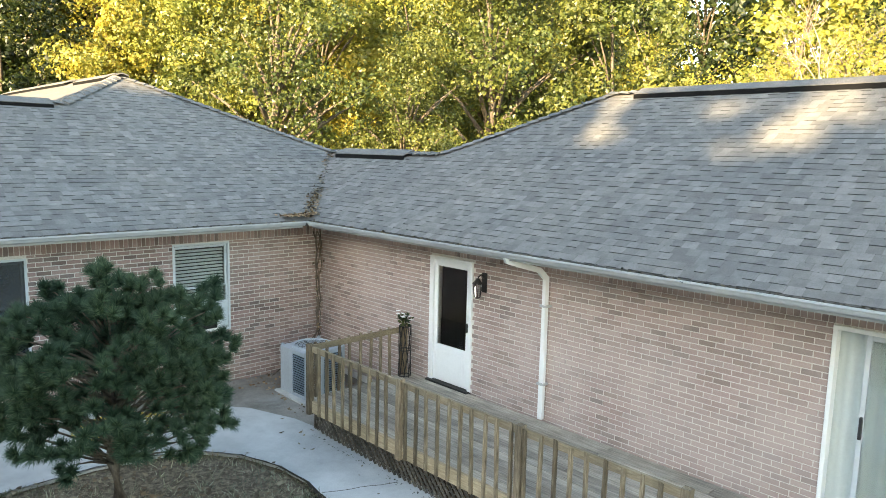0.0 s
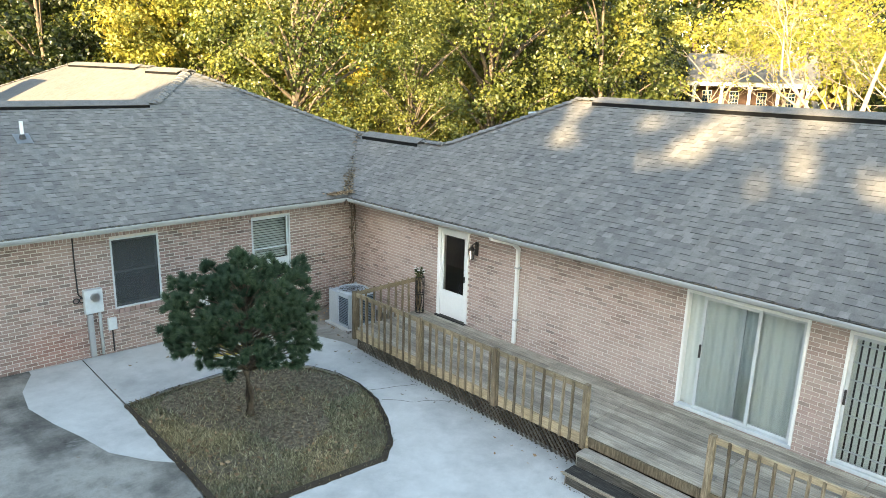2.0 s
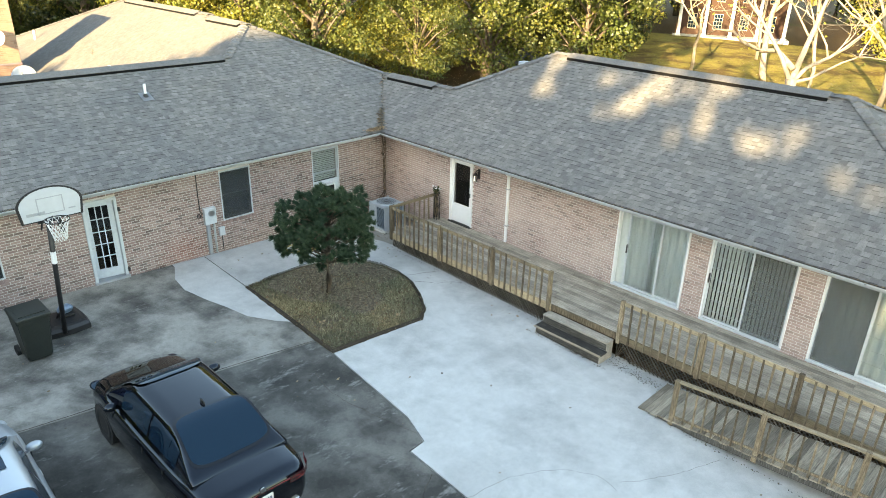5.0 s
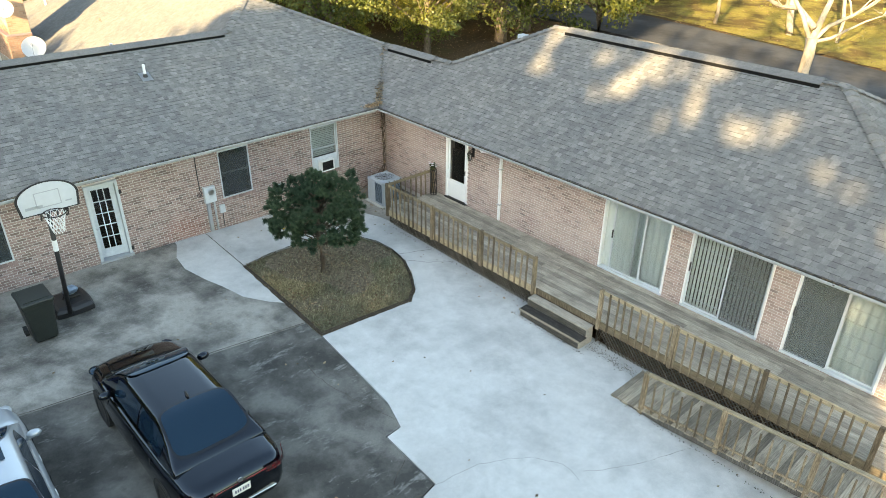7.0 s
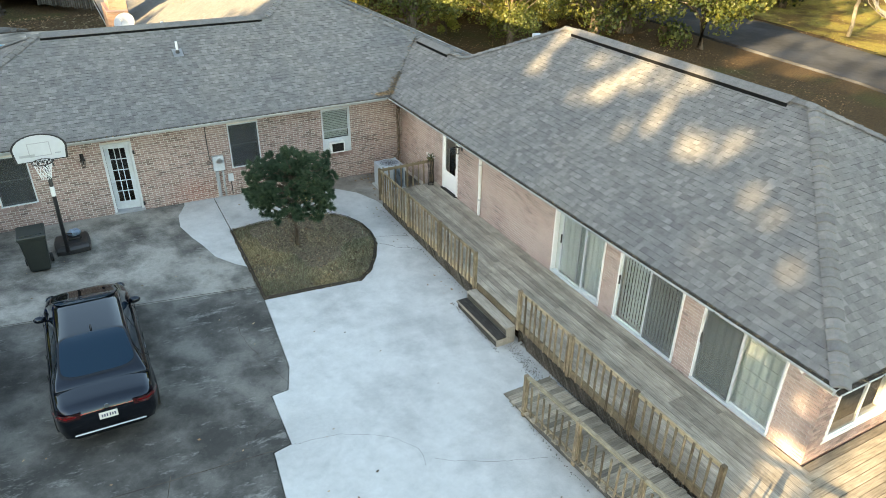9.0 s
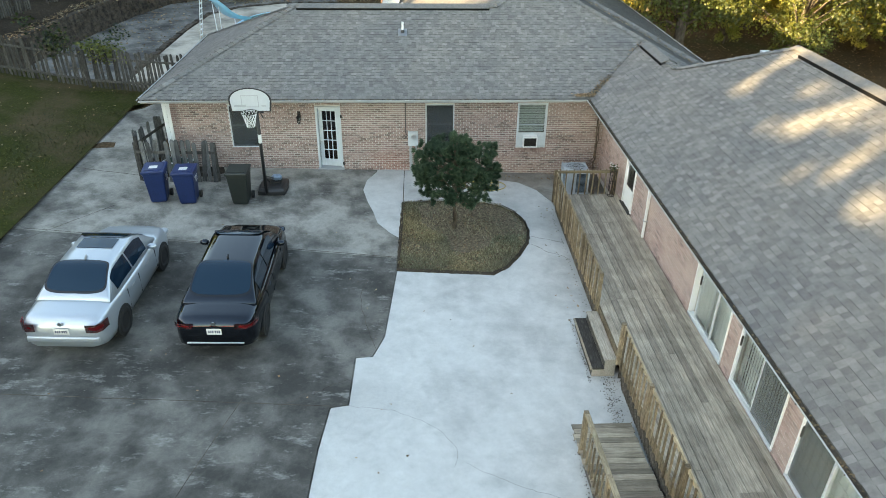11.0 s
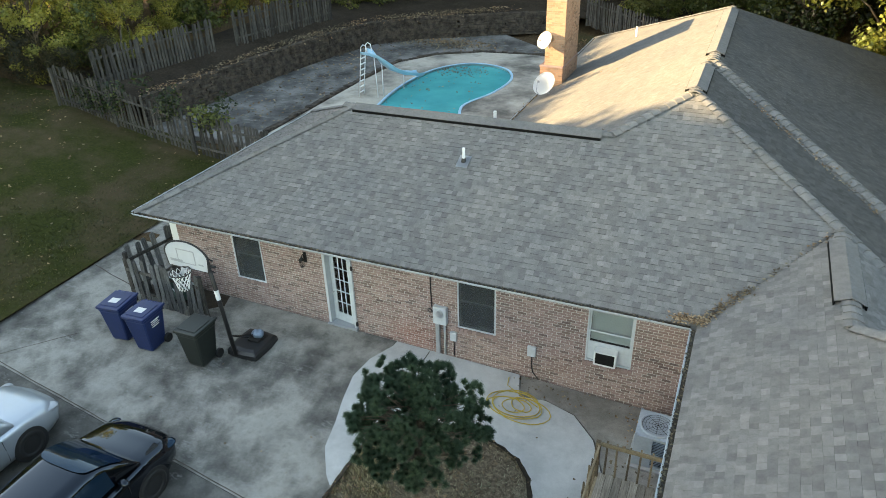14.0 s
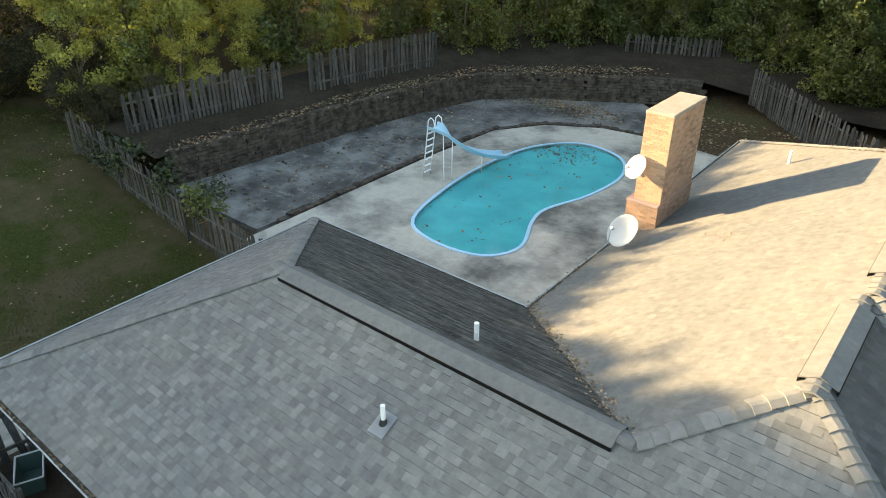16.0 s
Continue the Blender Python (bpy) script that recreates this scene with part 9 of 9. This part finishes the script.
for i in range(9):
    y = 4.5 + 14.5 * i / 8
    plant(3, -31 + rng.uniform(-1, 1), y, 0.80 - 0.06 * i / 8)
    plant(3, -35 + rng.uniform(-1, 1), y - 1.5, 0.82 - 0.06 * i / 8)

SUN_FLAT = Vector((SUN_WAY.x, SUN_WAY.y)).normalized()
SUN_RISE = SUN_WAY.z / math.hypot(SUN_WAY.x, SUN_WAY.y)


def sun_view(p):
    """Where a point lies as the sun sees it: sideways, and its height above the sun's line."""
    return p.x * SUN_FLAT.y - p.y * SUN_FLAT.x, p.z - (p.x * SUN_FLAT.x + p.y * SUN_FLAT.y) * SUN_RISE


# openings cut in unseen crowns for sun patches: sideways, height, half width, half height
SUN_GAPS = [(2.93, 6.98, 0.50, 0.30), (2.95, 7.65, 0.36, 0.32), (0.74, 7.50, 0.52, 0.22), (0.05, 6.80, 0.34, 0.46), (0.60, 6.45, 0.36, 0.22), (-0.92, 7.50, 0.68, 0.60), (-1.96, 7.47, 0.62, 0.34),
              (-1.94, 6.54, 0.22, 0.52), (-1.16, 5.99, 0.30, 0.32), (-3.14, 6.19, 0.36, 0.35), (-4.04, 6.50, 0.34, 0.30), (-3.75, 5.95, 0.24, 0.20), (-5.12, 5.53, 0.27, 0.26), (-4.51, 4.33, 0.24, 0.26), (-5.6, 5.25, 0.22, 0.18), (-6.3, 4.6, 0.2, 0.3),
              (-6.25, 3.05, 0.08, 0.12), (-5.0, 2.7, 0.08, 0.08)]


def bough_cover(u, h, rng):
    """Share of leaves that the crowns keep at a place."""
    ragged = 0.25 * noise.noise((u * 1.3, h * 1.3, 5.0))
    if h > 8.3 + ragged * 3:
        return 0.12 if noise.noise((u * 0.8, h * 0.8, 1.0)) > 0.12 else 0.0
    if h < 1.7 and u < -6.9 + ragged:
        return 0.0
    if h < 3.3 and u < -7.0 + ragged:
        return 0.5 if noise.noise((u * 1.6, h * 1.6, 2.0)) > -0.1 else 0.0
    for gu, gh, ru, rh in SUN_GAPS:
        if ((u - gu) / (1.08 * ru + 0.06)) ** 2 + ((h - gh) / (1.08 * rh + 0.06)) ** 2 < 1 + ragged:
            return 0.05
    return 1.0


def shade_tree(x, y, height, crown_r, seed, leaves):
    rng = random.Random(seed)
    at = Vector((x, y, terrain(x, y)))
    tree = thing("broadleaf_tree", at, "tall unseen tree west of the drive, leaves cut away for sun patches", "tree")
    bm = bmesh.new()
    tube(bm, [(0, 0, -0.4), (0.1, 0.05, height * 0.3), (-0.1, 0.1, height * 0.6), (0, 0, height * 0.9)], [0.36, 0.28, 0.18, 0.05], 8)
    for k in range(14):
        z = height * (0.35 + 0.55 * k / 14)
        a = k * 2.4
        r = crown_r * 0.7 * (1.1 - k / 16)
        tube(bm, [(0, 0, z), (r * 0.5 * math.cos(a), r * 0.5 * math.sin(a), z + 0.7), (r * math.cos(a), r * math.sin(a), z + 1.0)], [0.10, 0.06, 0.02], 5)
    part("trunk", bm, BARK, tree, smooth=True)
    verts, faces = [], []
    while leaves:
        leaves -= 1
        h = rng.uniform(0.38, 1.0)
        r = crown_r * min(1.0, 2.6 * (1.06 - h)) * rng.random() ** 0.5
        a = rng.uniform(0, math.tau)
        p = Vector((r * math.cos(a), r * math.sin(a), h * height))
        u, v = sun_view(at + p)
        if rng.random() > bough_cover(u, v, rng):
            continue
        q = Euler((rng.uniform(-1.7, 1.7), rng.uniform(-1.7, 1.7), rng.uniform(0, 6.3))).to_matrix()
        s = 0.5 * rng.uniform(0.6, 1.4)
        n = len(verts)
        for c, d in ((-0.5, 0), (0, -0.42), (0.5, 0), (0, 0.42)):
            verts.append(p + q @ Vector((c * s, d * s, 0.1 * s if c else 0)))
        faces.append((n, n + 1, n + 2, n + 3))
    part("crown", raw(verts, faces), LEAF_GREEN, tree)


# unseen crowns added to throw dappled shade on the roof and wall
for k in range(9):
    shade_tree(-39.5 + 1.5 * (k % 2), -24.4 + 2.25 * k, 23.5 - 0.4 * (k % 3), 3.6, 300 + k, 4200)

# ---- bricks and single shingles, last ----
def brick_cells(key):
    """Running bond on one wall: (u0, u1, z0, z1) for each brick, clear of the openings."""
    ob, a, u, n, L, openings = WALLS[key]
    horizontal = abs(u.x) > 0.5
    if horizontal:
        ops = [(o[0] - a.x, o[1] - a.x, o[2], o[3]) for o in openings]
    else:
        ops = [(a.y - o[1], a.y - o[0], o[2], o[3]) for o in openings]
    low = {"north": -0.55, "east": -0.42, "south": -0.3}[key]
    cells = []
    z, k = low, 0
    soldier = 2.06
    while z < soldier - 0.02:
        s = -0.1015 if k % 2 else 0.0
        z1 = min(z + 0.0548, soldier)
        while s < L:
            p, q = max(s, 0.0), min(s + 0.190, L)
            pieces = [(p, q)]
            for o in ops:
                if z1 > o[2] - 0.005 and z < o[3] + 0.005:
                    nxt = []
                    for c, d in pieces:
                        if d <= o[0] or c >= o[1]:
                            nxt.append((c, d))
                        else:
                            if c < o[0]:
                                nxt.append((c, o[0] - 0.004))
                            if d > o[1]:
                                nxt.append((o[1] + 0.004, d))
                    pieces = nxt
            cells += [(c, d, z, z1) for c, d in pieces if d - c > 0.025]
            s += 0.203
        z += 0.0677
        k += 1
    s = 0.004
    while s < L - 0.06:
        if not any(s + 0.058 > o[0] and s < o[1] and o[3] > soldier + 0.05 for o in ops):
            cells.append((s, s + 0.0577, soldier + 0.008, soldier + 0.20))
        s += 0.0677
    return cells


def brick_verts(a, u, n, c, d, z0, z1, out):
    p, q = a + u * c, a + u * d
    f = [Vector((*v.xy, z)) + n * h for h in (0.0, out) for v, z in ((p, z0), (q, z0), (q, z1), (p, z1))]
    return f


BRICK_FACES = [(4, 5, 6, 7), (0, 1, 5, 4), (1, 2, 6, 5), (2, 3, 7, 6), (3, 0, 4, 7)]


def lay_bricks(key, near):
    ob, a, u, n, L, openings = WALLS[key]
    rng = random.Random(key)
    verts, faces = [], []
    shared = {}
    singles = 0
    for c, d, z0, z1 in brick_cells(key):
        out = rng.uniform(0.005, 0.011)
        if near and singles < 300 and near[0] < (c + d) / 2 < near[1] and z0 < near[2] and abs((d - c) - 0.190) < 0.001:
            singles += 1
            if "full" not in shared:
                h = [Vector((x, y, z)) for y in (0.0, -0.008) for x, z in ((0, 0), (0.190, 0), (0.190, 0.0548), (0, 0.0548))]
                me = raw(h, BRICK_FACES)
                me.materials.append(BRICK_ONE)
                shared["full"] = me
            b = new("brick", shared["full"])
            p = a + u * c
            ang = math.atan2(u.y, u.x)
            b.matrix_world = Matrix.Translation((p.x, p.y, z0)) @ Matrix.Rotation(ang, 4, "Z") @ Matrix.Translation((0, -out + 0.008, 0))
            b.parent = ob
            continue
        k = len(verts)
        verts += brick_verts(a, u, n, c, d, z0, z1, out)
        faces += [tuple(k + i for i in f) for f in BRICK_FACES]
    me = raw(verts, faces)
    bm = bmesh.new()
    bm.from_mesh(me)
    bmesh.ops.recalc_face_normals(bm, faces=bm.faces)
    bm.to_mesh(me)
    bm.free()
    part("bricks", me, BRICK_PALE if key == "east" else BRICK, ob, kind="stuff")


lay_bricks("north", None)
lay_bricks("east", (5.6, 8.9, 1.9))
lay_bricks("south", None)
